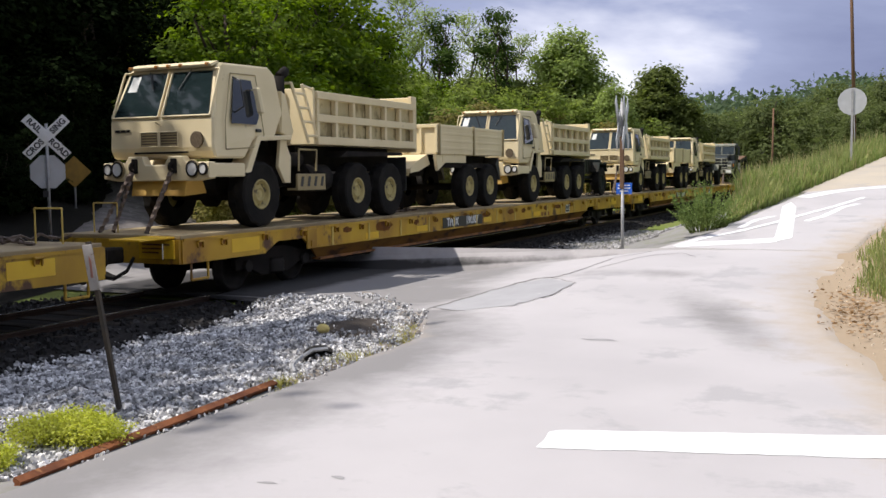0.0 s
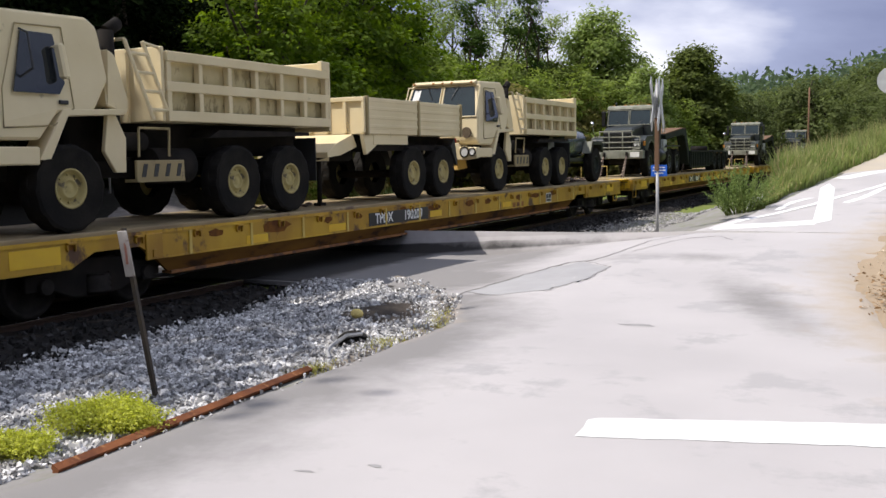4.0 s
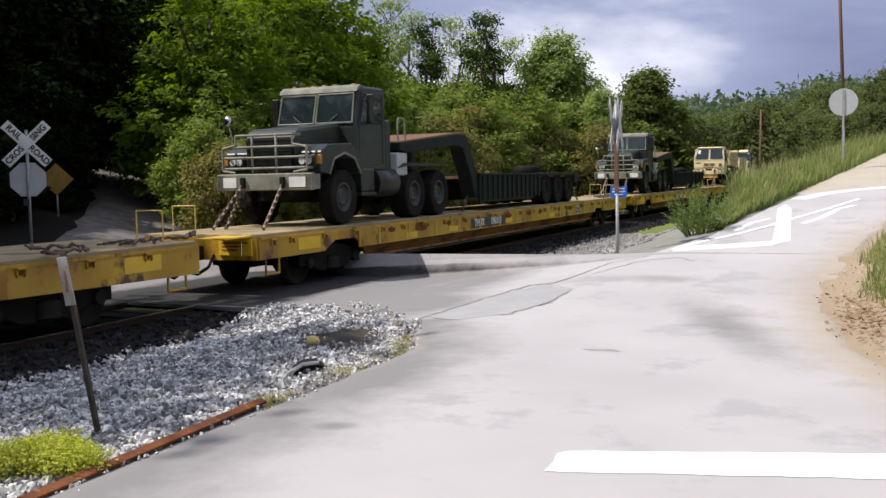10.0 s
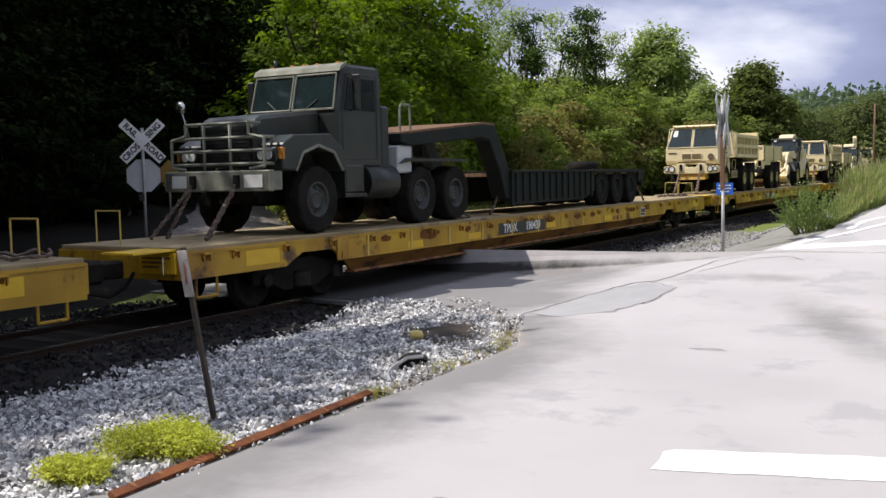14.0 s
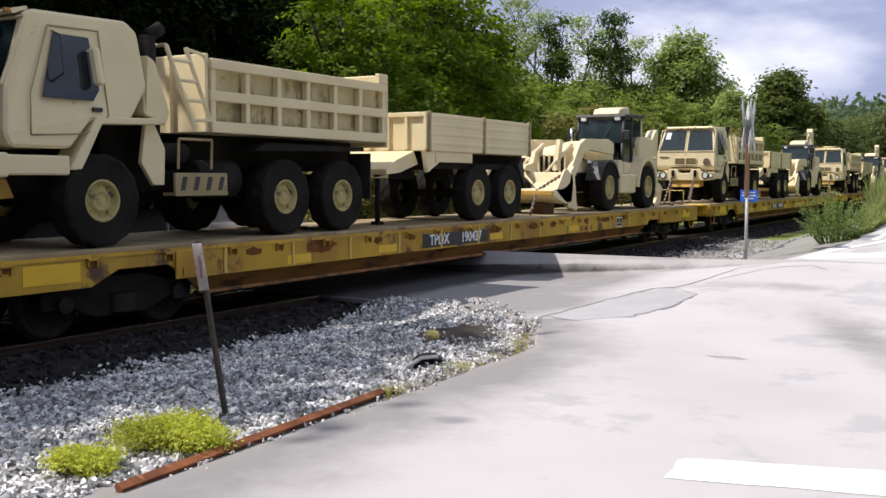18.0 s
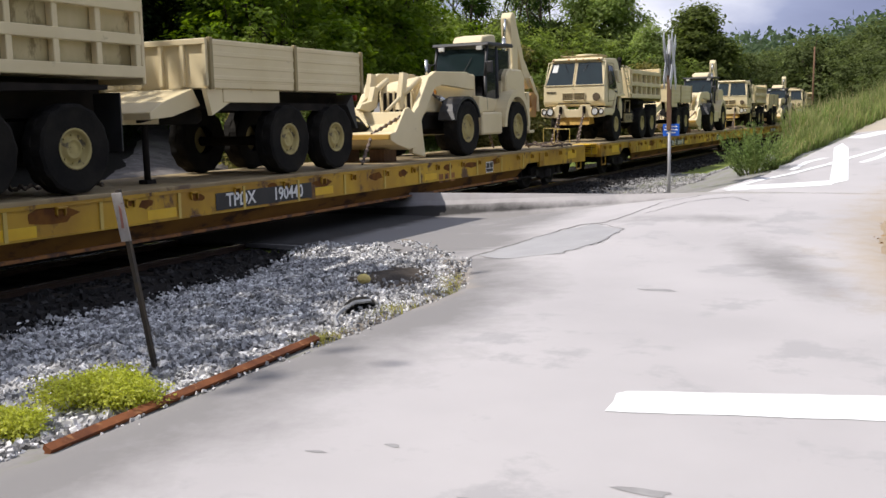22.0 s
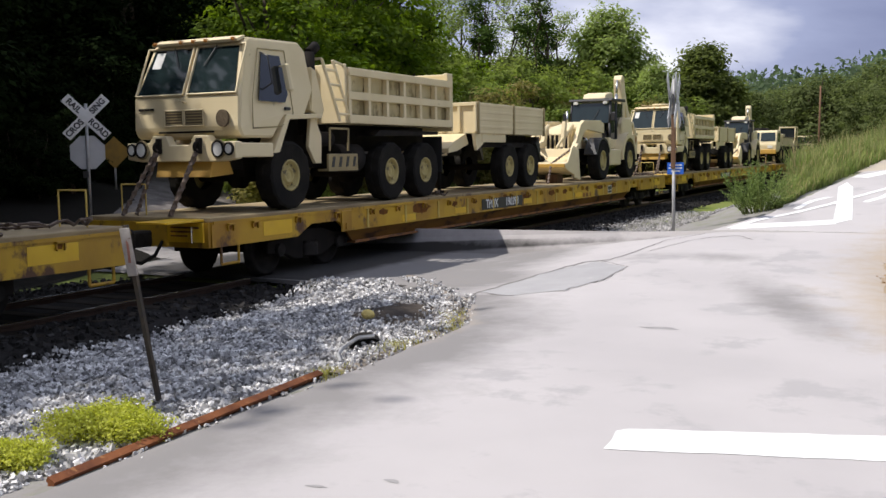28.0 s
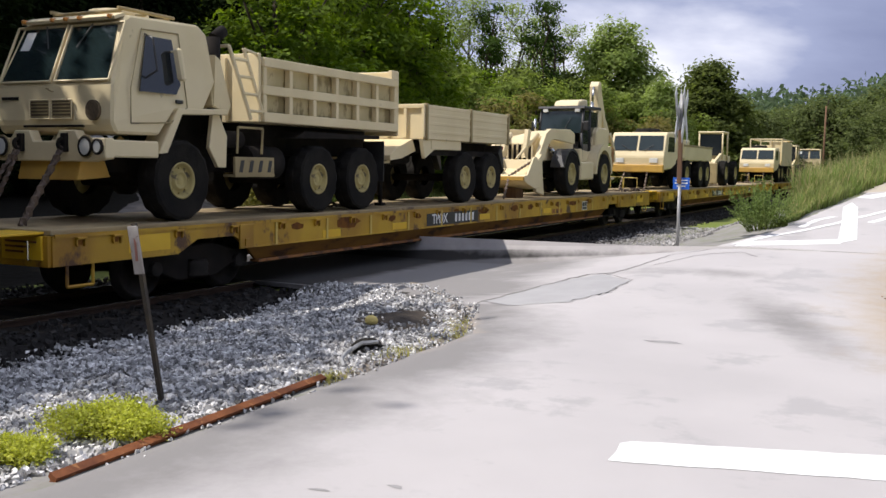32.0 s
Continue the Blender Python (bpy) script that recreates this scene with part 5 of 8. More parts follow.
        st = [(9.72, 2.36), (10.05, 2.40), (10.12, 2.1), (9.95, 0.7), (9.85, 0.35), (9.65, 0.4), (9.6, 1.2)]
        cyl = ((0.26, 8.7, 1.85), (0.26, 9.8, 2.36))
    part("hoe_boom", Shape().prism(bm, 0.08, 0.42, bev=0.02), TAN, v, "folded digging boom")
    part("dipper", Shape().prism(st, 0.14, 0.36, bev=0.015), TAN, v)
    part("hoe_cylinder", Shape().rod(cyl[0], (Vector(cyl[0]) + Vector(cyl[1])) / 2, 0.07).rod((Vector(cyl[0]) + Vector(cyl[1])) / 2, cyl[1], 0.045), CHROME, v, "bright hydraulic cylinder")
    by, bz = (9.75, 1.12) if raised else (9.85, 0.3)
    part("hoe_bucket", Shape().prism([(by - 0.5, bz - 0.28), (by + 0.15, bz - 0.28), (by + 0.25, bz + 0.3), (by, bz + 0.42), (by - 0.35, bz + 0.3), (by - 0.15, bz)], -0.05, 0.55, bev=0.02), RUST_PAINT if raised else TAN, v, "rust-stained digging bucket")
    for j in range(4):
        part("bucket_tooth", Shape().prism([(by - 0.62, bz - 0.3), (by - 0.48, bz - 0.22), (by - 0.48, bz - 0.3)], -0.02 + j * 0.15, 0.06 + j * 0.15), STEEL, v)
    if raised:
        part("bucket_link", Shape().prism([(9.55, 1.9), (9.7, 1.98), (10.22, 1.45), (10.3, 1.0), (10.14, 1.0), (10.05, 1.4)], 0.44, 0.5, bev=0.01), TAN, v)
        part("dipper_cylinder", Shape().rod((0.25, 8.95, 3.25), (0.25, 9.5, 2.5), 0.055).rod((0.25, 9.5, 2.5), (0.25, 9.95, 1.95), 0.035), CHROME, v, "bright hydraulic cylinder")
    for o in v.children:
        if o.name.split(".")[0] in ("cab_interior", "pillar", "door_glass", "side_glass", "windscreen", "wiper", "roof", "roof_unit", "work_lamp"):
            for q in o.data.vertices:
                q.co.y = 5.9 + (q.co.y - 4.62) * 0.73
    for y in (fa, ra):
        part("axle", Shape().rod((-0.9, y, 0.60), (0.9, y, 0.60), 0.11), DARK, v)
        for sx in (1, -1):
            wheel(v, sx * 1.0, y, 0.62, 0.62, 0.42, sx, 0.30, RIM)
    return v


HOE_UP = ride(build_backhoe(True), 6, 14.3)
for k, s in ((7, 14.35), (8, 14.95), (9, 14.4)):
    ride(copy_thing(HOE_UP, pose(0, 0, 0)), k, s)
ride(build_backhoe(False), 5, 14.8)


def build_tractor():
    """Bonneted heavy tractor truck. Bumper at y = 0, tail at 6.4."""
    v = thing("tractor_truck", "dark green military tractor truck with brush guard, chained to flatcar", "truck", "tractor trucks on the train")
    part("bumper", Shape().box(-1.2, 0, 0.70, 1.2, 0.14, 1.02, 0.02).prism([(-1.2, 0.0), (-1.2, 0.3), (-1.05, 0.3), (-1.0, 0.0)], 0.72, 1.0, 'z').prism([(1.2, 0.0), (1.2, 0.3), (1.05, 0.3), (1.0, 0.0)], 0.72, 1.0, 'z'), CAMO_EDGE, v, "pale green steel bumper")
    for sx, w in ((-1, 0.34), (1, 0.4)):
        part("bumper_plate", Shape().box(sx * 0.85 - w / 2, -0.012, 0.76, sx * 0.85 + w / 2, 0.0, 0.95), PAPER, v, "pale worn unit plate")
    # bonnet
    part("bonnet", Shape().prism([(0.28, 1.06), (0.26, 1.72), (0.42, 1.86), (1.95, 2.02), (1.98, 1.1)], -0.66, 0.66, bev=0.06), CAMO, v, "dark green bonnet")
    part("radiator", Shape().box(-0.56, 0.24, 1.08, 0.56, 0.262, 1.70), BLACK, v)
    for i in range(9):
        rs = Shape().box(-0.56, 0.225, 1.12 + i * 0.065, 0.56, 0.242, 1.135 + i * 0.065)
        part("radiator_slat", rs, CAMO, v)
    for z in (1.12, 1.32, 1.52, 1.74):
        w = 1.02 if z < 1.6 else 0.72
        part("brush_guard_bar", Shape().tube([(-w, 0.32, z), (-w, 0.06, z), (w, 0.06, z), (w, 0.32, z)], 0.028), CAMO_EDGE, v)
    for sx in (1, -1):
        part("brush_guard_loop", Shape().tube([(sx * 0.72, 0.05, 1.74), (sx * 0.72, 0.05, 1.56), (sx * 1.06, 0.05, 1.50), (sx * 1.06, 0.05, 1.08), (sx * 0.74, 0.05, 1.04)], 0.026), CAMO_EDGE, v)
    for x in (-0.30, 0.30):
        part("brush_guard_post", Shape().rod((x, 0.06, 1.0), (x, 0.06, 1.76), 0.025), CAMO_EDGE, v)
    for sx in (1, -1):
        fender = [(0.30, 1.02), (0.34, 1.42), (0.62, 1.56), (1.55, 1.60), (1.95, 1.30), (2.0, 1.0), (1.86, 1.0), (1.62, 1.30), (1.2, 1.40), (0.8, 1.28), (0.62, 1.0)]
        part("front_fender", Shape().prism(fender, sx * 0.64, sx * 1.22, bev=0.02), CAMO, v)
        hl = part("headlight_box", Shape().box(sx * 0.72, 0.26, 1.14, sx * 1.12, 0.34, 1.36, 0.015), CAMO, v)
        for dx in (0.8, 0.96):
            part("headlight", Shape().rod((sx * dx, 0.27, 1.25), (sx * dx, 0.235, 1.25), 0.075, 14), LENS, hl)
        part("indicator", Shape().box(sx * 1.16 - 0.07, 0.3, 1.18, sx * 1.16 + 0.07, 0.36, 1.36, 0.01), AMBER, v)
        part("mirror", Shape().box(sx * 1.28 - 0.1, 2.22, 2.0, sx * 1.28 + 0.08, 2.27, 2.6, 0.02).tube([(sx * 1.08, 2.3, 2.62), (sx * 1.28, 2.25, 2.5)], 0.014).tube([(sx * 1.08, 2.3, 2.0), (sx * 1.28, 2.25, 2.1)], 0.014), CAMO, v)
        part("door_window", Shape().prism([(2.15, 2.02), (2.28, 2.56), (3.05, 2.56), (3.05, 2.02)], sx * 1.062, sx * 1.075), DARK_GLASS, v)
        part("door_seam", Shape().tube([(sx * 1.066, 2.08, 1.2), (sx * 1.066, 2.08, 1.98), (sx * 1.066, 2.22, 2.62), (sx * 1.066, 3.12, 2.62), (sx * 1.066, 3.12, 1.2), (sx * 1.066, 2.08, 1.2)], 0.008, 4), BLACK, v)
        part("step", Shape().box(sx * 0.9 - 0.22, 2.05, 0.55, sx * 0.9 + 0.22, 2.7, 0.62, 0.01).box(sx * 0.9 - 0.2, 2.1, 0.62, sx * 0.9 + 0.2, 2.66, 1.1, 0.03), CAMO, v)
        part("fuel_tank", Shape().rod((sx * 0.9, 2.75, 0.8), (sx * 0.9, 3.7, 0.8), 0.3, 18), CAMO, v)
        part("tow_eye", Shape().box(sx * 0.5 - 0.05, -0.07, 0.75, sx * 0.5 + 0.05, 0.02, 0.95, 0.01), DARK, v)
        chain(v, (sx * 0.5, -0.06, 0.78), (sx * 0.62, -0.85, 0.02))
        chain(v, (sx * 0.5, -0.04, 0.78), (sx * 0.46, -0.65, 0.02))
        part("hand_rail", Shape().tube([(sx * 0.95, 4.05, 1.2), (sx * 0.95, 4.05, 2.15), (sx * 0.95, 4.12, 2.22), (sx * 0.95, 4.4, 2.22), (sx * 0.95, 4.45, 1.2)], 0.025), CAMO_EDGE, v)
    part("spot_mirror", Shape().rod((-1.1, 0.5, 1.55), (-1.18, 0.4, 1.98), 0.015, 6).lathe([(0.02, -0.03), (0.1, -0.02), (0.1, 0.02), (0.02, 0.03)], (-1.18, 0.38, 2.05), 'y', 14), CHROME, v, "round bright bonnet mirror")
    cab = [(1.95, 1.05), (1.92, 1.98), (2.12, 2.70), (2.25, 2.78), (3.20, 2.80), (3.28, 2.70), (3.30, 1.05)]
    part("cab", Shape().prism(cab, -1.06, 1.06, bev=0.05), CAMO, v, "dark green steel cab")
    for sx in (1, -1):
        g = Shape().hull([(sx * 0.05, 1.925, 2.05), (sx * 0.97, 1.925, 2.05), (sx * 0.94, 2.075, 2.60), (sx * 0.05, 2.075, 2.60), (sx * 0.05, 1.955, 2.04), (sx * 0.97, 1.955, 2.04), (sx * 0.94, 2.105, 2.59), (sx * 0.05, 2.105, 2.59)],
                         [(0, 1, 2, 3), (4, 7, 6, 5), (0, 4, 5, 1), (1, 5, 6, 2), (2, 6, 7, 3), (3, 7, 4, 0)])
        pane = part("windscreen", g, GLASS, v)
        q = [(sx * 0.03, 1.915, 2.03), (sx * 0.99, 1.915, 2.03), (sx * 0.96, 2.07, 2.62), (sx * 0.03, 2.07, 2.62)]
        part("gasket", Shape().tube(q + [q[0]], 0.02, 5), CAMO_EDGE, pane)
        part("fender_edge", Shape().tube([(sx * 1.22, 0.62, 1.0), (sx * 1.22, 0.80, 1.28), (sx * 1.22, 1.2, 1.40), (sx * 1.22, 1.62, 1.30), (sx * 1.22, 1.86, 1.0)], 0.028, 6), CAMO_EDGE, v, "pale fender lip")
        part("wiper", Shape().tube([(sx * 0.3, 1.90, 2.0), (sx * 0.6, 1.95, 2.2)], 0.010), BLACK, v)
    part("roof_edge", Shape().prism([(2.06, 2.66), (2.10, 2.74), (2.24, 2.81), (2.3, 2.78)], -1.04, 1.04), CAMO_EDGE, v)
    for x in (-0.8, -0.3, 0, 0.3, 0.8):
        part("roof_lamp", Shape().box(x - 0.05, 2.3, 2.79, x + 0.05, 2.4, 2.84, 0.01), AMBER, v)
    part("horn", Shape().rod((-0.7, 2.3, 2.79), (-0.7, 2.3, 2.95), 0.03), CAMO, v)
    part("sleeper_rack", Shape().box(-1.0, 3.34, 0.95, 1.0, 3.62, 2.15, 0.04), CAMO, v)
    part("chassis", Shape().box(-0.45, 0.4, 0.62, -0.33, 6.4, 0.92).box(0.33, 0.4, 0.62, 0.45, 6.4, 0.92).box(-0.45, 0.5, 0.5, 0.45, 1.9, 1.0), DARK, v)
    part("fifth_wheel", Shape().prism([(4.8, 1.0), (4.8, 1.12), (5.5, 1.15), (6.0, 1.0)], -0.45, 0.45), DARK, v)
    part("side_locker", Shape().box(0.62, 3.75, 0.95, 1.1, 4.25, 1.45, 0.03), SIGN_BACK, v, "pale metal locker")
    for sx in (1, -1):
        part("rear_mudguard", Shape().prism([(3.75, 1.12), (4.0, 1.22), (6.3, 1.22), (6.3, 1.17), (4.0, 1.16)], sx * 0.62, sx * 1.2), CAMO, v)
        wheel(v, sx * 1.02, 1.22, 0.54, 0.54, 0.34, sx, 0.27, CAMO)
        for y in (4.5, 5.85):
            wheel(v, sx * 0.92, y, 0.54, 0.54, 0.52, sx, 0.27, CAMO)
    for y in (1.22, 4.5, 5.85):
        part("axle", Shape().rod((-0.8, y, 0.54), (0.8, y, 0.54), 0.1), DARK, v)
    return v


def build_lowbed():
    """Gooseneck low-bed semitrailer. Gooseneck front at y = 0, tail at 14."""
    v = thing("lowbed_trailer", "dark green low-bed semitrailer with a high gooseneck behind a tractor truck", "trailer", "low-bed trailers on the train")
    part("gooseneck", Shape().prism([(0.0, 1.52), (0.0, 1.68), (3.2, 1.98), (3.85, 1.96), (4.6, 0.95), (4.75, 0.35), (4.4, 0.35), (4.1, 0.95), (3.6, 1.62), (3.2, 1.68), (0.4, 1.45)], 0.72, 1.15, bev=0.02)
         .prism([(0.0, 1.52), (0.0, 1.68), (3.2, 1.98), (3.85, 1.96), (4.6, 0.95), (4.75, 0.35), (4.4, 0.35), (4.1, 0.95), (3.6, 1.62), (3.2, 1.68), (0.4, 1.45)], -1.15, -0.72, bev=0.02), GREEN, v, "cranked dark green gooseneck")
    part("gooseneck_deck", Shape().prism([(0.05, 1.66), (0.05, 1.70), (3.3, 2.0), (3.8, 1.99), (3.8, 1.95), (3.3, 1.95)], -1.15, 1.15), WOOD_POST, v, "weathered plank deck")
    part("kingpin_plate", Shape().box(-0.6, 0.3, 1.28, 0.6, 1.6, 1.48, 0.02), DARK, v)
    for sx in (1, -1):
        part("bed_side", Shape().prism([(4.55, 0.22), (4.55, 0.95), (9.7, 0.95), (9.7, 0.42), (8.9, 0.22)], sx * 1.14, sx * 1.22), GREEN, v, "ribbed bed side")
        rb = part("bed_rib", Shape().box(sx * 1.24 - 0.03, -0.04, 0.28, sx * 1.24 + 0.03, 0.04, 0.93, 0.008), GREEN, v)
        for i in range(1, 13):
            again(rb, pose(0, 4.75 + i * 0.39, 0))
        rb.matrix_basis = pose(0, 4.75, 0)
        part("bed_lip", Shape().box(sx * 1.2 - 0.08, 4.5, 0.93, sx * 1.2 + 0.08, 9.8, 0.98, 0.01), GREEN, v)
        part("rear_fender", Shape().prism([(9.7, 0.98), (13.9, 0.98), (13.95, 0.74), (13.4, 0.62), (13.4, 0.9), (9.75, 0.9)], sx * 0.75, sx * 1.24), GREEN, v)
    part("bed_deck", Shape().box(-1.14, 4.55, 0.85, 1.14, 13.9, 0.93), WOOD_POST, v, "weathered plank deck")
    part("rear_frame", Shape().box(-0.7, 9.6, 0.45, 0.7, 13.8, 0.85), DARK, v)
    part("tail_bumper", Shape().box(-1.2, 13.8, 0.5, 1.2, 13.95, 0.98, 0.02), GREEN, v)
    part("spare_wheel", Shape().lathe([(0.2, -0.12), (0.42, -0.15), (0.5, -0.06), (0.5, 0.06), (0.42, 0.15), (0.2, 0.12)], (0, 11.6, 1.08), 'z', 22), RUBBER, v)
    part("gooseneck_spare", Shape().lathe([(0.22, -0.12), (0.40, -0.14), (0.48, -0.06), (0.48, 0.06), (0.40, 0.14), (0.22, 0.12)], (0, 0, 0), 'z', 22), RUBBER, v, "grey spare tyre", at=pose(-0.45, 0.9, 1.94, 5, 0, 0))
    for sx in (1, -1):
        chain(v, (sx * 0.9, 4.6, 0.6), (sx * 0.9, 4.0, 0.02))
        chain(v, (sx * 0.9, 13.9, 0.6), (sx * 0.9, 14.8, 0.02))
        for y in (10.4, 11.65, 12.9):
            wheel(v, sx * 0.95, y, 0.5, 0.5, 0.5, sx, 0.25, GREEN)
    return v


TRACTOR = ride(build_tractor(), 2, 1.95)
LOWBED = ride(build_lowbed(), 2, 5.75)
for k in (3, 4):
    ride(copy_thing(TRACTOR, pose(0, 0, 0)), k, 1.95)
    ride(copy_thing(LOWBED, pose(0, 0, 0)), k, 5.75)


def build_tank_trailer():
    v = thing("water_tank_trailer", "dark green two-wheel water tank trailer at the flatcar's end", "trailer", "")
    tank = Shape()
    b = bmesh.new()
    rings = []
    for y, k in ((0.0, 0.15), (0.04, 0.75), (0.18, 0.95), (0.5, 1.0), (2.1, 1.0), (2.42, 0.95), (2.56, 0.75), (2.6, 0.15)):
        rings.append([b.verts.new((math.copysign(abs(math.cos(a)) ** 0.6, math.cos(a)) * 0.86 * k, y, 1.22 + math.copysign(abs(math.sin(a)) ** 0.6, math.sin(a)) * 0.46 * k)) for a in [2 * math.pi * i / 28 for i in range(28)]])
    for r0, r1 in zip(rings[:-1], rings[1:]):
        for i in range(28):
            b.faces.new([r0[i], r0[(i + 1) % 28], r1[(i + 1) % 28], r1[i]]).smooth = True
    b.faces.new(rings[0])
    b.faces.new(rings[-1])
    tank.join(b)
    part("tank", tank, TANK, v, "smooth dark green oval tank")
    part("manhole", Shape().rod((0, 1.2, 1.66), (0, 1.2, 1.76), 0.26, 18).box(-0.3, 1.15, 1.76, 0.3, 1.25, 1.79), DARK, v, "dark manhole cover")
    part("frame", Shape().box(-0.8, -0.1, 0.66, 0.8, 2.7, 0.78, 0.02).prism([(-0.5, -0.1), (0.5, -0.1), (0.06, -1.2), (-0.06, -1.2)], 0.64, 0.74, 'z'), GREEN_LIGHT, v)
    part("locker", Shape().box(0.55, -0.25, 0.7, 1.0, 0.2, 1.0, 0.02), GREEN_LIGHT, v)
    for sx in (1, -1):
        part("mudguard", Shape().prism([(1.85, 0.95), (2.05, 1.28), (3.0, 1.28), (3.15, 0.95), (3.08, 0.95), (2.95, 1.2), (2.1, 1.2), (1.95, 0.95)], sx * 0.84, sx * 1.2), GREEN_LIGHT, v)
        wheel(v, sx * 1.0, 2.5, 0.55, 0.55, 0.34, sx, 0.27, GREEN)
        part("mudguard_front", Shape().prism([(1.80, 0.92), (2.03, 1.30), (2.06, 1.29), (1.84, 0.92)], sx * 0.86, sx * 1.18), CAMO_EDGE, v, "pale mudguard front")
    part("front_bag", Shape().lathe([(0.05, -0.32), (0.2, -0.3), (0.26, -0.1), (0.26, 0.12), (0.18, 0.3), (0.04, 0.33)], (0.35, -0.25, 1.16), 'z', 16), GALV, v, "pale rounded cover")
    part("jack", Shape().rod((0.2, -0.8, 0.0), (0.2, -0.8, 0.9), 0.04), GREEN, v)
    part("axle", Shape().rod((-0.9, 2.5, 0.54), (0.9, 2.5, 0.54), 0.06), DARK, v)
    return v


def build_generator_trailer():
    v = thing("generator_trailer", "dark olive two-wheel equipment trailer at the flatcar's end", "trailer", "")
    part("body", Shape().box(-0.8, 1.2, 0.8, 0.8, 3.3, 1.36, 0.03), GREEN_LIGHT, v)
    for i in range(7):
        part("body_rib", Shape().box(0.8, 1.3 + i * 0.28, 0.84, 0.83, 1.36 + i * 0.28, 1.34), GREEN, v)
    part("frame", Shape().box(-0.75, 0.0, 0.64, 0.75, 3.4, 0.76, 0.02).prism([(-0.5, 0.0), (0.5, 0.0), (0.06, -0.7), (-0.06, -0.7)], 0.64, 0.74, 'z'), GREEN, v)
    part("tow_plate", Shape().box(0.15, 0.05, 0.78, 0.95, 0.12, 1.38, 0.01), TAN_DARK, v, "pale panel with dark cut-outs")
    for x in (0.28, 0.58):
        part("cut_out", Shape().box(x, 0.035, 1.0, x + 0.2, 0.05, 1.2), BLACK, v)
    for sx in (1, -1):
        part("mudguard", Shape().prism([(1.7, 0.9), (1.9, 1.24), (2.85, 1.24), (3.0, 0.9), (2.92, 0.9), (2.8, 1.17), (1.95, 1.17), (1.8, 0.9)], sx * 0.84, sx * 1.18), GREEN, v)
        wheel(v, sx * 1.0, 2.35, 0.53, 0.53, 0.32, sx, 0.27, GREEN)
    part("axle", Shape().rod((-0.9, 2.35, 0.53), (0.9, 2.35, 0.53), 0.06), DARK, v)
    part("jack", Shape().rod((0.3, 0.3, 0.0), (0.3, 0.3, 0.66), 0.05), GREEN, v)
    return v


ride(build_tank_trailer(), 1, 21.75)
ride(build_generator_trailer(), 0, 21.85)


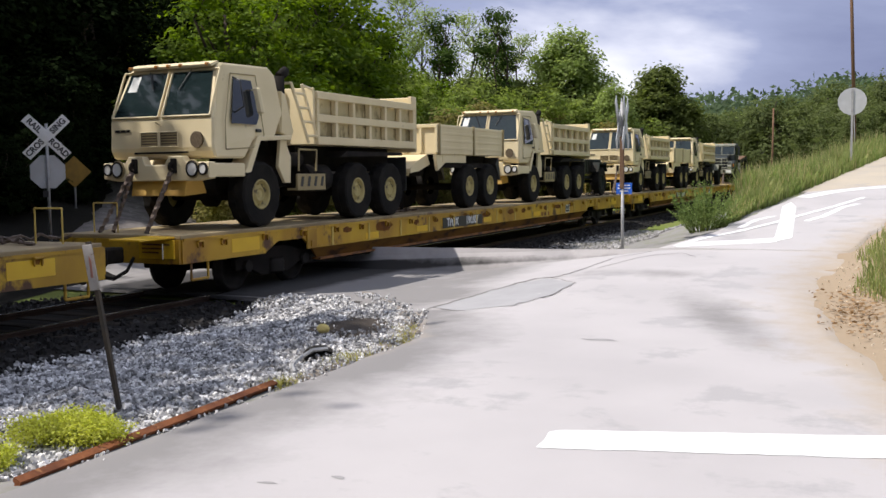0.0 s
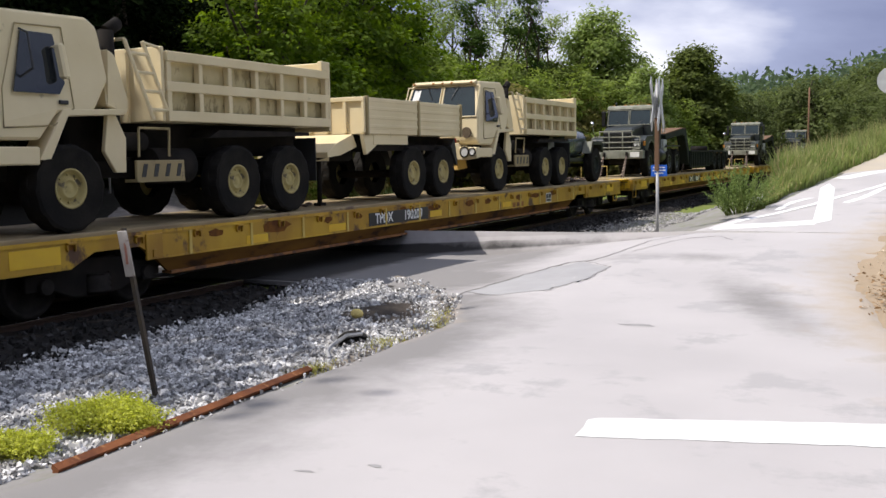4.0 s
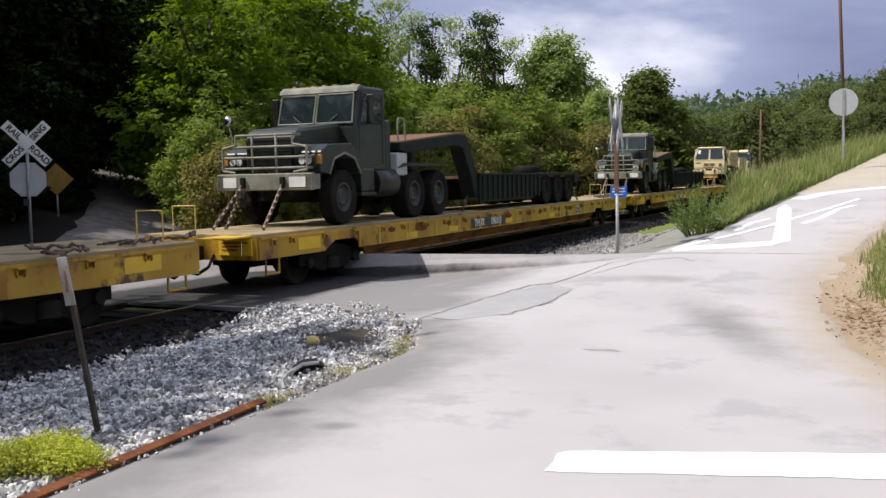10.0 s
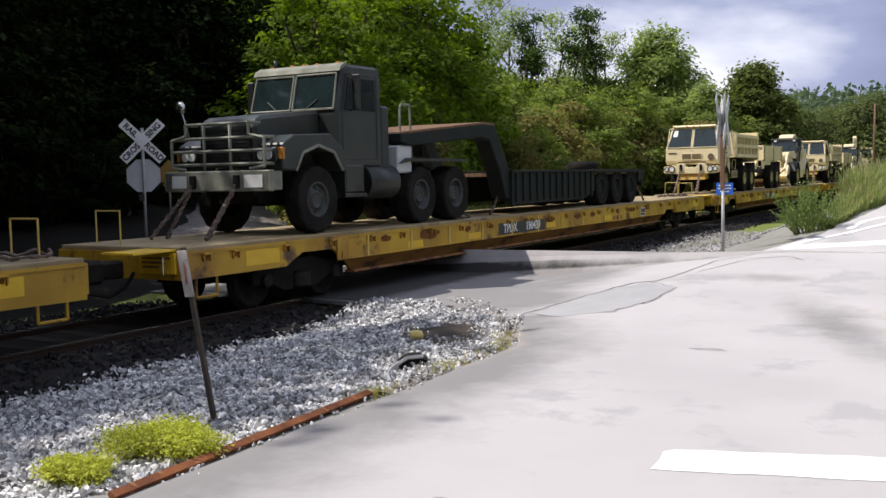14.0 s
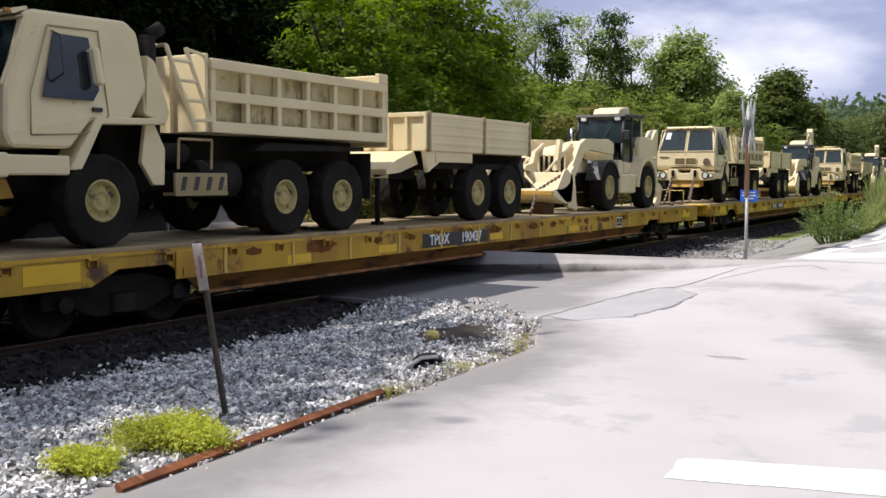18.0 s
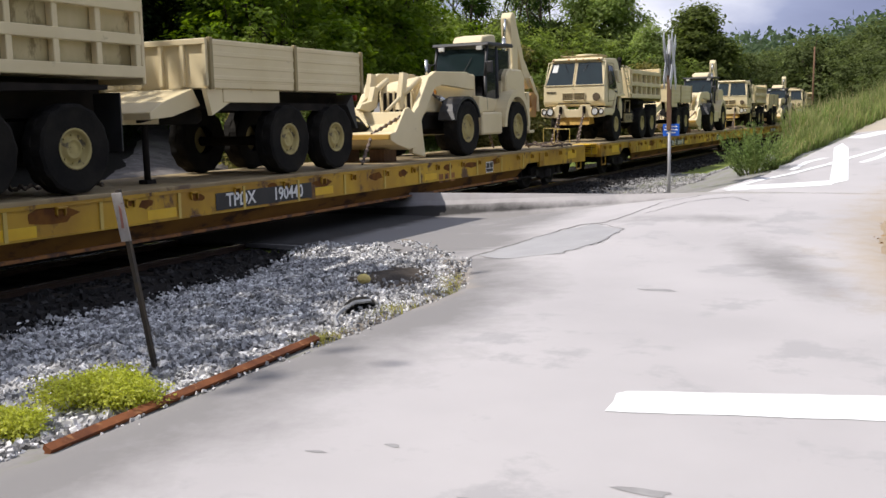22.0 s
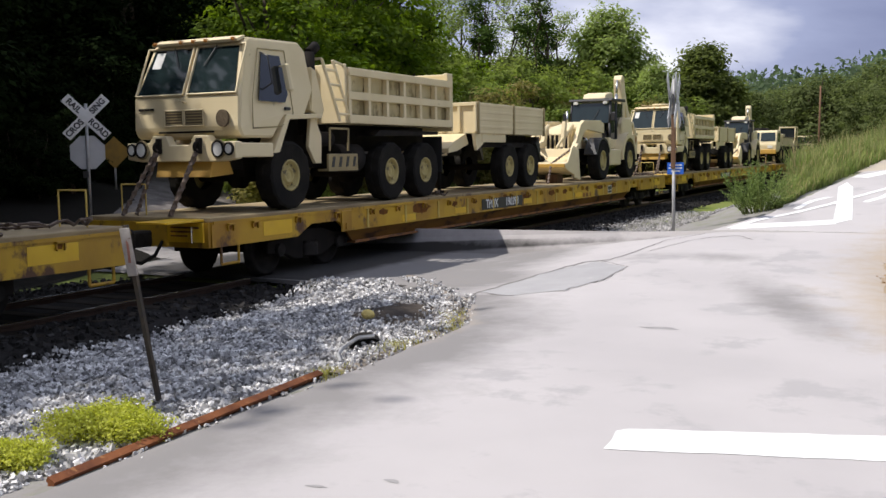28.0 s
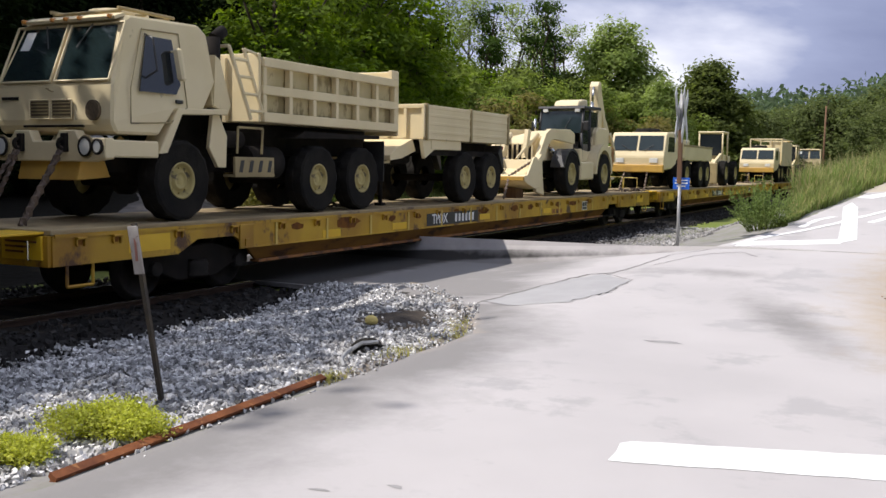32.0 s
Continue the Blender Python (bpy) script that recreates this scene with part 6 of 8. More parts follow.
def build_wide_cab_truck(box_body):
    """Heavy eight-wheel truck with a low wide cab ahead of the front axle."""
    v = thing("heavy_truck", "sand-coloured eight-wheel heavy truck with a low wide cab", "truck", "heavy trucks on the train")
    cab = [(0.0, 0.75), (-0.03, 1.25), (0.05, 1.45), (0.35, 2.12), (0.5, 2.2), (1.75, 2.24), (1.85, 2.1), (1.85, 1.0), (1.2, 0.8)]
    part("cab", Shape().prism(cab, -1.22, 1.22, bev=0.04), TAN, v, "low wide sand-coloured cab")
    for sx in (1, -1):
        g = Shape().hull([(sx * 0.05, 0.045, 1.50), (sx * 1.12, 0.045, 1.50), (sx * 1.08, 0.30, 2.06), (sx * 0.05, 0.30, 2.06), (sx * 0.05, 0.08, 1.49), (sx * 1.12, 0.08, 1.49), (sx * 1.08, 0.34, 2.05), (sx * 0.05, 0.34, 2.05)],
                         [(0, 1, 2, 3), (4, 7, 6, 5), (0, 4, 5, 1), (1, 5, 6, 2), (2, 6, 7, 3), (3, 7, 4, 0)])
        part("windscreen", g, GLASS, v)
        part("wiper", Shape().tube([(sx * 0.3, 0.03, 1.48), (sx * 0.7, 0.1, 1.7)], 0.012), BLACK, v)
        part("side_window", Shape().prism([(0.45, 1.45), (0.62, 2.02), (1.5, 2.02), (1.5, 1.45)], sx * 1.218, sx * 1.232), DARK_GLASS, v)
        part("headlight", Shape().box(sx * 0.75 - 0.18, -0.05, 1.02, sx * 0.75 + 0.18, -0.01, 1.2, 0.01), LENS, v)
        for y in (2.55, 4.0, 6.6, 8.0):
            wheel(v, sx * 1.0, y, 0.6, 0.6, 0.4, sx, 0.29, RIM)
        chain(v, (sx * 0.5, 0.0, 0.75), (sx * 0.55, -0.6, 0.02))
    part("bumper", Shape().box(-1.2, -0.1, 0.66, 1.2, 0.1, 0.95, 0.03), OCHRE, v, "ochre lower bumper")
    part("chassis", Shape().box(-0.5, 0.4, 0.7, 0.5, 8.9, 1.05), DARK, v)
    part("engine_housing", Shape().box(-1.1, 1.95, 1.1, 1.1, 3.2, 2.05, 0.05), TAN, v)
    part("roof_tyre", Shape().lathe([(0.24, -0.13), (0.5, -0.17), (0.6, -0.06), (0.6, 0.06), (0.5, 0.17), (0.24, 0.13)], (-0.3, 2.5, 2.24), 'z', 22), RUBBER, v)
    for y in (2.55, 4.0, 6.6, 8.0):
        part("axle", Shape().rod((-0.9, y, 0.6), (0.9, y, 0.6), 0.1), DARK, v)
    if box_body:
        fr = Shape().box(-1.2, 3.4, 1.1, 1.2, 8.8, 1.22, 0.01)
        part("bed", fr, TAN, v)
        part("box_side", Shape().box(0.2, 3.6, 1.22, 1.15, 8.6, 2.7, 0.02), TAN, v, "tall ribbed box")
        for x in (-1.15, -0.4, 0.35, 1.15):
            part("cage_post", Shape().rod((x, 3.5, 1.2), (x, 3.5, 2.85), 0.05, 6), TAN, v)
        part("cage_top", Shape().tube([(-1.15, 3.5, 2.85), (1.15, 3.5, 2.85), (1.15, 8.6, 2.85), (-1.15, 8.6, 2.85), (-1.15, 3.5, 2.85)], 0.05), TAN, v)
        part("box_far_side", Shape().box(-1.15, 5.2, 1.22, 0.1, 8.6, 2.5, 0.02), TAN, v)
    else:
        part("body", Shape().box(-1.18, 3.4, 1.15, 1.18, 8.9, 1.75, 0.04).box(0.5, 3.3, 1.2, 1.15, 4.4, 2.0, 0.04), TAN, v)
        part("body_rail", Shape().box(-1.2, 3.4, 1.72, 1.2, 8.9, 1.8, 0.01), TAN_DARK, v)
    return v


def build_forklift():
    v = thing("rough_terrain_loader", "sand-coloured wheeled loader with an open cage cab", "loader", "wheeled loaders on the train")
    part("body", Shape().prism([(0.9, 0.55), (0.9, 1.2), (2.2, 1.35), (2.3, 1.6), (4.4, 1.5), (4.5, 0.6)], -0.6, 0.6, bev=0.04), TAN, v)
    part("cab_roof", Shape().box(-0.72, 1.9, 2.62, 0.72, 3.3, 2.72, 0.03), TAN, v)
    for sx in (1, -1):
        for y in (1.95, 3.2):
            part("cab_post", Shape().rod((sx * 0.66, y, 1.3), (sx * 0.66, y, 2.64), 0.05, 8), TAN, v)
        part("arm", Shape().prism([(2.2, 1.5), (2.4, 1.75), (0.4, 1.2), (-0.2, 0.35), (0.0, 0.3), (0.6, 1.0)], sx * 0.5, sx * 0.64, bev=0.01), TAN, v)
        for y in (1.2, 3.7):
            wheel(v, sx * 0.9, y, 0.62, 0.62, 0.42, sx, 0.3, RIM)
    part("cab_glass", Shape().box(-0.62, 1.95, 1.5, 0.62, 1.97, 2.58), DARK_GLASS, v)
    part("seat", Shape().box(-0.3, 2.6, 1.5, 0.3, 3.0, 2.1, 0.05), BLACK, v)
    part("carriage", Shape().box(-0.9, -0.3, 0.1, 0.9, -0.15, 1.1, 0.02).box(-0.7, -1.2, 0.08, -0.5, -0.2, 0.16).box(0.5, -1.2, 0.08, 0.7, -0.2, 0.16), TAN_DARK, v)
    part("axle", Shape().rod((-0.8, 1.2, 0.6), (0.8, 1.2, 0.6), 0.1).rod((-0.8, 3.7, 0.6), (0.8, 3.7, 0.6), 0.1).box(-0.3, 1.0, 0.5, 0.3, 3.9, 0.7), DARK, v)
    return v


ride(build_wide_cab_truck(False), 10, 0.9)
LOADER = ride(build_forklift(), 10, 12.6)
ride(build_wide_cab_truck(True), 11, 0.9)
ride(copy_thing(LOADER, pose(0, 0, 0)), 11, 13.4)
ride(copy_thing(LOADER, pose(0, 0, 0)), 12, 14.5)


def chain_heap(k, s, x, seed):
    """Slack tie-down chain lying in loops on the deck."""
    rd = random.Random(seed)
    sh = Shape()
    a, px, py = rd.uniform(0, 6), 0.0, 0.0
    pts = []
    for i in range(34):
        a += rd.uniform(-0.9, 1.0)
        px, py = px * 0.93 + math.cos(a) * 0.09, py * 0.93 + math.sin(a) * 0.13
        pts.append((px, py, 0.025 + 0.0035 * i * rd.random()))
    for i, (p, q) in enumerate(zip(pts[:-1], pts[1:])):
        sh.rod(p, q, 0.026 if i % 2 else 0.017, 5)
    ob = single("tie_down_chain", sh, CHAIN, "slack rusty tie-down chain heaped on the deck", "chain", "chains on the decks")
    ride(ob, k, s, DECK_Z, x)


for k in range(-1, 13):
    for j, s in enumerate((25.7, 24.9, 24.0, 7.9)):
        chain_heap(k, s + 0.2 * math.sin(k * 3 + j), 0.55 + 0.3 * math.sin(k * 5.0 + j * 2), 10 * k + j)


def roof_rack(k, s):
    """A low pipe rack lashed to a dump truck's cab roof."""
    v = thing("roof_rack", "low sand-coloured pipe rack lying on a truck's cab roof", "rack")
    for y in (0.75, 1.2, 1.65):
        part("cross_bar", Shape().rod((-0.7, y, 2.79), (0.7, y, 2.79), 0.022), TAN_DARK, v)
    for x in (-0.7, 0.7):
        part("side_bar", Shape().rod((x, 0.7, 2.82), (x, 1.75, 2.82), 0.025), TAN_DARK, v)
    part("hatch_ring", Shape().lathe([(0.34, 2.74), (0.42, 2.74), (0.42, 2.86), (0.34, 2.86)], (0.1, 1.25, 0), 'z', 22), TAN, v)
    ride(v, k, s)


roof_rack(7, 0.8)
roof_rack(9, 0.95)


# ---- railway ----
BALLAST = mat("ballast_bed", (0.075, 0.07, 0.064), (0.05, 0.046, 0.042), scale=9, rough=0.95, spots=(0.14, 0.135, 0.13), spot_at=0.6, spot_scale=22, bump=1.0, bscale=16)
STONE = mat("crushed_stone", (0.62, 0.61, 0.60), (0.28, 0.277, 0.28), scale=5, rough=0.85, island=0.75, bump=0.2)
# oily stone, its colour also taken down for the shade below the train
OILY_SHADED = mat("oily_ballast", (0.022, 0.02, 0.019), (0.015, 0.014, 0.0135), scale=7, rough=0.9, spots=(0.045, 0.042, 0.04), spot_at=0.6, spot_scale=20, bump=1.0, bscale=16)
OILY_SHADED_STONE = mat("oily_stone", (0.038, 0.036, 0.035), (0.024, 0.023, 0.022), scale=5, rough=0.85, island=0.5)
TIE = mat("creosoted_wood", (0.03, 0.025, 0.02), (0.05, 0.042, 0.035), scale=3, rough=0.9, stretch=(0.6, 5, 5), bump=0.4, rand=0.25)
RAIL = mat("worn_rail", (0.07, 0.045, 0.033), (0.05, 0.033, 0.025), scale=6, rough=0.6, metal=0.4)
RAIL_TOP = mat("polished_rail_head", (0.55, 0.54, 0.52), rough=0.25, metal=0.9)


def in_crossing(y):
    return 12.6 < y < 20.7


def build_track():
    xs = [TRACK_X - 2.6 + 0.26 * i for i in range(21)]
    ys = [-60 + 2.0 * i for i in range(31)] + [2.4 + 0.5 * i for i in range(120)] + [63 + 6 * i for i in range(60)]
    bed = sheet("track_bed", xs, ys, lambda x, y: -0.10 - 0.07 * max(0, (abs(x - TRACK_X) - 1.5)) + 0.02 * noise.noise((x * 4, y * 4, 0)) - (0.15 if in_crossing(y) else 0), OILY_SHADED, "dark oily crushed-stone track bed, the train's shade put into it")
    for sx in (-0.7175, 0.7175):
        prof = [(-0.07, -0.17), (-0.07, -0.155), (-0.012, -0.13), (-0.01, -0.04), (-0.036, -0.03), (-0.036, -0.004), (0.036, -0.004), (0.036, -0.03), (0.01, -0.04), (0.012, -0.13), (0.07, -0.155), (0.07, -0.17)]
        part("rail", Shape().prism([(TRACK_X + sx + a, b) for a, b in prof], -60, 420, 'y'), RAIL, bed, "rusty steel rail")
        part("rail_head", Shape().box(TRACK_X + sx - 0.033, -60, -0.004, TRACK_X + sx + 0.033, 420, 0.0), RAIL_TOP, bed, "polished rail head")
    me = Shape().box(-1.3, -0.115, -0.25, 1.3, 0.115, -0.085, 0.012).mesh("tie", TIE)
    y = -6.0
    while y < 95:
        if not in_crossing(y):
            t = new("tie", me)
            t.parent = bed
            t.matrix_basis = pose(TRACK_X + random.uniform(-0.05, 0.05), y, 0, 0, 0, random.uniform(-1.5, 1.5))
        y += 0.55


def stones(name, spots, label, material=None, lo=0.016, hi=0.042):
    """Loose stones as one mesh of small uneven lumps."""
    base = [(-1, -0.7, -0.6), (1, -0.8, -0.5), (0.9, 0.8, -0.6), (-0.8, 0.9, -0.5), (-0.6, -0.6, 0.6), (0.7, -0.5, 0.5), (0.5, 0.7, 0.7), (-0.7, 0.5, 0.5)]
    quads = [(0, 3, 2, 1), (4, 5, 6, 7), (0, 1, 5, 4), (1, 2, 6, 5), (2, 3, 7, 6), (3, 0, 4, 7)]
    vs, fs = [], []
    for x, y, z in spots:
        s = random.uniform(lo, hi)
        m = Euler((random.uniform(0, 6.3), random.uniform(0, 6.3), random.uniform(0, 6.3))).to_matrix()
        k = len(vs)
        sx, sy, sz = s * random.uniform(0.8, 1.4), s * random.uniform(0.7, 1.1), s * random.uniform(0.5, 0.9)
        for p in base:
            q = m @ Vector((p[0] * sx * random.uniform(0.75, 1.1), p[1] * sy * random.uniform(0.75, 1.1), p[2] * sz * random.uniform(0.75, 1.1)))
            vs.append((x + q.x, y + q.y, z + q.z))
        fs.extend([tuple(k + i for i in f) for f in quads])
    me = bpy.data.meshes.new(name)
    me.from_pydata(vs, [], fs)
    me.materials.append(material or STONE)
    return tagged(new(name, me), label, kind="stuff")


def gravel_z(x, y):
    """The stone slope between the road's edge and the track."""
    t = min(1.0, max(0.0, (-4.45 - x) / 3.4))
    heap = 0.13 * math.exp(-((x + 6.1) ** 2 / 0.8 + (y - 10.4) ** 2 / 1.5))
    edge = 0.16 * min(1.0, max(0.0, (y - 11.0) / 1.3)) * min(1.0, max(0.0, (-6.0 - x) / 1.2))
    return 0.085 - 0.24 * t + heap + edge + 0.035 * noise.noise((x * 0.9, y * 0.9, 4)) + 0.015 * noise.noise((x * 3, y * 3, 4))


def gravel_edge(y):
    """How far the stones reach towards the road."""
    return steps(y, [(-20, -4.5), (9.0, -4.5), (11.2, -5.4), (12.0, -6.6), (12.75, -7.4), (12.8, -9.0)])


def build_gravel():
    xs = [-9.2 + 0.2 * i for i in range(25)]
    ys = [-8 + 0.2 * i for i in range(103)]
    sheet("gravel_bed", xs, ys, lambda x, y: gravel_z(x, y) - 0.01, BALLAST, "bed of grey crushed stone beside the track", keep=lambda x, y: -8.2 < x < gravel_edge(y) + 0.1)
    spots = []
    while len(spots) < 62000:
        x, y = random.uniform(-8.5, -4.42), random.uniform(-1.5, 12.75)
        if random.random() < (-7.6 - x) / 0.9:
            continue
        if x > gravel_edge(y) + 0.12 * noise.noise((x * 2, y * 2, 9)):
            continue
        if math.hypot(x + 5.5, y - 9.8) < 0.55 and random.random() < 0.75:
            continue
        if y > 8.4 and x > gravel_edge(y) - 0.75 and random.random() < 0.55:
            continue
        spots.append((x, y, gravel_z(x, y) + random.uniform(-0.008, 0.03)))
    stones("gravel", spots, "loose grey and white crushed stones", lo=0.012, hi=0.033)
    spots = []
    while len(spots) < 14000:
        y = -3 + 63 * random.random() ** 1.6
        x = TRACK_X + random.choice((-1, 1)) * random.uniform(0.85, 2.7)
        if in_crossing(y):
            continue
        spots.append((x, y, -0.09 - 0.07 * max(0, (abs(x - TRACK_X) - 1.5))))
    stones("track_ballast", spots, "dark stones along the rails", OILY_SHADED_STONE, lo=0.022, hi=0.055)
    spots = []
    while len(spots) < 9000:
        y = random.uniform(18.2, 34)
        lo, hi = -9.0, min(road_left(y) - 0.4, lerp(-4.6, -4.3, (y - 18) / 6))
        x = random.uniform(lo, hi)
        if y < 20.8 and x < lerp(-4.3, -6.7, (y - 17.4) / 3.2):
            continue
        spots.append((x, y, height(x, y) + 0.02))
    stones("verge_gravel", spots, "grey gravel on the bank beside the crossing", mat("bank_gravel", (0.36, 0.35, 0.34), (0.28, 0.27, 0.265), scale=4, rough=0.9, island=0.4), lo=0.012, hi=0.036)
    spots = [(steps(y, [(4, -4.42), (8.5, -4.42), (9.2, -4.5), (11.4, -5.5)]) + random.uniform(-0.15, 0.25), y, 0.11) for y in [random.uniform(4, 11.3) for i in range(420)]]
    stones("road_edge_chips", spots, "small stone chips scattered on the road's edge", lo=0.010, hi=0.024)
    spots = []
    for i in range(420):
        y = random.uniform(5.5, 21)
        x = road_right(y) + 0.4 - abs(random.gauss(0, 0.22))
        spots.append((x, y, height(x, y) + 0.035))
    stones("verge_chips", spots, "small pale stones washed onto the road's edge", mat("pale_chips", (0.56, 0.48, 0.38), (0.48, 0.40, 0.30), scale=5, rough=0.9, island=0.3), lo=0.005, hi=0.014)


build_track()
build_gravel()
SOIL = mat("dark_damp_soil", (0.05, 0.042, 0.036), (0.085, 0.072, 0.06), scale=4, rough=0.95, spots=(0.24, 0.22, 0.2), spot_at=0.66, spot_scale=14, bump=0.8, bscale=30)


def build_soil_heap():
    n, vs, fs = 22, [], []
    for j in range(n):
        for i in range(n):
            u, v = i / (n - 1) * 2 - 1, j / (n - 1) * 2 - 1
            r = min(1.0, math.hypot(u, v) * (1 + 0.25 * noise.noise((u * 2, v * 2, 6))))
            x, y = -5.52 + u * 0.5 + v * 0.1, 9.9 + v * 0.75
            vs.append((x, y, gravel_z(x, y) - 0.03 + 0.085 * (1 - r * r) + 0.012 * noise.noise((x * 7, y * 7, 0))))
    for j in range(n - 1):
        for i in range(n - 1):
            fs.append((j * n + i, j * n + i + 1, (j + 1) * n + i + 1, (j + 1) * n + i))
    me = bpy.data.meshes.new("soil_heap")
    me.from_pydata(vs, [], fs)
    me.polygons.foreach_set("use_smooth", [True] * len(me.polygons))
    me.materials.append(SOIL)
    tagged(new("soil_heap", me), "low heap of dark soil showing through the gravel", kind="structure")


build_soil_heap()
EDGE_DIRT = mat("pale_edge_dirt", (0.30, 0.26, 0.215), (0.17, 0.145, 0.115), scale=5, rough=0.95, spots=(0.075, 0.062, 0.05), spot_at=0.52, spot_scale=6, bump=0.7, bscale=35)


def build_dirt_edge():
    """Pale dirt washed along the broken edge of the road beside the stones."""
    line = [(6.7, -4.42), (7.2, -4.42), (8.6, -4.50), (9.4, -4.68), (10.4, -5.15), (11.2, -5.62), (12.2, -6.65)]
    vs, fs, n, m = [], [], 90, 7
    for j in range(n):
        y = 6.7 + 5.5 * j / (n - 1)
        xc = steps(y, line)
        wide = 0.11 + 0.09 * noise.noise((y * 1.9, 3, 1)) + 0.10 * math.exp(-((y - 9.7) / 0.8) ** 2)
        for i in range(m):
            u = i / (m - 1) * 2 - 1
            x = xc + 0.02 + u * wide * (1 + 0.35 * noise.noise((y * 4, u, 5)))
            vs.append((x, y, max(road_z(y), gravel_z(x, y)) + 0.035 * (1 - u * u) - 0.012 + 0.012 * noise.noise((x * 9, y * 9, 2))))
    for j in range(n - 1):
        for i in range(m - 1):
            k = j * m + i
            fs.append((k, k + 1, k + m + 1, k + m))
    me = bpy.data.meshes.new("dirt_edge")
    me.from_pydata(vs, [], fs)
    me.polygons.foreach_set("use_smooth", [True] * len(me.polygons))
    me.materials.append(EDGE_DIRT)
    spots = []
    for i in range(1500):
        y = random.uniform(6.8, 12.0)
        x = steps(y, line) - 0.06 + random.gauss(0, 0.12)
        spots.append((x, y, max(road_z(y), gravel_z(x, y)) + 0.02))
    stones("edge_stones", spots, "small stones strewn over the dirt at the road's edge", lo=0.008, hi=0.024)
    tagged(new("dirt_edge", me), "pale dirt along the road's broken edge beside the gravel", kind="structure")


build_dirt_edge()
stone = Shape()
b = bmesh.new()
bmesh.ops.create_icosphere(b, subdivisions=2, radius=0.08)
for v in b.verts:
    v.co *= 1 + 0.25 * noise.noise(v.co * 9)
    v.co.z *= 0.75
stone.join(b)
single("yellow_rock", stone, mat("yellow_stone", (0.74, 0.60, 0.20), (0.62, 0.48, 0.16), scale=8, rough=0.8), "round yellowish rock on the gravel", "rock", at=pose(-5.68, 9.4, 0.12))


# ---- small things by the road ----
def build_drain():
    d = thing("drain_pipe", "black plastic drain pipe end with a pale torn strip", "pipe")
    d.matrix_basis = pose(-4.80, 7.95, -0.035, 0, 9, 35)
    s = Shape()
    b = bmesh.new()
    n = 16
    o, i2, p, q = [], [], [], []
    for i in range(n + 1):
        a = math.pi * i / n
        o.append(b.verts.new((math.cos(a) * 0.22, 0.0, math.sin(a) * 0.2)))
        i2.append(b.verts.new((math.cos(a) * 0.19, 0.0, math.sin(a) * 0.17)))
        p.append(b.verts.new((math.cos(a) * 0.2, 0.5, math.sin(a) * 0.17)))
        q.append(b.verts.new((math.cos(a) * 0.17, 0.5, math.sin(a) * 0.14)))
    for i in range(n):
        b.faces.new([o[i], o[i + 1], i2[i + 1], i2[i]])
        b.faces.new([o[i], p[i], p[i + 1], o[i + 1]])
        b.faces.new([i2[i], i2[i + 1], q[i + 1], q[i]])
    s.join(b)
    part("pipe_end", s, RUBBER, d)
    part("torn_strip", Shape().tube([(0.02, -0.03, 0.23), (-0.13, -0.05, 0.20), (-0.23, -0.10, 0.13), (-0.29, -0.30, 0.12), (-0.34, -0.62, 0.125), (-0.33, -0.95, 0.125)], 0.02, 5), GALV, d, "pale torn plastic strip")
    return d


def build_marker_post():
    v = thing("marker_post", "leaning dark steel post with a worn narrow white plate", "post")
    v.matrix_basis = pose(-5.18, 5.54, -0.05, 5.5, -5.5, 0)
    part("post", Shape().prism([(-0.019, -0.014), (-0.019, 0.014), (-0.010, 0.014), (-0.010, 0.0), (0.010, 0.0), (0.010, 0.014), (0.019, 0.014), (0.019, -0.014)], 0.0, 1.48, 'z'), mat("dark_post", (0.06, 0.055, 0.05), (0.10, 0.08, 0.06), scale=8, rough=0.8), v)
    part("plate", Shape().box(-0.05, -0.026, 1.10, 0.05, -0.016, 1.46, 0.004), mat("stained_white_plate", (0.5, 0.47, 0.45), (0.36, 0.31, 0.29), scale=9, rough=0.8, spots=(0.15, 0.10, 0.08), spot_at=0.62, spot_scale=18), v, "white plate, stained and chipped")
    part("plate_mark", Shape().prism([(-0.012, 1.2), (0.012, 1.2), (0.02, 1.34), (0.004, 1.37)], -0.030, -0.026, 'y'), mat("faded_red", (0.45, 0.2, 0.15), rough=0.7), v)
    return v


def build_old_rail():
    s = Shape()
    prof = [(-0.05, 0.0), (-0.05, 0.012), (-0.01, 0.03), (-0.01, 0.075), (-0.03, 0.085), (-0.03, 0.11), (0.03, 0.11), (0.03, 0.085), (0.01, 0.075), (0.01, 0.03), (0.05, 0.012), (0.05, 0.0)]
    s.prism(prof, 0, 2.85, 'y')
    single("scrap_rail", s, RUST, "rusty length of old rail lying along the road's edge", "rail", at=pose(-4.38, 3.75, 0.035, 0.3, 25, 2.4))


build_drain()
build_marker_post()
build_old_rail()


def octagon(r):
    return [(math.cos(radians(22.5 + 45 * i)) * r, math.sin(radians(22.5 + 45 * i)) * r) for i in range(8)]


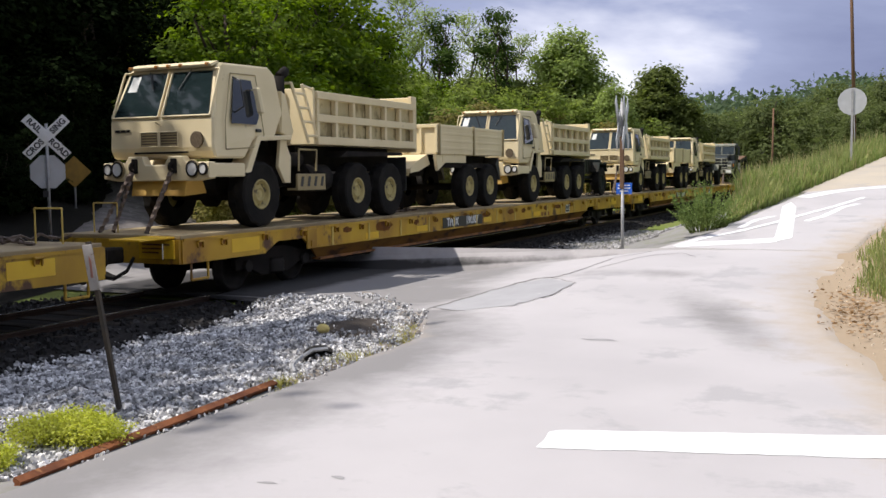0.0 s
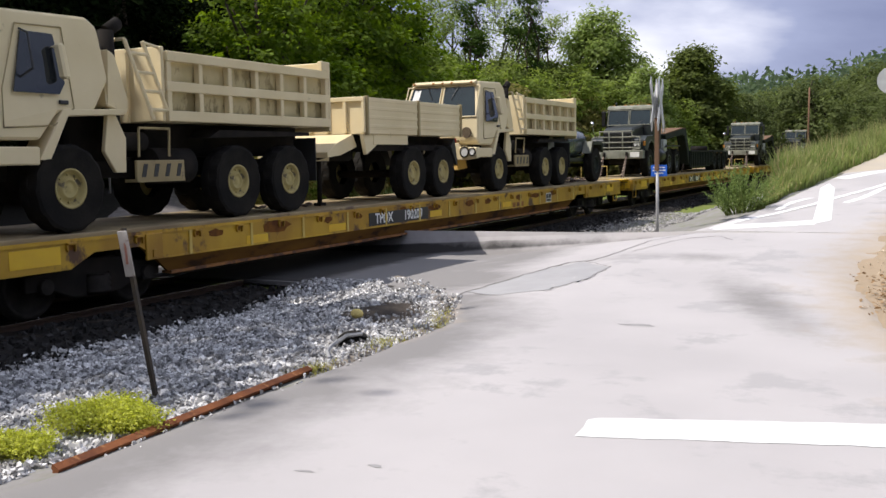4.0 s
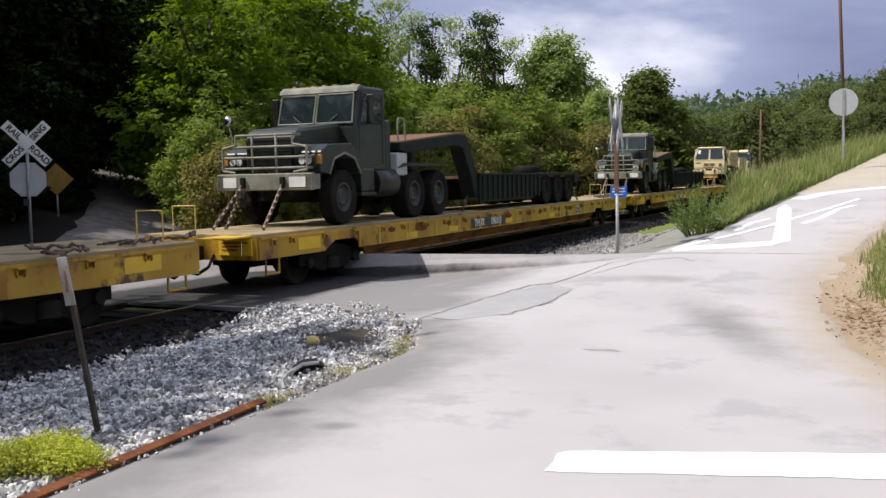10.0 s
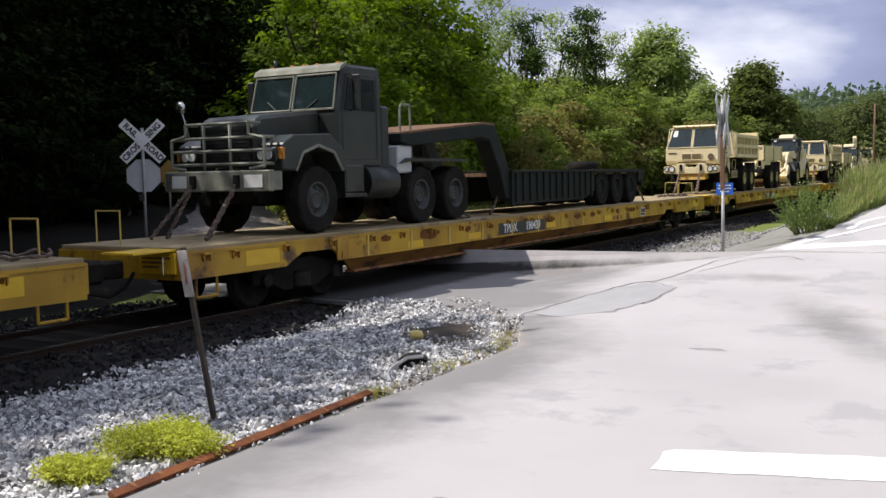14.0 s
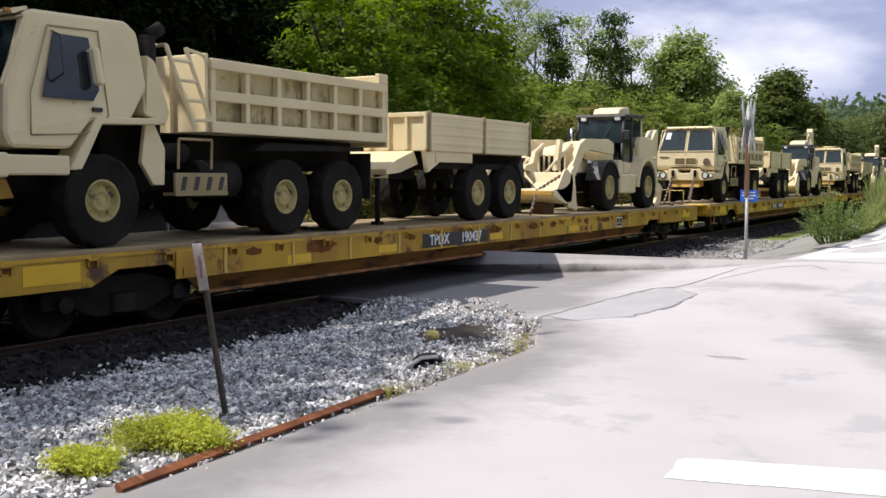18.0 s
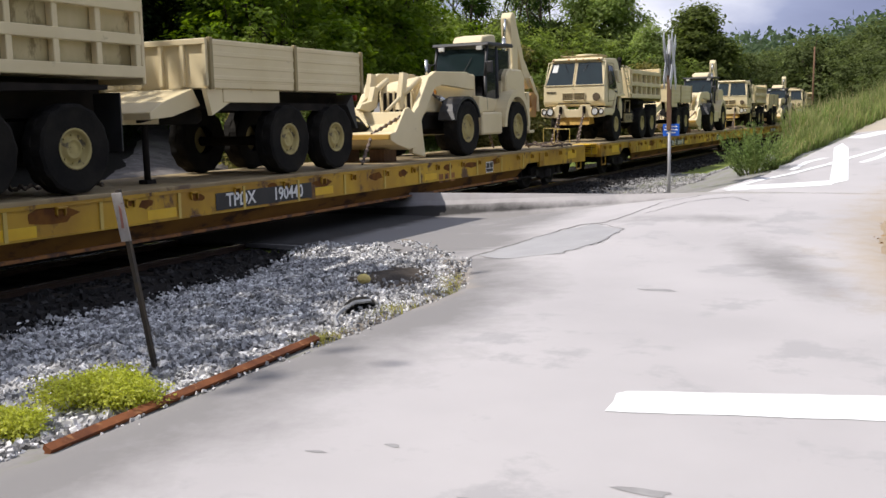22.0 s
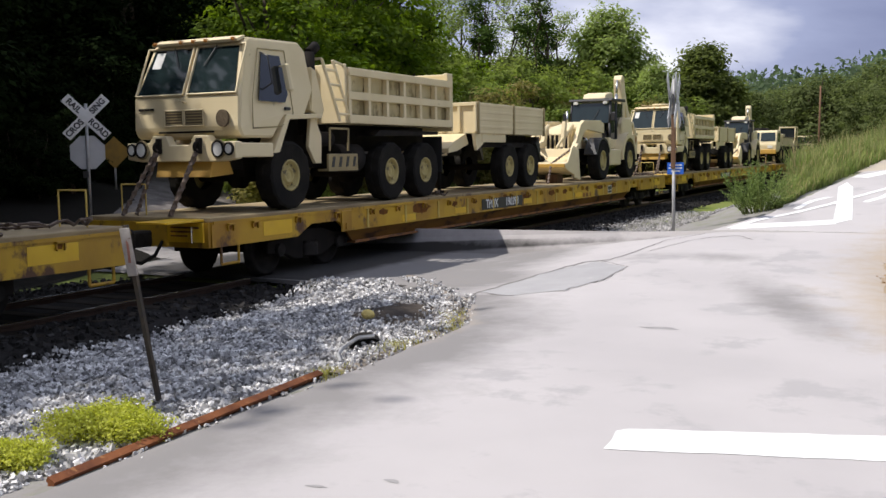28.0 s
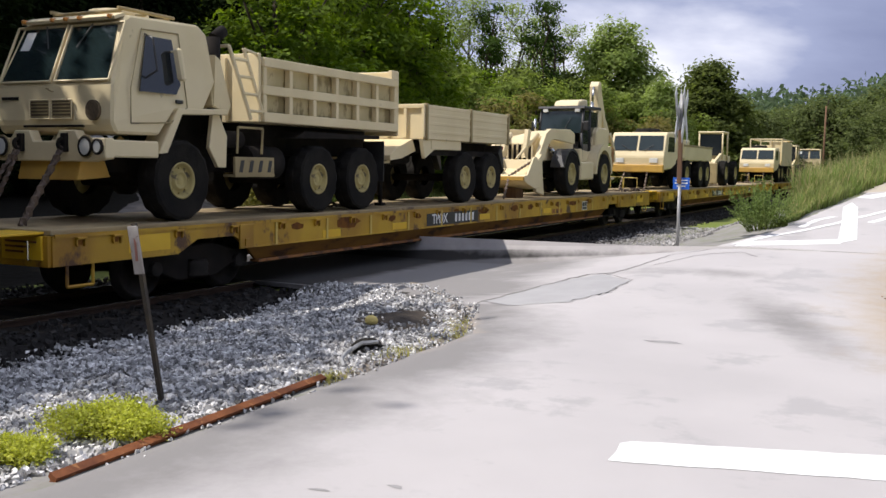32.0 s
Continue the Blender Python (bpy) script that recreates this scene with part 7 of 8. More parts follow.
def build_far_crossbuck():
    v = thing("crossbuck", "railroad crossing sign with a stop sign's grey back below it", "sign", "crossing signs")
    x, y = -16.9, 16.1
    v.matrix_basis = pose(x, y, height(x, y), 0, 0, 46)
    h = 2.85 - height(x, y)
    part("post", Shape().rod((0, 0.03, -0.1), (0, 0.03, h + 0.3), 0.035, 8), GALV, v)
    for a, words in ((45, ("RAIL", "ROAD")), (-45, ("CROS", "SING"))):
        off = -0.03 if a > 0 else -0.016
        bl = part("crossbuck_blade", Shape().box(-0.61, -0.012, -0.115, 0.61, 0.0, 0.115, 0.003), WHITE, v, "white blade with black lettering", at=pose(0, off, h, 0, a, 0))
        for sgn, w in zip((-1, 1), words):
            t = new("lettering", flat_text(w, 0.18, BLACK, "lettering", bold=0.006))
            t.parent = bl
            t.matrix_basis = pose(sgn * 0.35, -0.015, 0, 90, 0, 0)
    part("stop_sign_back", Shape().prism([(a, h - 0.78 + b) for a, b in octagon(0.40)], 0.07, 0.08, 'y'), SIGN_BACK, v, "grey back of an octagonal sign")
    part("number_plate", Shape().box(-0.12, -0.01, h - 1.35, 0.0, 0.0, h - 1.2), BLACK, v)
    w = thing("warning_sign", "yellow diamond sign, its colour darkened for the trees' shade", "sign")
    w.matrix_basis = pose(-20.1, 20.1, height(-20.1, 20.1), 0, 0, 44)
    hh = 2.1 - height(-20.1, 20.1)
    part("post", Shape().rod((0, 0.03, -0.1), (0, 0.03, hh + 0.2), 0.03, 8), GALV, w)
    part("plate", Shape().prism([(0.0, hh + 0.44), (0.44, hh), (0.0, hh - 0.44), (-0.44, hh)], -0.008, 0.0, 'y'), SHADED_SIGN, w)
    return v


def build_near_crossbuck():
    x, y = -4.32, 18.35
    z0 = height(x, y)
    v = thing("crossbuck", "railroad crossing sign with a small blue notice on its post", "sign", "crossing signs")
    v.matrix_basis = pose(x, y, z0, 0, 0, 97)
    part("post", Shape().rod((0, 0.03, -0.1), (0, 0.03, 1.25), 0.03, 8), GALV, v)
    part("sign_post", Shape().rod((0, 0.04, 2.1), (0, 0.04, 2.85), 0.03, 8), GALV, v)
    part("upper_post", Shape().box(-0.05, 0.0, 1.2, 0.05, 0.08, 2.2, 0.008), WOOD_POST, v, "brown wooden upper post")
    for a, off in ((45, -0.03), (-45, -0.016)):
        part("crossbuck_blade", Shape().box(-0.61, -0.012, -0.115, 0.61, 0.0, 0.115, 0.003), SIGN_BACK, v, "white blade", at=pose(0, off, 2.45, 0, a, 0))
    for a, off in ((45, 0.115), (-45, 0.1)):
        part("crossbuck_blade", Shape().box(-0.61, -0.012, -0.115, 0.61, 0.0, 0.115, 0.003), SIGN_BACK, v, "white blade", at=pose(0, off, 2.45, 0, a, 0))
    n = part("blue_notice", Shape().box(-0.15, -0.006, -0.11, 0.15, 0.006, 0.11, 0.003), BLUE, v, "small blue emergency notice with white bars", at=pose(0, 0.0, 1.2, 0, 0, -87))
    for i, w in enumerate((0.11, 0.12, 0.08)):
        part("writing_bar", Shape().box(-w, -0.010, 0.05 - i * 0.055, w, -0.006, 0.072 - i * 0.055), WHITE, n)
    return v


def build_stop_sign():
    x, y = -0.84, 36.5
    z0 = height(x, y)
    v = thing("stop_sign", "grey back of a stop sign on a steel post in grass", "sign", "crossing signs")
    v.matrix_basis = pose(x, y, z0, 0, 0, 4)
    h = 4.26 - z0
    part("sign_back", Shape().prism([(math.cos(a) * 0.47, h + math.sin(a) * 0.47) for a in [radians(11.25 + 22.5 * i) for i in range(16)]], 0.0, 0.01, 'y'), SIGN_BACK, v, "pale grey sign back")
    part("post", Shape().box(-0.035, -0.04, -0.1, 0.035, -0.002, h + 0.42), GALV, v)
    return v


def build_pole(x, y, top, r, lean):
    z0 = height(x, y)
    v = thing("utility_pole", "tall weathered wooden utility pole", "pole", "utility poles")
    v.matrix_basis = pose(x, y, z0, 0, lean, 0)
    part("shaft", Shape().rod((0, 0, -0.3), (0, 0, top - z0), r, 10, r * 0.65), WOOD_POST, v)
    part("ground_wire_guard", Shape().box(-0.02, -r - 0.02, 0.2, 0.02, -r + 0.01, 2.2), GALV, v)
    return v


build_far_crossbuck()
build_near_crossbuck()
build_stop_sign()
build_pole(-1.0, 47, 15.5, 0.085, -2.2)
build_pole(1.4, 78, 22.0, 0.12, -0.6)
build_pole(2.0, 80, 17.0, 0.09, -0.3)
build_pole(-8.3, 84, 7.0, 0.10, 0.5)


def build_road_end():
    x, y = 1.95, 55
    z0 = height(x, y)
    v = thing("hazard_marker", "square yellow hazard marker with black stripes at the road's bend", "sign")
    v.matrix_basis = pose(x, y, z0, 0, 0, 0)
    h = 3.82 - z0
    part("post", Shape().rod((0, 0.03, -0.1), (0, 0.03, h + 0.3), 0.03, 8), GALV, v)
    p = part("plate", Shape().box(-0.28, -0.01, h - 0.28, 0.28, 0.0, h + 0.28), ORANGE_SIGN, v, "yellow plate")
    for i in range(3):
        o = -0.26 + i * 0.2
        e = min(0.27, o + 0.26)
        part("black_stripe", Shape().prism([(o, h + 0.27), (o + 0.1, h + 0.27), (e, h + 0.12 - 0.1 * (2 - i)), (e, h - 0.02 - 0.1 * (2 - i))], -0.014, -0.010, 'y'), BLACK, p)
    g = thing("guard_rail", "pale steel guard rail along the bend", "guard rail")
    g.matrix_basis = pose(1.75, 56.5, height(1.75, 56.5) - 0.12, 0, 0, 12)
    part("beam", Shape().prism([(0.0, 0.42), (0.05, 0.5), (0.0, 0.58), (0.05, 0.66), (0.0, 0.74), (-0.03, 0.74), (-0.03, 0.42)], 0.0, 2.4), SIGN_BACK, g)
    for i in range(3):
        part("rail_post", Shape().box(0.1 + i * 1.0, 0.02, -0.1, 0.22 + i * 1.0, 0.14, 0.7), WOOD_POST, g)
    for px in (4.5, 5.1):
        s = thing("small_sign", "small pale sign back on a thin post", "sign", "small roadside signs")
        s.matrix_basis = pose(px, 61, height(px, 61))
        k = 4.0 - height(px, 61)
        part("post", Shape().rod((0, 0.03, -0.1), (0, 0.03, k + 0.3), 0.025, 6), GALV, s)
        part("plate", Shape().box(-0.13, -0.01, k - 0.25, 0.13, 0.0, k + 0.3, 0.003), GALV, s)


build_road_end()


# ---- plants ----
LEAF = leaf_mat("leaf_green", (0.105, 0.165, 0.022), (0.155, 0.21, 0.036), 0.5)
LEAF_DARK = leaf_mat("leaf_deep_green", (0.035, 0.065, 0.014), (0.06, 0.10, 0.02), 0.35)
LEAF_MID = leaf_mat("leaf_mid_green", (0.16, 0.215, 0.05), (0.21, 0.255, 0.07), 0.48)
LEAF_DULL = leaf_mat("leaf_dull_green", (0.09, 0.115, 0.04), (0.125, 0.15, 0.058), 0.42)
LEAF_PALE = leaf_mat("leaf_pale_green", (0.21, 0.27, 0.085), (0.26, 0.315, 0.11), 0.55)
LEAF_ROUND = leaf_mat("leaf_round_green", (0.10, 0.125, 0.035), (0.135, 0.165, 0.05), 0.45)
# near-black green: the wood's shade is put into the leaf colour
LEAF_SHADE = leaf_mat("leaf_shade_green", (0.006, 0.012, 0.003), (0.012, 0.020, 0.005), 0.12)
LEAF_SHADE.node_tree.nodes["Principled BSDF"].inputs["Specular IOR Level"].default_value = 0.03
# distance haze is mixed into this greyer, bluer leaf colour
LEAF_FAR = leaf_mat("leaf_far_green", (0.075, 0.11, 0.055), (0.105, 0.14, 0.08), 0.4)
LEAF_OLIVE = leaf_mat("leaf_olive", (0.17, 0.165, 0.05), (0.22, 0.19, 0.075), 0.45)
LEAF_BRIGHT = leaf_mat("leaf_yellow_green", (0.44, 0.47, 0.085), (0.50, 0.51, 0.12), 0.4)
BARK = mat("bark", (0.085, 0.065, 0.05), (0.05, 0.04, 0.032), scale=4, rough=0.95, stretch=(4, 4, 0.7), bump=0.6)
GRASS = leaf_mat("grass_blade", (0.17, 0.225, 0.07), (0.25, 0.28, 0.11), 0.5)
GRASS_DRY = leaf_mat("dry_grass_blade", (0.42, 0.36, 0.19), (0.34, 0.32, 0.15), 0.4)
rng = np.random.default_rng(7)


def leaf_mesh(name, centres, size, material, flat=0.35, facing=None):
    """Leaves as small folded diamonds at the given centres, those of a clump turned alike."""
    n = len(centres)
    nrm = rng.normal(size=(n, 3))
    nrm[:, 2] += flat * 2
    if facing is not None:
        nrm = nrm * 0.45 + facing
    nrm /= np.linalg.norm(nrm, axis=1)[:, None]
    t = rng.normal(size=(n, 3))
    t -= (t * nrm).sum(1)[:, None] * nrm
    t /= np.linalg.norm(t, axis=1)[:, None]
    u = np.cross(nrm, t)
    s = size * rng.uniform(0.6, 1.35, n)[:, None]
    v = np.empty((n, 4, 3))
    v[:, 0] = centres - t * s
    v[:, 1] = centres + u * s * 0.55 + nrm * s * 0.12
    v[:, 2] = centres + t * s
    v[:, 3] = centres - u * s * 0.55 + nrm * s * 0.12
    me = bpy.data.meshes.new(name)
    me.vertices.add(4 * n)
    me.vertices.foreach_set("co", v.reshape(-1))
    me.loops.add(4 * n)
    me.loops.foreach_set("vertex_index", np.arange(4 * n, dtype=np.int32))
    me.polygons.add(n)
    me.polygons.foreach_set("loop_start", np.arange(0, 4 * n, 4, dtype=np.int32))
    me.update()
    me.materials.append(material)
    return me


def clumps(lobes, n_clump, per, spread, shell=0.55):
    """Leaf places: clumps scattered in the outer part of ellipsoid lobes (x, y, z, rx, ry, rz)."""
    vol = np.array([l[3] * l[4] * l[5] for l in lobes]) ** 0.7
    pick = rng.choice(len(lobes), n_clump, p=vol / vol.sum())
    L = np.array(lobes)[pick]
    d = rng.normal(size=(n_clump, 3))
    d /= np.linalg.norm(d, axis=1)[:, None]
    r = shell + (1 - shell) * rng.random(n_clump) ** 0.6
    c = L[:, :3] + d * L[:, 3:] * r[:, None]
    out = np.repeat(c, per, 0) + rng.normal(size=(n_clump * per, 3)) * spread * np.array([1, 1, 0.55])
    face = d * 0.7 + np.array([0, 0, 0.75]) + rng.normal(size=(n_clump, 3)) * 0.25
    return out, np.repeat(face, per, 0)


def limbs(s, base, tip, r0, r1, k=5, wob=0.15):
    base, tip = Vector(base), Vector(tip)
    prev, pr = base, r0
    for i in range(1, k + 1):
        t = i / k
        p = base.lerp(tip, t) + Vector((random.uniform(-1, 1), random.uniform(-1, 1), random.uniform(-0.3, 0.3))) * wob * (tip - base).length * 0.2 * (t < 1)
        r = r0 + (r1 - r0) * t
        s.rod(prev, p, pr, 8, r)
        prev, pr = p, r
    return prev


def build_tree(name, label, lobes, trunk_h, trunk_r, n_clump, per, spread, leaf, material, shell=0.5, extra=0):
    v = thing(name, label, "tree", "")
    s = Shape()
    top = max(l[2] for l in lobes)
    limbs(s, (0, 0, -0.6), (0, 0, top * 0.9), trunk_r, trunk_r * 0.3, 7, 0.25)
    for l in lobes:
        limbs(s, (0, 0, min(trunk_h, l[2] * 0.7)), (l[0] * 0.9, l[1] * 0.9, l[2]), trunk_r * 0.5, trunk_r * 0.12, 5, 0.5)
        for j in range(extra):
            a = random.uniform(0, 6.28)
            limbs(s, (l[0] * 0.7, l[1] * 0.7, l[2] * 0.9), (l[0] + math.cos(a) * l[3], l[1] + math.sin(a) * l[4], l[2] + random.uniform(-0.4, 0.8) * l[5]), trunk_r * 0.2, 0.02, 4, 0.5)
    part("trunk", s, BARK, v, "dark trunk with limbs")
    pts, face = clumps(lobes, n_clump, per, spread, shell)
    cr = new("crown", leaf_mesh("crown", pts, leaf, material, 0.35, face))
    cr.parent = v
    tagged(cr, "crown of many small leaves")
    return v


def lobes_for(h, r, n, low=0.3, seed=0, lean=0.0):
    rd = random.Random(seed)
    out = []
    for i in range(n):
        a = 2.4 * i + rd.uniform(-0.4, 0.4)
        t = (i + 0.5) / n
        z = h * (low + (0.92 - low) * t)
        q = r * (0.75 - 0.55 * abs(t - 0.35)) * rd.uniform(0.7, 1.1)
        k = r * rd.uniform(0.42, 0.62) * (1.15 - 0.55 * t)
        out.append((math.cos(a) * q + lean * t, math.sin(a) * q, z, k, k, k * 0.8))
    return out


def cone_lobes(h, r, n, seed):
    """A crown that is full below and draws in to a rounded top."""
    rd = random.Random(seed)
    out = [(0, 0, h * 0.86, r * 0.34, r * 0.34, h * 0.13)]
    for i in range(n):
        t = i / (n - 1)
        z = h * (0.16 + 0.66 * t)
        q = r * (0.98 - 0.66 * t * t) * 0.62
        k = r * rd.uniform(0.30, 0.46) * (1.12 - 0.45 * t)
        out.append((math.cos(2.4 * i) * q, math.sin(2.4 * i) * q, z + rd.uniform(-0.3, 0.3), k, k, k * 0.9))
    return out


def plant(proto, x, y, scale, turn, z=None, sz=None):
    o = copy_thing(proto, pose(x, y, (height(x, y) if z is None else z), 0, 0, turn))
    o.scale = (scale, scale, sz or scale)
    return o


TREES = {
    "big": build_tree("tree", "tall broadleaf tree, its dense leaves darkened for shade", lobes_for(15, 5.6, 15, 0.16, 1), 4, 0.38, 900, 22, 0.42, 0.20, LEAF_SHADE, 0.45),
    "leafy": build_tree("tree", "tall broadleaf tree with sunlit yellow-green leaves", lobes_for(15, 5.2, 17, 0.12, 4), 4, 0.36, 520, 26, 0.34, 0.20, LEAF, 0.55),
    "mid": build_tree("tree", "broadleaf tree with mid-green sunlit leaves", lobes_for(10, 3.8, 12, 0.14, 2), 2.4, 0.25, 620, 20, 0.34, 0.17, LEAF_MID, 0.45),
    "pale": build_tree("tree", "rounded pale green tree with fine leaves", cone_lobes(11, 3.9, 22, 5), 2.6, 0.22, 3000, 16, 0.30, 0.135, LEAF_PALE, 0.35),
    "dull": build_tree("tree", "broadleaf tree with dull olive-green leaves", lobes_for(10, 4.2, 14, 0.1, 21), 2.4, 0.25, 720, 18, 0.34, 0.17, LEAF_DULL, 0.45),
    "hedge": build_tree("tree", "rounded tree with dull dark green leaves", lobes_for(9, 4.0, 13, 0.1, 33), 2.0, 0.25, 700, 18, 0.32, 0.17, LEAF_DULL, 0.4),
    "under": build_tree("tree", "low tree, its leaves darkened for the wood's shade", lobes_for(9, 3.6, 11, 0.1, 9), 2.0, 0.25, 620, 20, 0.32, 0.17, LEAF_SHADE, 0.4),
    "olive": build_tree("tree", "low bushy tree with olive and brownish leaves", lobes_for(6, 2.6, 9, 0.15, 8), 1.2, 0.16, 420, 18, 0.28, 0.13, LEAF_OLIVE, 0.4),
    "round": build_tree("tree", "rounded deep green tree", cone_lobes(9, 3.9, 18, 9), 2.0, 0.25, 1900, 18, 0.30, 0.155, LEAF_ROUND, 0.35),
}
# two tall, thin, vine-hung trees with gaps of sky
TREES["vine"] = build_tree("tree", "tall thin tree hung with dark vines, sky showing through", [(0, 0, 12.5, 0.9, 0.9, 2.4), (1.8, 0.3, 14.2, 1.1, 1, 0.7), (-1.6, 0.4, 11.2, 0.9, 0.9, 1.2), (2.6, -0.3, 11.6, 0.6, 0.6, 1.5), (0.3, 0, 8.5, 1.2, 1.2, 2.2), (-0.8, 0.2, 14.6, 0.8, 0.8, 0.5)], 6, 0.2, 230, 18, 0.28, 0.14, LEAF_DARK, 0.2, 2)
TREES["thin"] = build_tree("tree", "tall open tree with sparse pale leaves and bare branches", [(0, 0, 14, 2.4, 2.2, 1.6), (-1.8, 0.5, 12.4, 1.6, 1.5, 1.2), (2.0, -0.4, 12, 1.5, 1.5, 1.4), (0.2, 0, 10, 1.6, 1.5, 1.6), (0.8, 0.3, 15.6, 1.5, 1.5, 0.8)], 7, 0.17, 260, 12, 0.36, 0.12, LEAF_PALE, 0.25, 4)
for i, k in enumerate(TREES):
    TREES[k].matrix_basis = pose(-75 - 7 * i, 20 + 9 * i, 2, 0, 0, 30 * i)

# the woods: (kind, angle from the track, distance, angle up to the top); a fifth number is a size instead
TALL = {"big": 15.0, "leafy": 15.0, "mid": 10.0, "pale": 11.0, "olive": 6.0, "round": 9.0, "under": 9.0, "dull": 10.0, "hedge": 9.0, "vine": 15.2, "thin": 16.0}
WOODS = []
for az in (29.2, 30.6, 32.0, 33.5, 35.0, 36.6):
    d = 12.5 / (math.sin(radians(az)) - 0.22)
    WOODS.append(("leafy", az, d + random.uniform(-1, 2), random.uniform(11.5, 13.5) if az > 30 else 9.3))
    WOODS.append(("big", az + 0.8, d + 8, 12.5 if az > 31 else 9))
    WOODS.append(("mid", az + 0.7, d - 4, random.uniform(3.6, 5.4)))
    WOODS.append((random.choice(("olive", "mid")), az - 0.4, d - 6, random.uniform(1.6, 2.6)))
for az in (37.9, 39.0):
    WOODS.append(("leafy", az, 44, 12.5))
WOODS += [("leafy", 41.6, 62, 12.5), ("big", 44.0, 54, 13.0), ("leafy", 40.2, 66, 11.5), ("big", 42.4, 72, 13.5), ("mid", 37.2, 36, 3.0)]
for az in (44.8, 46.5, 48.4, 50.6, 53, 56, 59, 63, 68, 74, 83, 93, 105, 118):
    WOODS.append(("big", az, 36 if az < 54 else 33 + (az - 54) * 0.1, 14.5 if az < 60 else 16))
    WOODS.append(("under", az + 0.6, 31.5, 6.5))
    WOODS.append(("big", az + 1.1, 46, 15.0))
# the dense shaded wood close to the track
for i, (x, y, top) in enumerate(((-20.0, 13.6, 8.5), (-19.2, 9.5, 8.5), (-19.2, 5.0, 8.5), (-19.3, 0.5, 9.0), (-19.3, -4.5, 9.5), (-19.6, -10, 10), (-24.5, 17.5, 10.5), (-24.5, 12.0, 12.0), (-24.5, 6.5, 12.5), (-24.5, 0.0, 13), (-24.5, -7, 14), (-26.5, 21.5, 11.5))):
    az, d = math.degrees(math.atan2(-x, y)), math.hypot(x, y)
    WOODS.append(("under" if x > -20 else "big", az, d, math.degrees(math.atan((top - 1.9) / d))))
# tall unseen trees, added so that their crowns shade the track and the stones
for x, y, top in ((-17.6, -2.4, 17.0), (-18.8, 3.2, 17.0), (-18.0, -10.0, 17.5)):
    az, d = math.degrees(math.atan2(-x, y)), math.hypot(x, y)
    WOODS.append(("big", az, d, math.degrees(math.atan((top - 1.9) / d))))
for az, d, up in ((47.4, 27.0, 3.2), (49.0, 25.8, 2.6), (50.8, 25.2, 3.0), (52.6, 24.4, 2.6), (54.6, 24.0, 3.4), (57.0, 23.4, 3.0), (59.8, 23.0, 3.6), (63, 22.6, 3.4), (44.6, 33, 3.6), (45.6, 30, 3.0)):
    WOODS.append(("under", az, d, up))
# unseen trees added behind the camera to keep sky light off the train
for x, y, top in ((-6.6, -11, 13), (-6.8, -16, 14), (-6.6, -22, 15), (5.8, -13, 14), (9.5, -12, 13), (13.5, -6, 12), (6.0, -20, 15), (0.5, -34, 16), (-4.5, -36, 16), (5.0, -30, 15)):
    WOODS.append(("big", math.degrees(math.atan2(-x, y)), math.hypot(x, y), math.degrees(math.atan((top - 1.9) / math.hypot(x, y)))))
WOODS += [
    ("leafy", 28.0, 60, 7.8), ("mid", 27.2, 52, 5.6), ("mid", 26.4, 58, 6.6), ("leafy", 25.2, 62, 6.4), ("mid", 24.2, 55, 5.4), ("olive", 22.9, 52, 4.2), ("round", 22.4, 64, 5.9), ("mid", 21.3, 60, 5.6), ("olive", 20.4, 62, 3.8), ("olive", 18.9, 66, 3.6), ("round", 19.9, 72, 5.6), ("mid", 18.6, 66, 5.2),
    ("mid", 26.0, 46, 3.4), ("mid", 23.6, 47, 3.0), ("olive", 21.6, 58, 2.6), ("mid", 28.4, 50, 3.4), ("olive", 24.9, 45, 2.4),
    ("pale", 27.4, 80, 7.0), ("pale", 25.0, 84, 6.0), ("pale", 22.4, 82, 5.6), ("pale", 20.2, 86, 5.8), ("thin", 27.0, 68, 10.3), ("thin", 25.4, 70, 9.6), ("vine", 24.0, 68, 9.2), ("thin", 22.4, 72, 9.2), ("vine", 20.9, 70, 9.5), ("thin", 21.6, 76, 8.6), ("thin", 19.9, 74, 8.0),
    ("pale", 17.0, 76, 8.5), ("mid", 18.0, 74, 5.2), ("olive", 17.2, 68, 3.5), ("mid", 15.4, 70, 4.6), ("pale", 14.3, 70, 5.2), ("olive", 14.8, 66, 3.0), ("mid", 16.3, 70, 4.0), ("pale", 13.5, 84, 4.4),
    ("round", 11.9, 82, 6.2), ("round", 11.0, 86, 4.6), ("mid", 12.8, 72, 3.4), ("mid", 9.6, 98, 3.2), ("mid", 8.4, 112, 3.2), ("pale", 7.2, 120, 3.3), ("round", 6.0, 125, 3.3), ("mid", 4.9, 118, 3.8), ("mid", 3.6, 105, 4.2),
    ("round", 2.6, 98, 4.9), ("mid", 1.4, 92, 4.9), ("mid", 0.2, 76, 4.6), ("round", -0.9, 70, 5.6), ("round", -2.1, 74, 6.2), ("mid", -3.4, 80, 6.0), ("round", -4.8, 84, 5.6), ("round", -6.2, 78, 5.6), ("mid", -7.8, 66, 6.4), ("round", -9.6, 58, 7.0),
    ("mid", -3.9, 96, 5.4), ("mid", -12, 52, 8.0), ("leafy", -15, 50, 9.0), ("leafy", -22, 46, 10.0), ("leafy", -34, 42, 12.0),
    ("hedge", 0.8, 66, 3.6), ("hedge", -0.4, 63, 3.8), ("hedge", 1.9, 70, 3.4), ("dull", 2.9, 74, 3.4), ("hedge", 6.6, 108, 3.9), ("hedge", 5.4, 100, 4.4), ("dull", 7.8, 104, 3.6), ("hedge", 9.2, 92, 3.6),
]
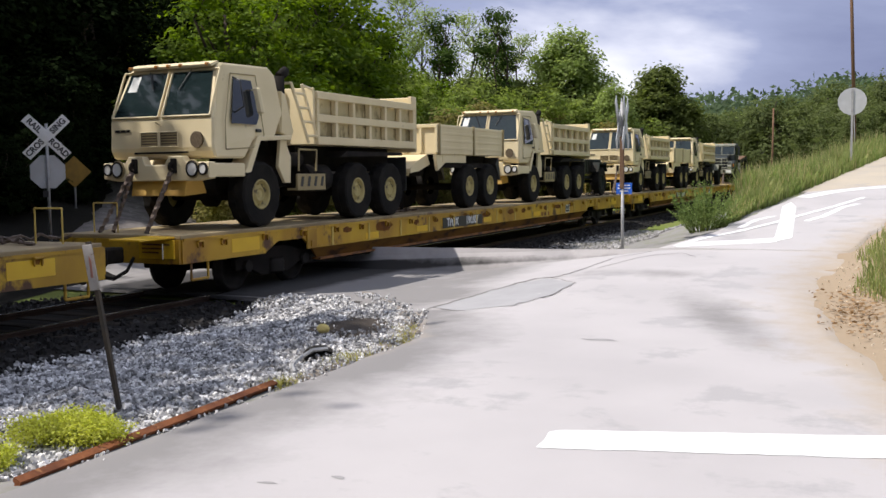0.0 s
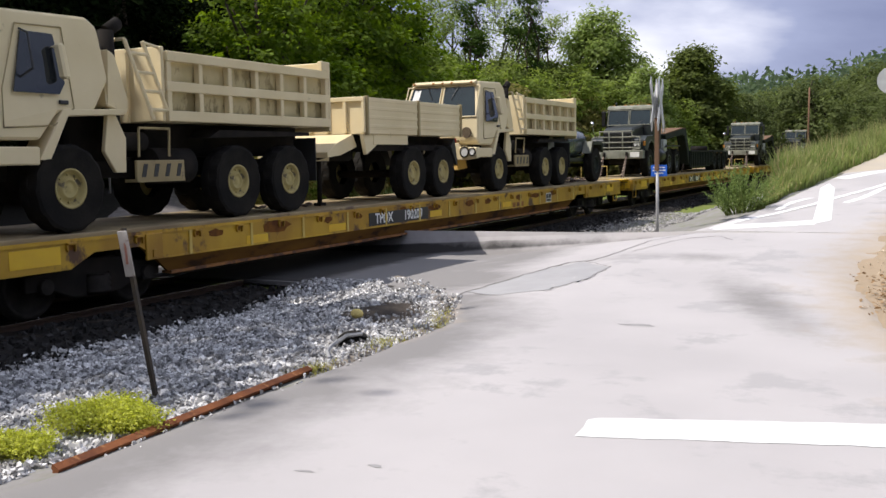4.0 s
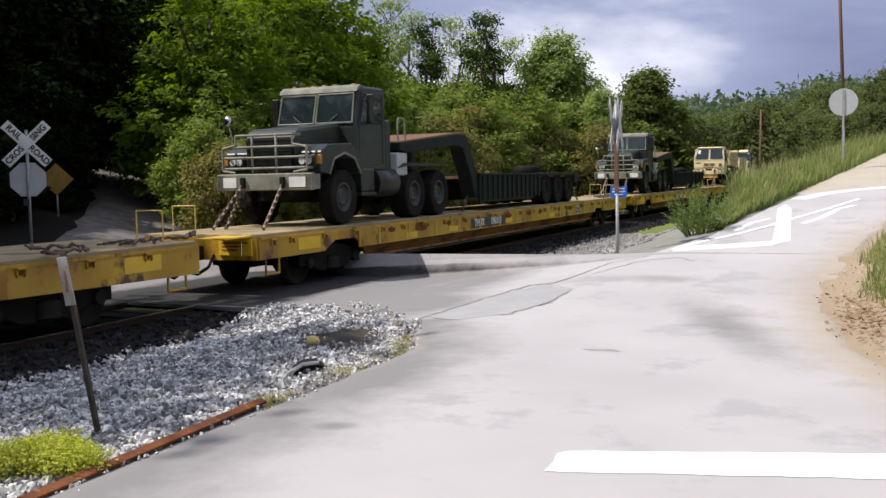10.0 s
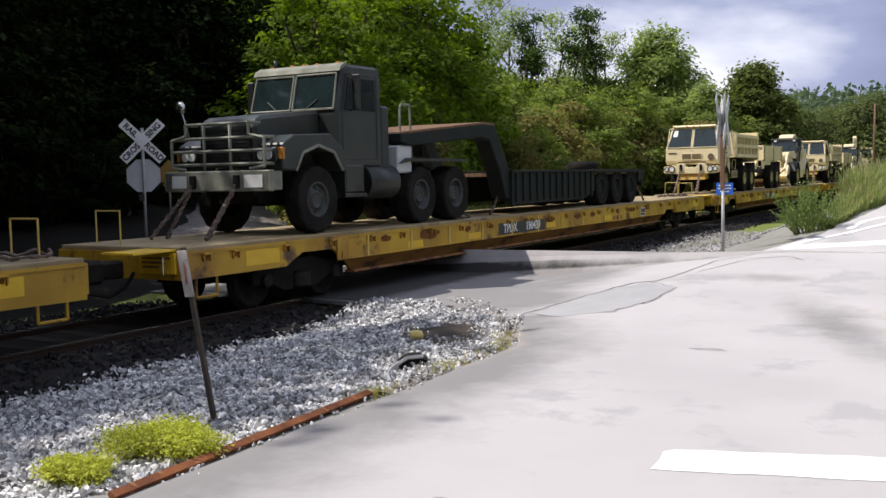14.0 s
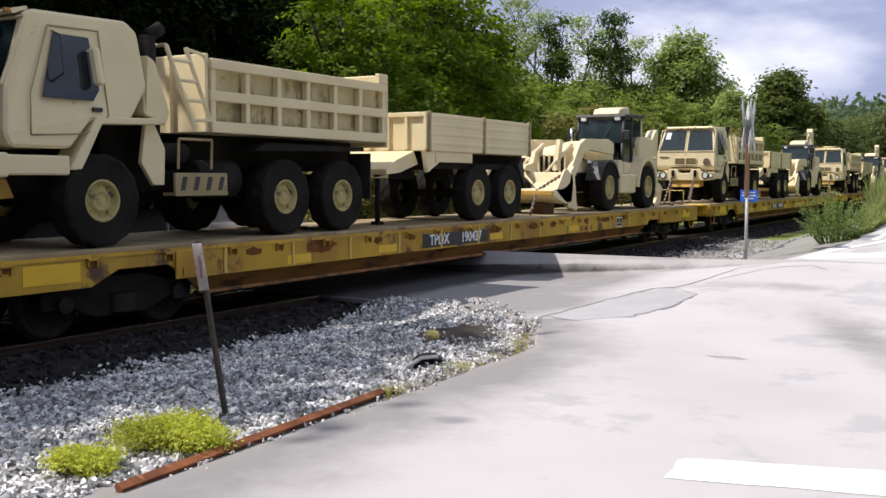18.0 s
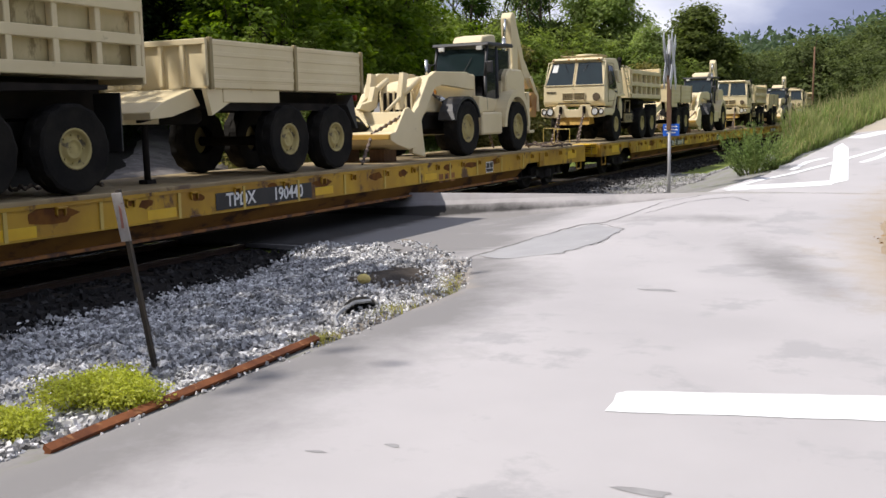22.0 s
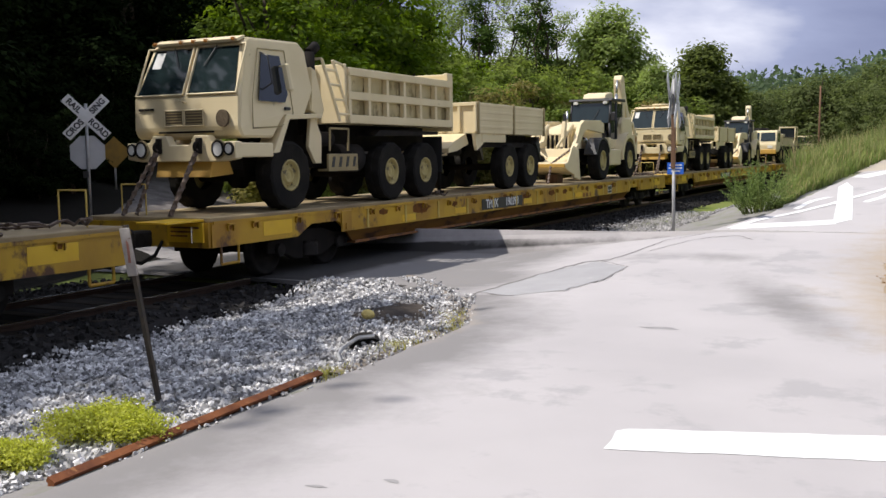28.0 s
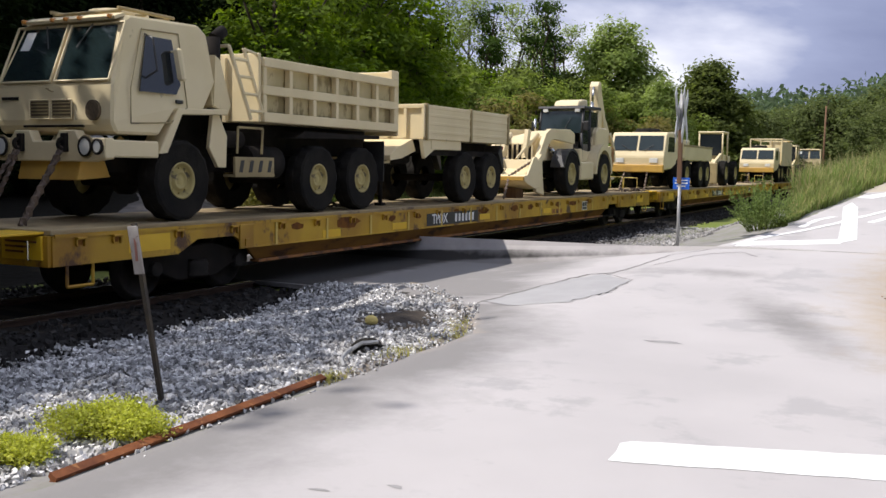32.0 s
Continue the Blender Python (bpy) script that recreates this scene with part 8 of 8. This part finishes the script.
for i, (kind, az, d, k) in enumerate(WOODS):
    if az < 10.5:
        kind = {"mid": "dull", "round": "hedge", "leafy": "dull"}.get(kind, kind)
    a = radians(az)
    x, y = -math.sin(a) * d, math.cos(a) * d
    z = height(x, y) if az > -0.5 or az < -20 or d < 40 else 3.0
    plant(TREES[kind], x, y, (1.9 + d * math.tan(radians(k)) - z) / TALL[kind], (i * 67) % 360, z)


def build_far_woods():
    """The wooded ridge of the distance, leaves on low hills."""
    pts = []
    for i in range(9000):
        az = radians(random.uniform(-16, 30))
        d = random.uniform(170, 420)
        x, y = -math.sin(az) * d, math.cos(az) * d
        ridge = lerp(6, 35, (d - 170) / 250) + 3.0 * math.sin(az * 19 + 1) + 1.8 * math.sin(az * 47) + 1.2 * noise.noise((az * 60, d * 0.02, 0))
        for j in range(7):
            pts.append((x + random.gauss(0, 2.4), y + random.gauss(0, 2.4), ridge * random.uniform(0.45, 1.0) + random.gauss(0, 1.3)))
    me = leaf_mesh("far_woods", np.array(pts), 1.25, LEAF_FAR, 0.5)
    tagged(new("far_woods", me), "wooded hills on the horizon, haze put into their colour", kind="stuff")


build_far_woods()


def blades(name, spots, label, material, h0, h1, w=0.012, lean=0.5, tall=None):
    """Grass blades: narrow bent strips."""
    vs, fs = [], []
    for x, y, z in spots:
        h = random.uniform(h0, h1) * (tall(x, y) if tall else 1.0) * (1 + 0.45 * noise.noise((x * 0.8, y * 0.8, 2)))
        a = random.uniform(0, 6.283)
        dx, dy = math.cos(a), math.sin(a)
        b = random.uniform(0.1, lean) * h
        ww = w * random.uniform(0.7, 1.6)
        k = len(vs)
        vs += [(x - dy * ww, y + dx * ww, z - 0.03), (x + dy * ww, y - dx * ww, z - 0.03),
               (x + dx * b * 0.3 - dy * ww * 0.8, y + dy * b * 0.3 + dx * ww * 0.8, z + h * 0.55), (x + dx * b * 0.3 + dy * ww * 0.8, y + dy * b * 0.3 - dx * ww * 0.8, z + h * 0.55),
               (x + dx * b, y + dy * b, z + h)]
        fs += [(k, k + 1, k + 3, k + 2), (k + 2, k + 3, k + 4)]
    me = bpy.data.meshes.new(name)
    me.from_pydata(vs, [], fs)
    me.materials.append(material)
    return tagged(new(name, me), label, kind="stuff")


def scatter(n, y0, y1, xf, power=1.0):
    out = []
    for i in range(n):
        y = y0 + (y1 - y0) * random.random() ** power
        a, b = xf(y)
        x = random.uniform(a, b)
        out.append((x, y, height(x, y)))
    return out


def bank(y):
    e = 0.5 * noise.noise((y * 0.5, 3, 0)) + 0.25 * noise.noise((y * 1.9, 5, 0))
    return max(road_left(y) - 3.2, -0.1 * y - 0.6) + e, road_left(y) - 0.12 + 0.3 * e


def bank_tall(x, y):
    return lerp(0.25, 1.0, (y - 21) / 5) * lerp(0.35, 1, (road_left(y) - x) / 1.0)


def verge(y):
    e = 0.35 * noise.noise((y * 0.7, 9, 0)) + 0.2 * noise.noise((y * 2.3, 4, 0))
    return road_right(y) + lerp(0.75, 0.15, (y - 10) / 8) + e, road_right(y) + lerp(2.4, 4.0, (y - 8) / 12)


def verge_tall(x, y):
    return lerp(0.3, 1.0, (x - road_right(y) - 0.3) / 1.3)


blades("bank_grass", scatter(19000, 20.6, 58, bank, 1.2), "tall pale green grass on the bank above the track", GRASS, 0.4, 1.05, 0.013, 0.6, bank_tall)
blades("bank_seed_grass", scatter(3200, 22.0, 58, bank, 1.2), "dry seed heads standing in the bank grass", GRASS_DRY, 0.6, 1.25, 0.008, 0.5, bank_tall)
blades("verge_grass", scatter(30000, 7.0, 42, verge, 1.7), "long pale grass on the roadside bank", GRASS, 0.25, 0.8, 0.006, 0.9, verge_tall)
blades("verge_dry_grass", scatter(13000, 6.6, 42, verge, 1.7), "dry straw-coloured grass on the roadside bank", GRASS_DRY, 0.2, 0.7, 0.005, 1.1, verge_tall)
blades("meadow_grass", [(x, y, height(x, y)) for x, y in [(random.uniform(-32, -13.2), random.uniform(12, 70)) for i in range(15000)] if not (12.3 < y < 20.9 and x > -17) and not 36.5 < math.degrees(math.atan2(-x, y)) < 170], "sunlit grass beyond the track", GRASS, 0.12, 0.4, 0.02)
EDGE_WEED = leaf_mat("yellowing_weed", (0.30, 0.31, 0.08), (0.40, 0.35, 0.14), 0.4)
blades("edge_weeds", [(steps(y, [(4, -4.5), (9, -4.5), (11, -5.3)]) + random.uniform(-0.1, 0.18), y, 0.08) for y in [random.choice((random.gauss(7.9, 0.18), random.gauss(6.7, 0.12), random.gauss(8.9, 0.3), random.gauss(9.6, 0.3))) for i in range(1100)]], "yellowing weeds at the road's edge", EDGE_WEED, 0.03, 0.10, 0.004, 1.2)


def build_shrub(name, label, x, y, rx, ry, h, n, leaf, material, stems=8, z=None):
    v = thing(name, label, "shrub", "")
    v.matrix_basis = pose(x, y, height(x, y) if z is None else z)
    lobes = [(random.uniform(-0.6, 0.6) * rx, random.uniform(-0.6, 0.6) * ry, h * random.uniform(0.5, 0.7), rx * 0.5, ry * 0.5, h * 0.42) for i in range(7)]
    s = Shape()
    for l in lobes[:stems]:
        limbs(s, (l[0] * 0.2, l[1] * 0.2, -0.05), (l[0], l[1], l[2]), 0.012, 0.004, 3, 0.3)
    tagged(part("stem", s, BARK, v), kind="stuff")
    cr = new("leaves", leaf_mesh("leaves", clumps(lobes, n // 8, 8, min(rx, ry) * 0.1 + 0.01, 0.2)[0], leaf, material, 0.6))
    cr.parent = v
    return v


build_shrub("low_shrub", "bright yellow-green low shrub on the gravel by the post", -4.82, 4.62, 0.46, 0.34, 0.20, 15000, 0.012, LEAF_BRIGHT, z=0.06)
build_shrub("low_shrub", "smaller bright yellow-green shrub on the gravel", -4.83, 4.0, 0.30, 0.22, 0.15, 8000, 0.012, LEAF_BRIGHT, z=0.06)


def build_weed_clump():
    x, y = -3.2, 20.6
    v = thing("weed_clump", "tall leafy green weeds beside the crossing", "weeds", "")
    v.matrix_basis = pose(x, y, height(x, y))
    vs = Shape()
    pts = []
    for i in range(95):
        a, r = random.uniform(0, 6.28), random.uniform(0, 0.5)
        bx, by = math.cos(a) * r * 0.6, math.sin(a) * r * 0.6
        tx, ty, tz = bx * 2.6 + random.gauss(0, 0.1), by * 2.6 + random.gauss(0, 0.1), random.uniform(0.4, 1.0) * (1.15 - 0.6 * r)
        vs.rod((bx, by, -0.05), (tx, ty, tz), 0.008, 4, 0.003)
        for k in range(64):
            t = random.uniform(0.15, 1.02)
            pts.append((bx + (tx - bx) * t + random.gauss(0, 0.03), by + (ty - by) * t + random.gauss(0, 0.03), tz * t + random.gauss(0, 0.02)))
    tagged(part("stem", vs, GRASS, v), kind="stuff")
    lv = new("leaves", leaf_mesh("leaves", np.array(pts), 0.021, mat_weed, 0.4))
    lv.parent = v


mat_weed = leaf_mat("weed_leaf", (0.15, 0.215, 0.07), (0.21, 0.26, 0.09), 0.4)
build_weed_clump()

# the stony track that climbs into the wood beyond the crossing
FAR_TRACK = mat("stony_track", (0.17, 0.155, 0.145), (0.10, 0.09, 0.085), scale=2, rough=0.95, spots=(0.24, 0.225, 0.21), spot_at=0.6, spot_scale=6, bump=0.8, bscale=10)


def build_far_track():
    vs, fs = [], []
    line = [(-15.6, 17.0), (-18, 20.5), (-22, 25.5), (-27, 30.5), (-34, 36), (-44, 42)]
    cur = []
    for i in range(len(line) - 1):
        for k in range(10):
            t = k / 10
            cur.append((line[i][0] + (line[i + 1][0] - line[i][0]) * t, line[i][1] + (line[i + 1][1] - line[i][1]) * t))
    for i, (x, y) in enumerate(cur):
        j = min(i + 1, len(cur) - 1)
        d = Vector((cur[j][0] - cur[j - 1][0], cur[j][1] - cur[j - 1][1])).normalized()
        for k in range(9):
            o = (k - 4) / 4 * (1.5 + 0.15 * noise.noise((i * 0.4, k, 0)))
            px, py = x - d.y * o, y + d.x * o
            vs.append((px, py, height(px, py) + 0.04 - (0.06 if k in (0, 8) else 0) + 0.03 * noise.noise((px, py, 0))))
    for i in range(len(cur) - 1):
        for k in range(8):
            fs.append((i * 9 + k, i * 9 + k + 1, (i + 1) * 9 + k + 1, (i + 1) * 9 + k))
    me = bpy.data.meshes.new("stony_track")
    me.from_pydata(vs, [], fs)
    me.materials.append(FAR_TRACK)
    tagged(new("stony_track", me), "grey stony track climbing into the wood", kind="structure")


build_far_track()


def build_leaf_litter():
    """Dry leaves and twigs blown together on the dirt at the road's edge."""
    pts = []
    for i in range(420):
        y = random.gauss(12.3, 0.9)
        x = road_right(y) + random.gauss(0.3, 0.22)
        pts.append((x, y, height(x, y) + 0.045))
    me = leaf_mesh("leaf_litter", np.array(pts), 0.032, LITTER, 1.5)
    tagged(new("leaf_litter", me), "dry brown leaves lying on the dirt by the road", kind="stuff")


LITTER = leaf_mat("dry_leaf", (0.26, 0.17, 0.09), (0.36, 0.25, 0.15), 0.2)
build_leaf_litter()


motions()
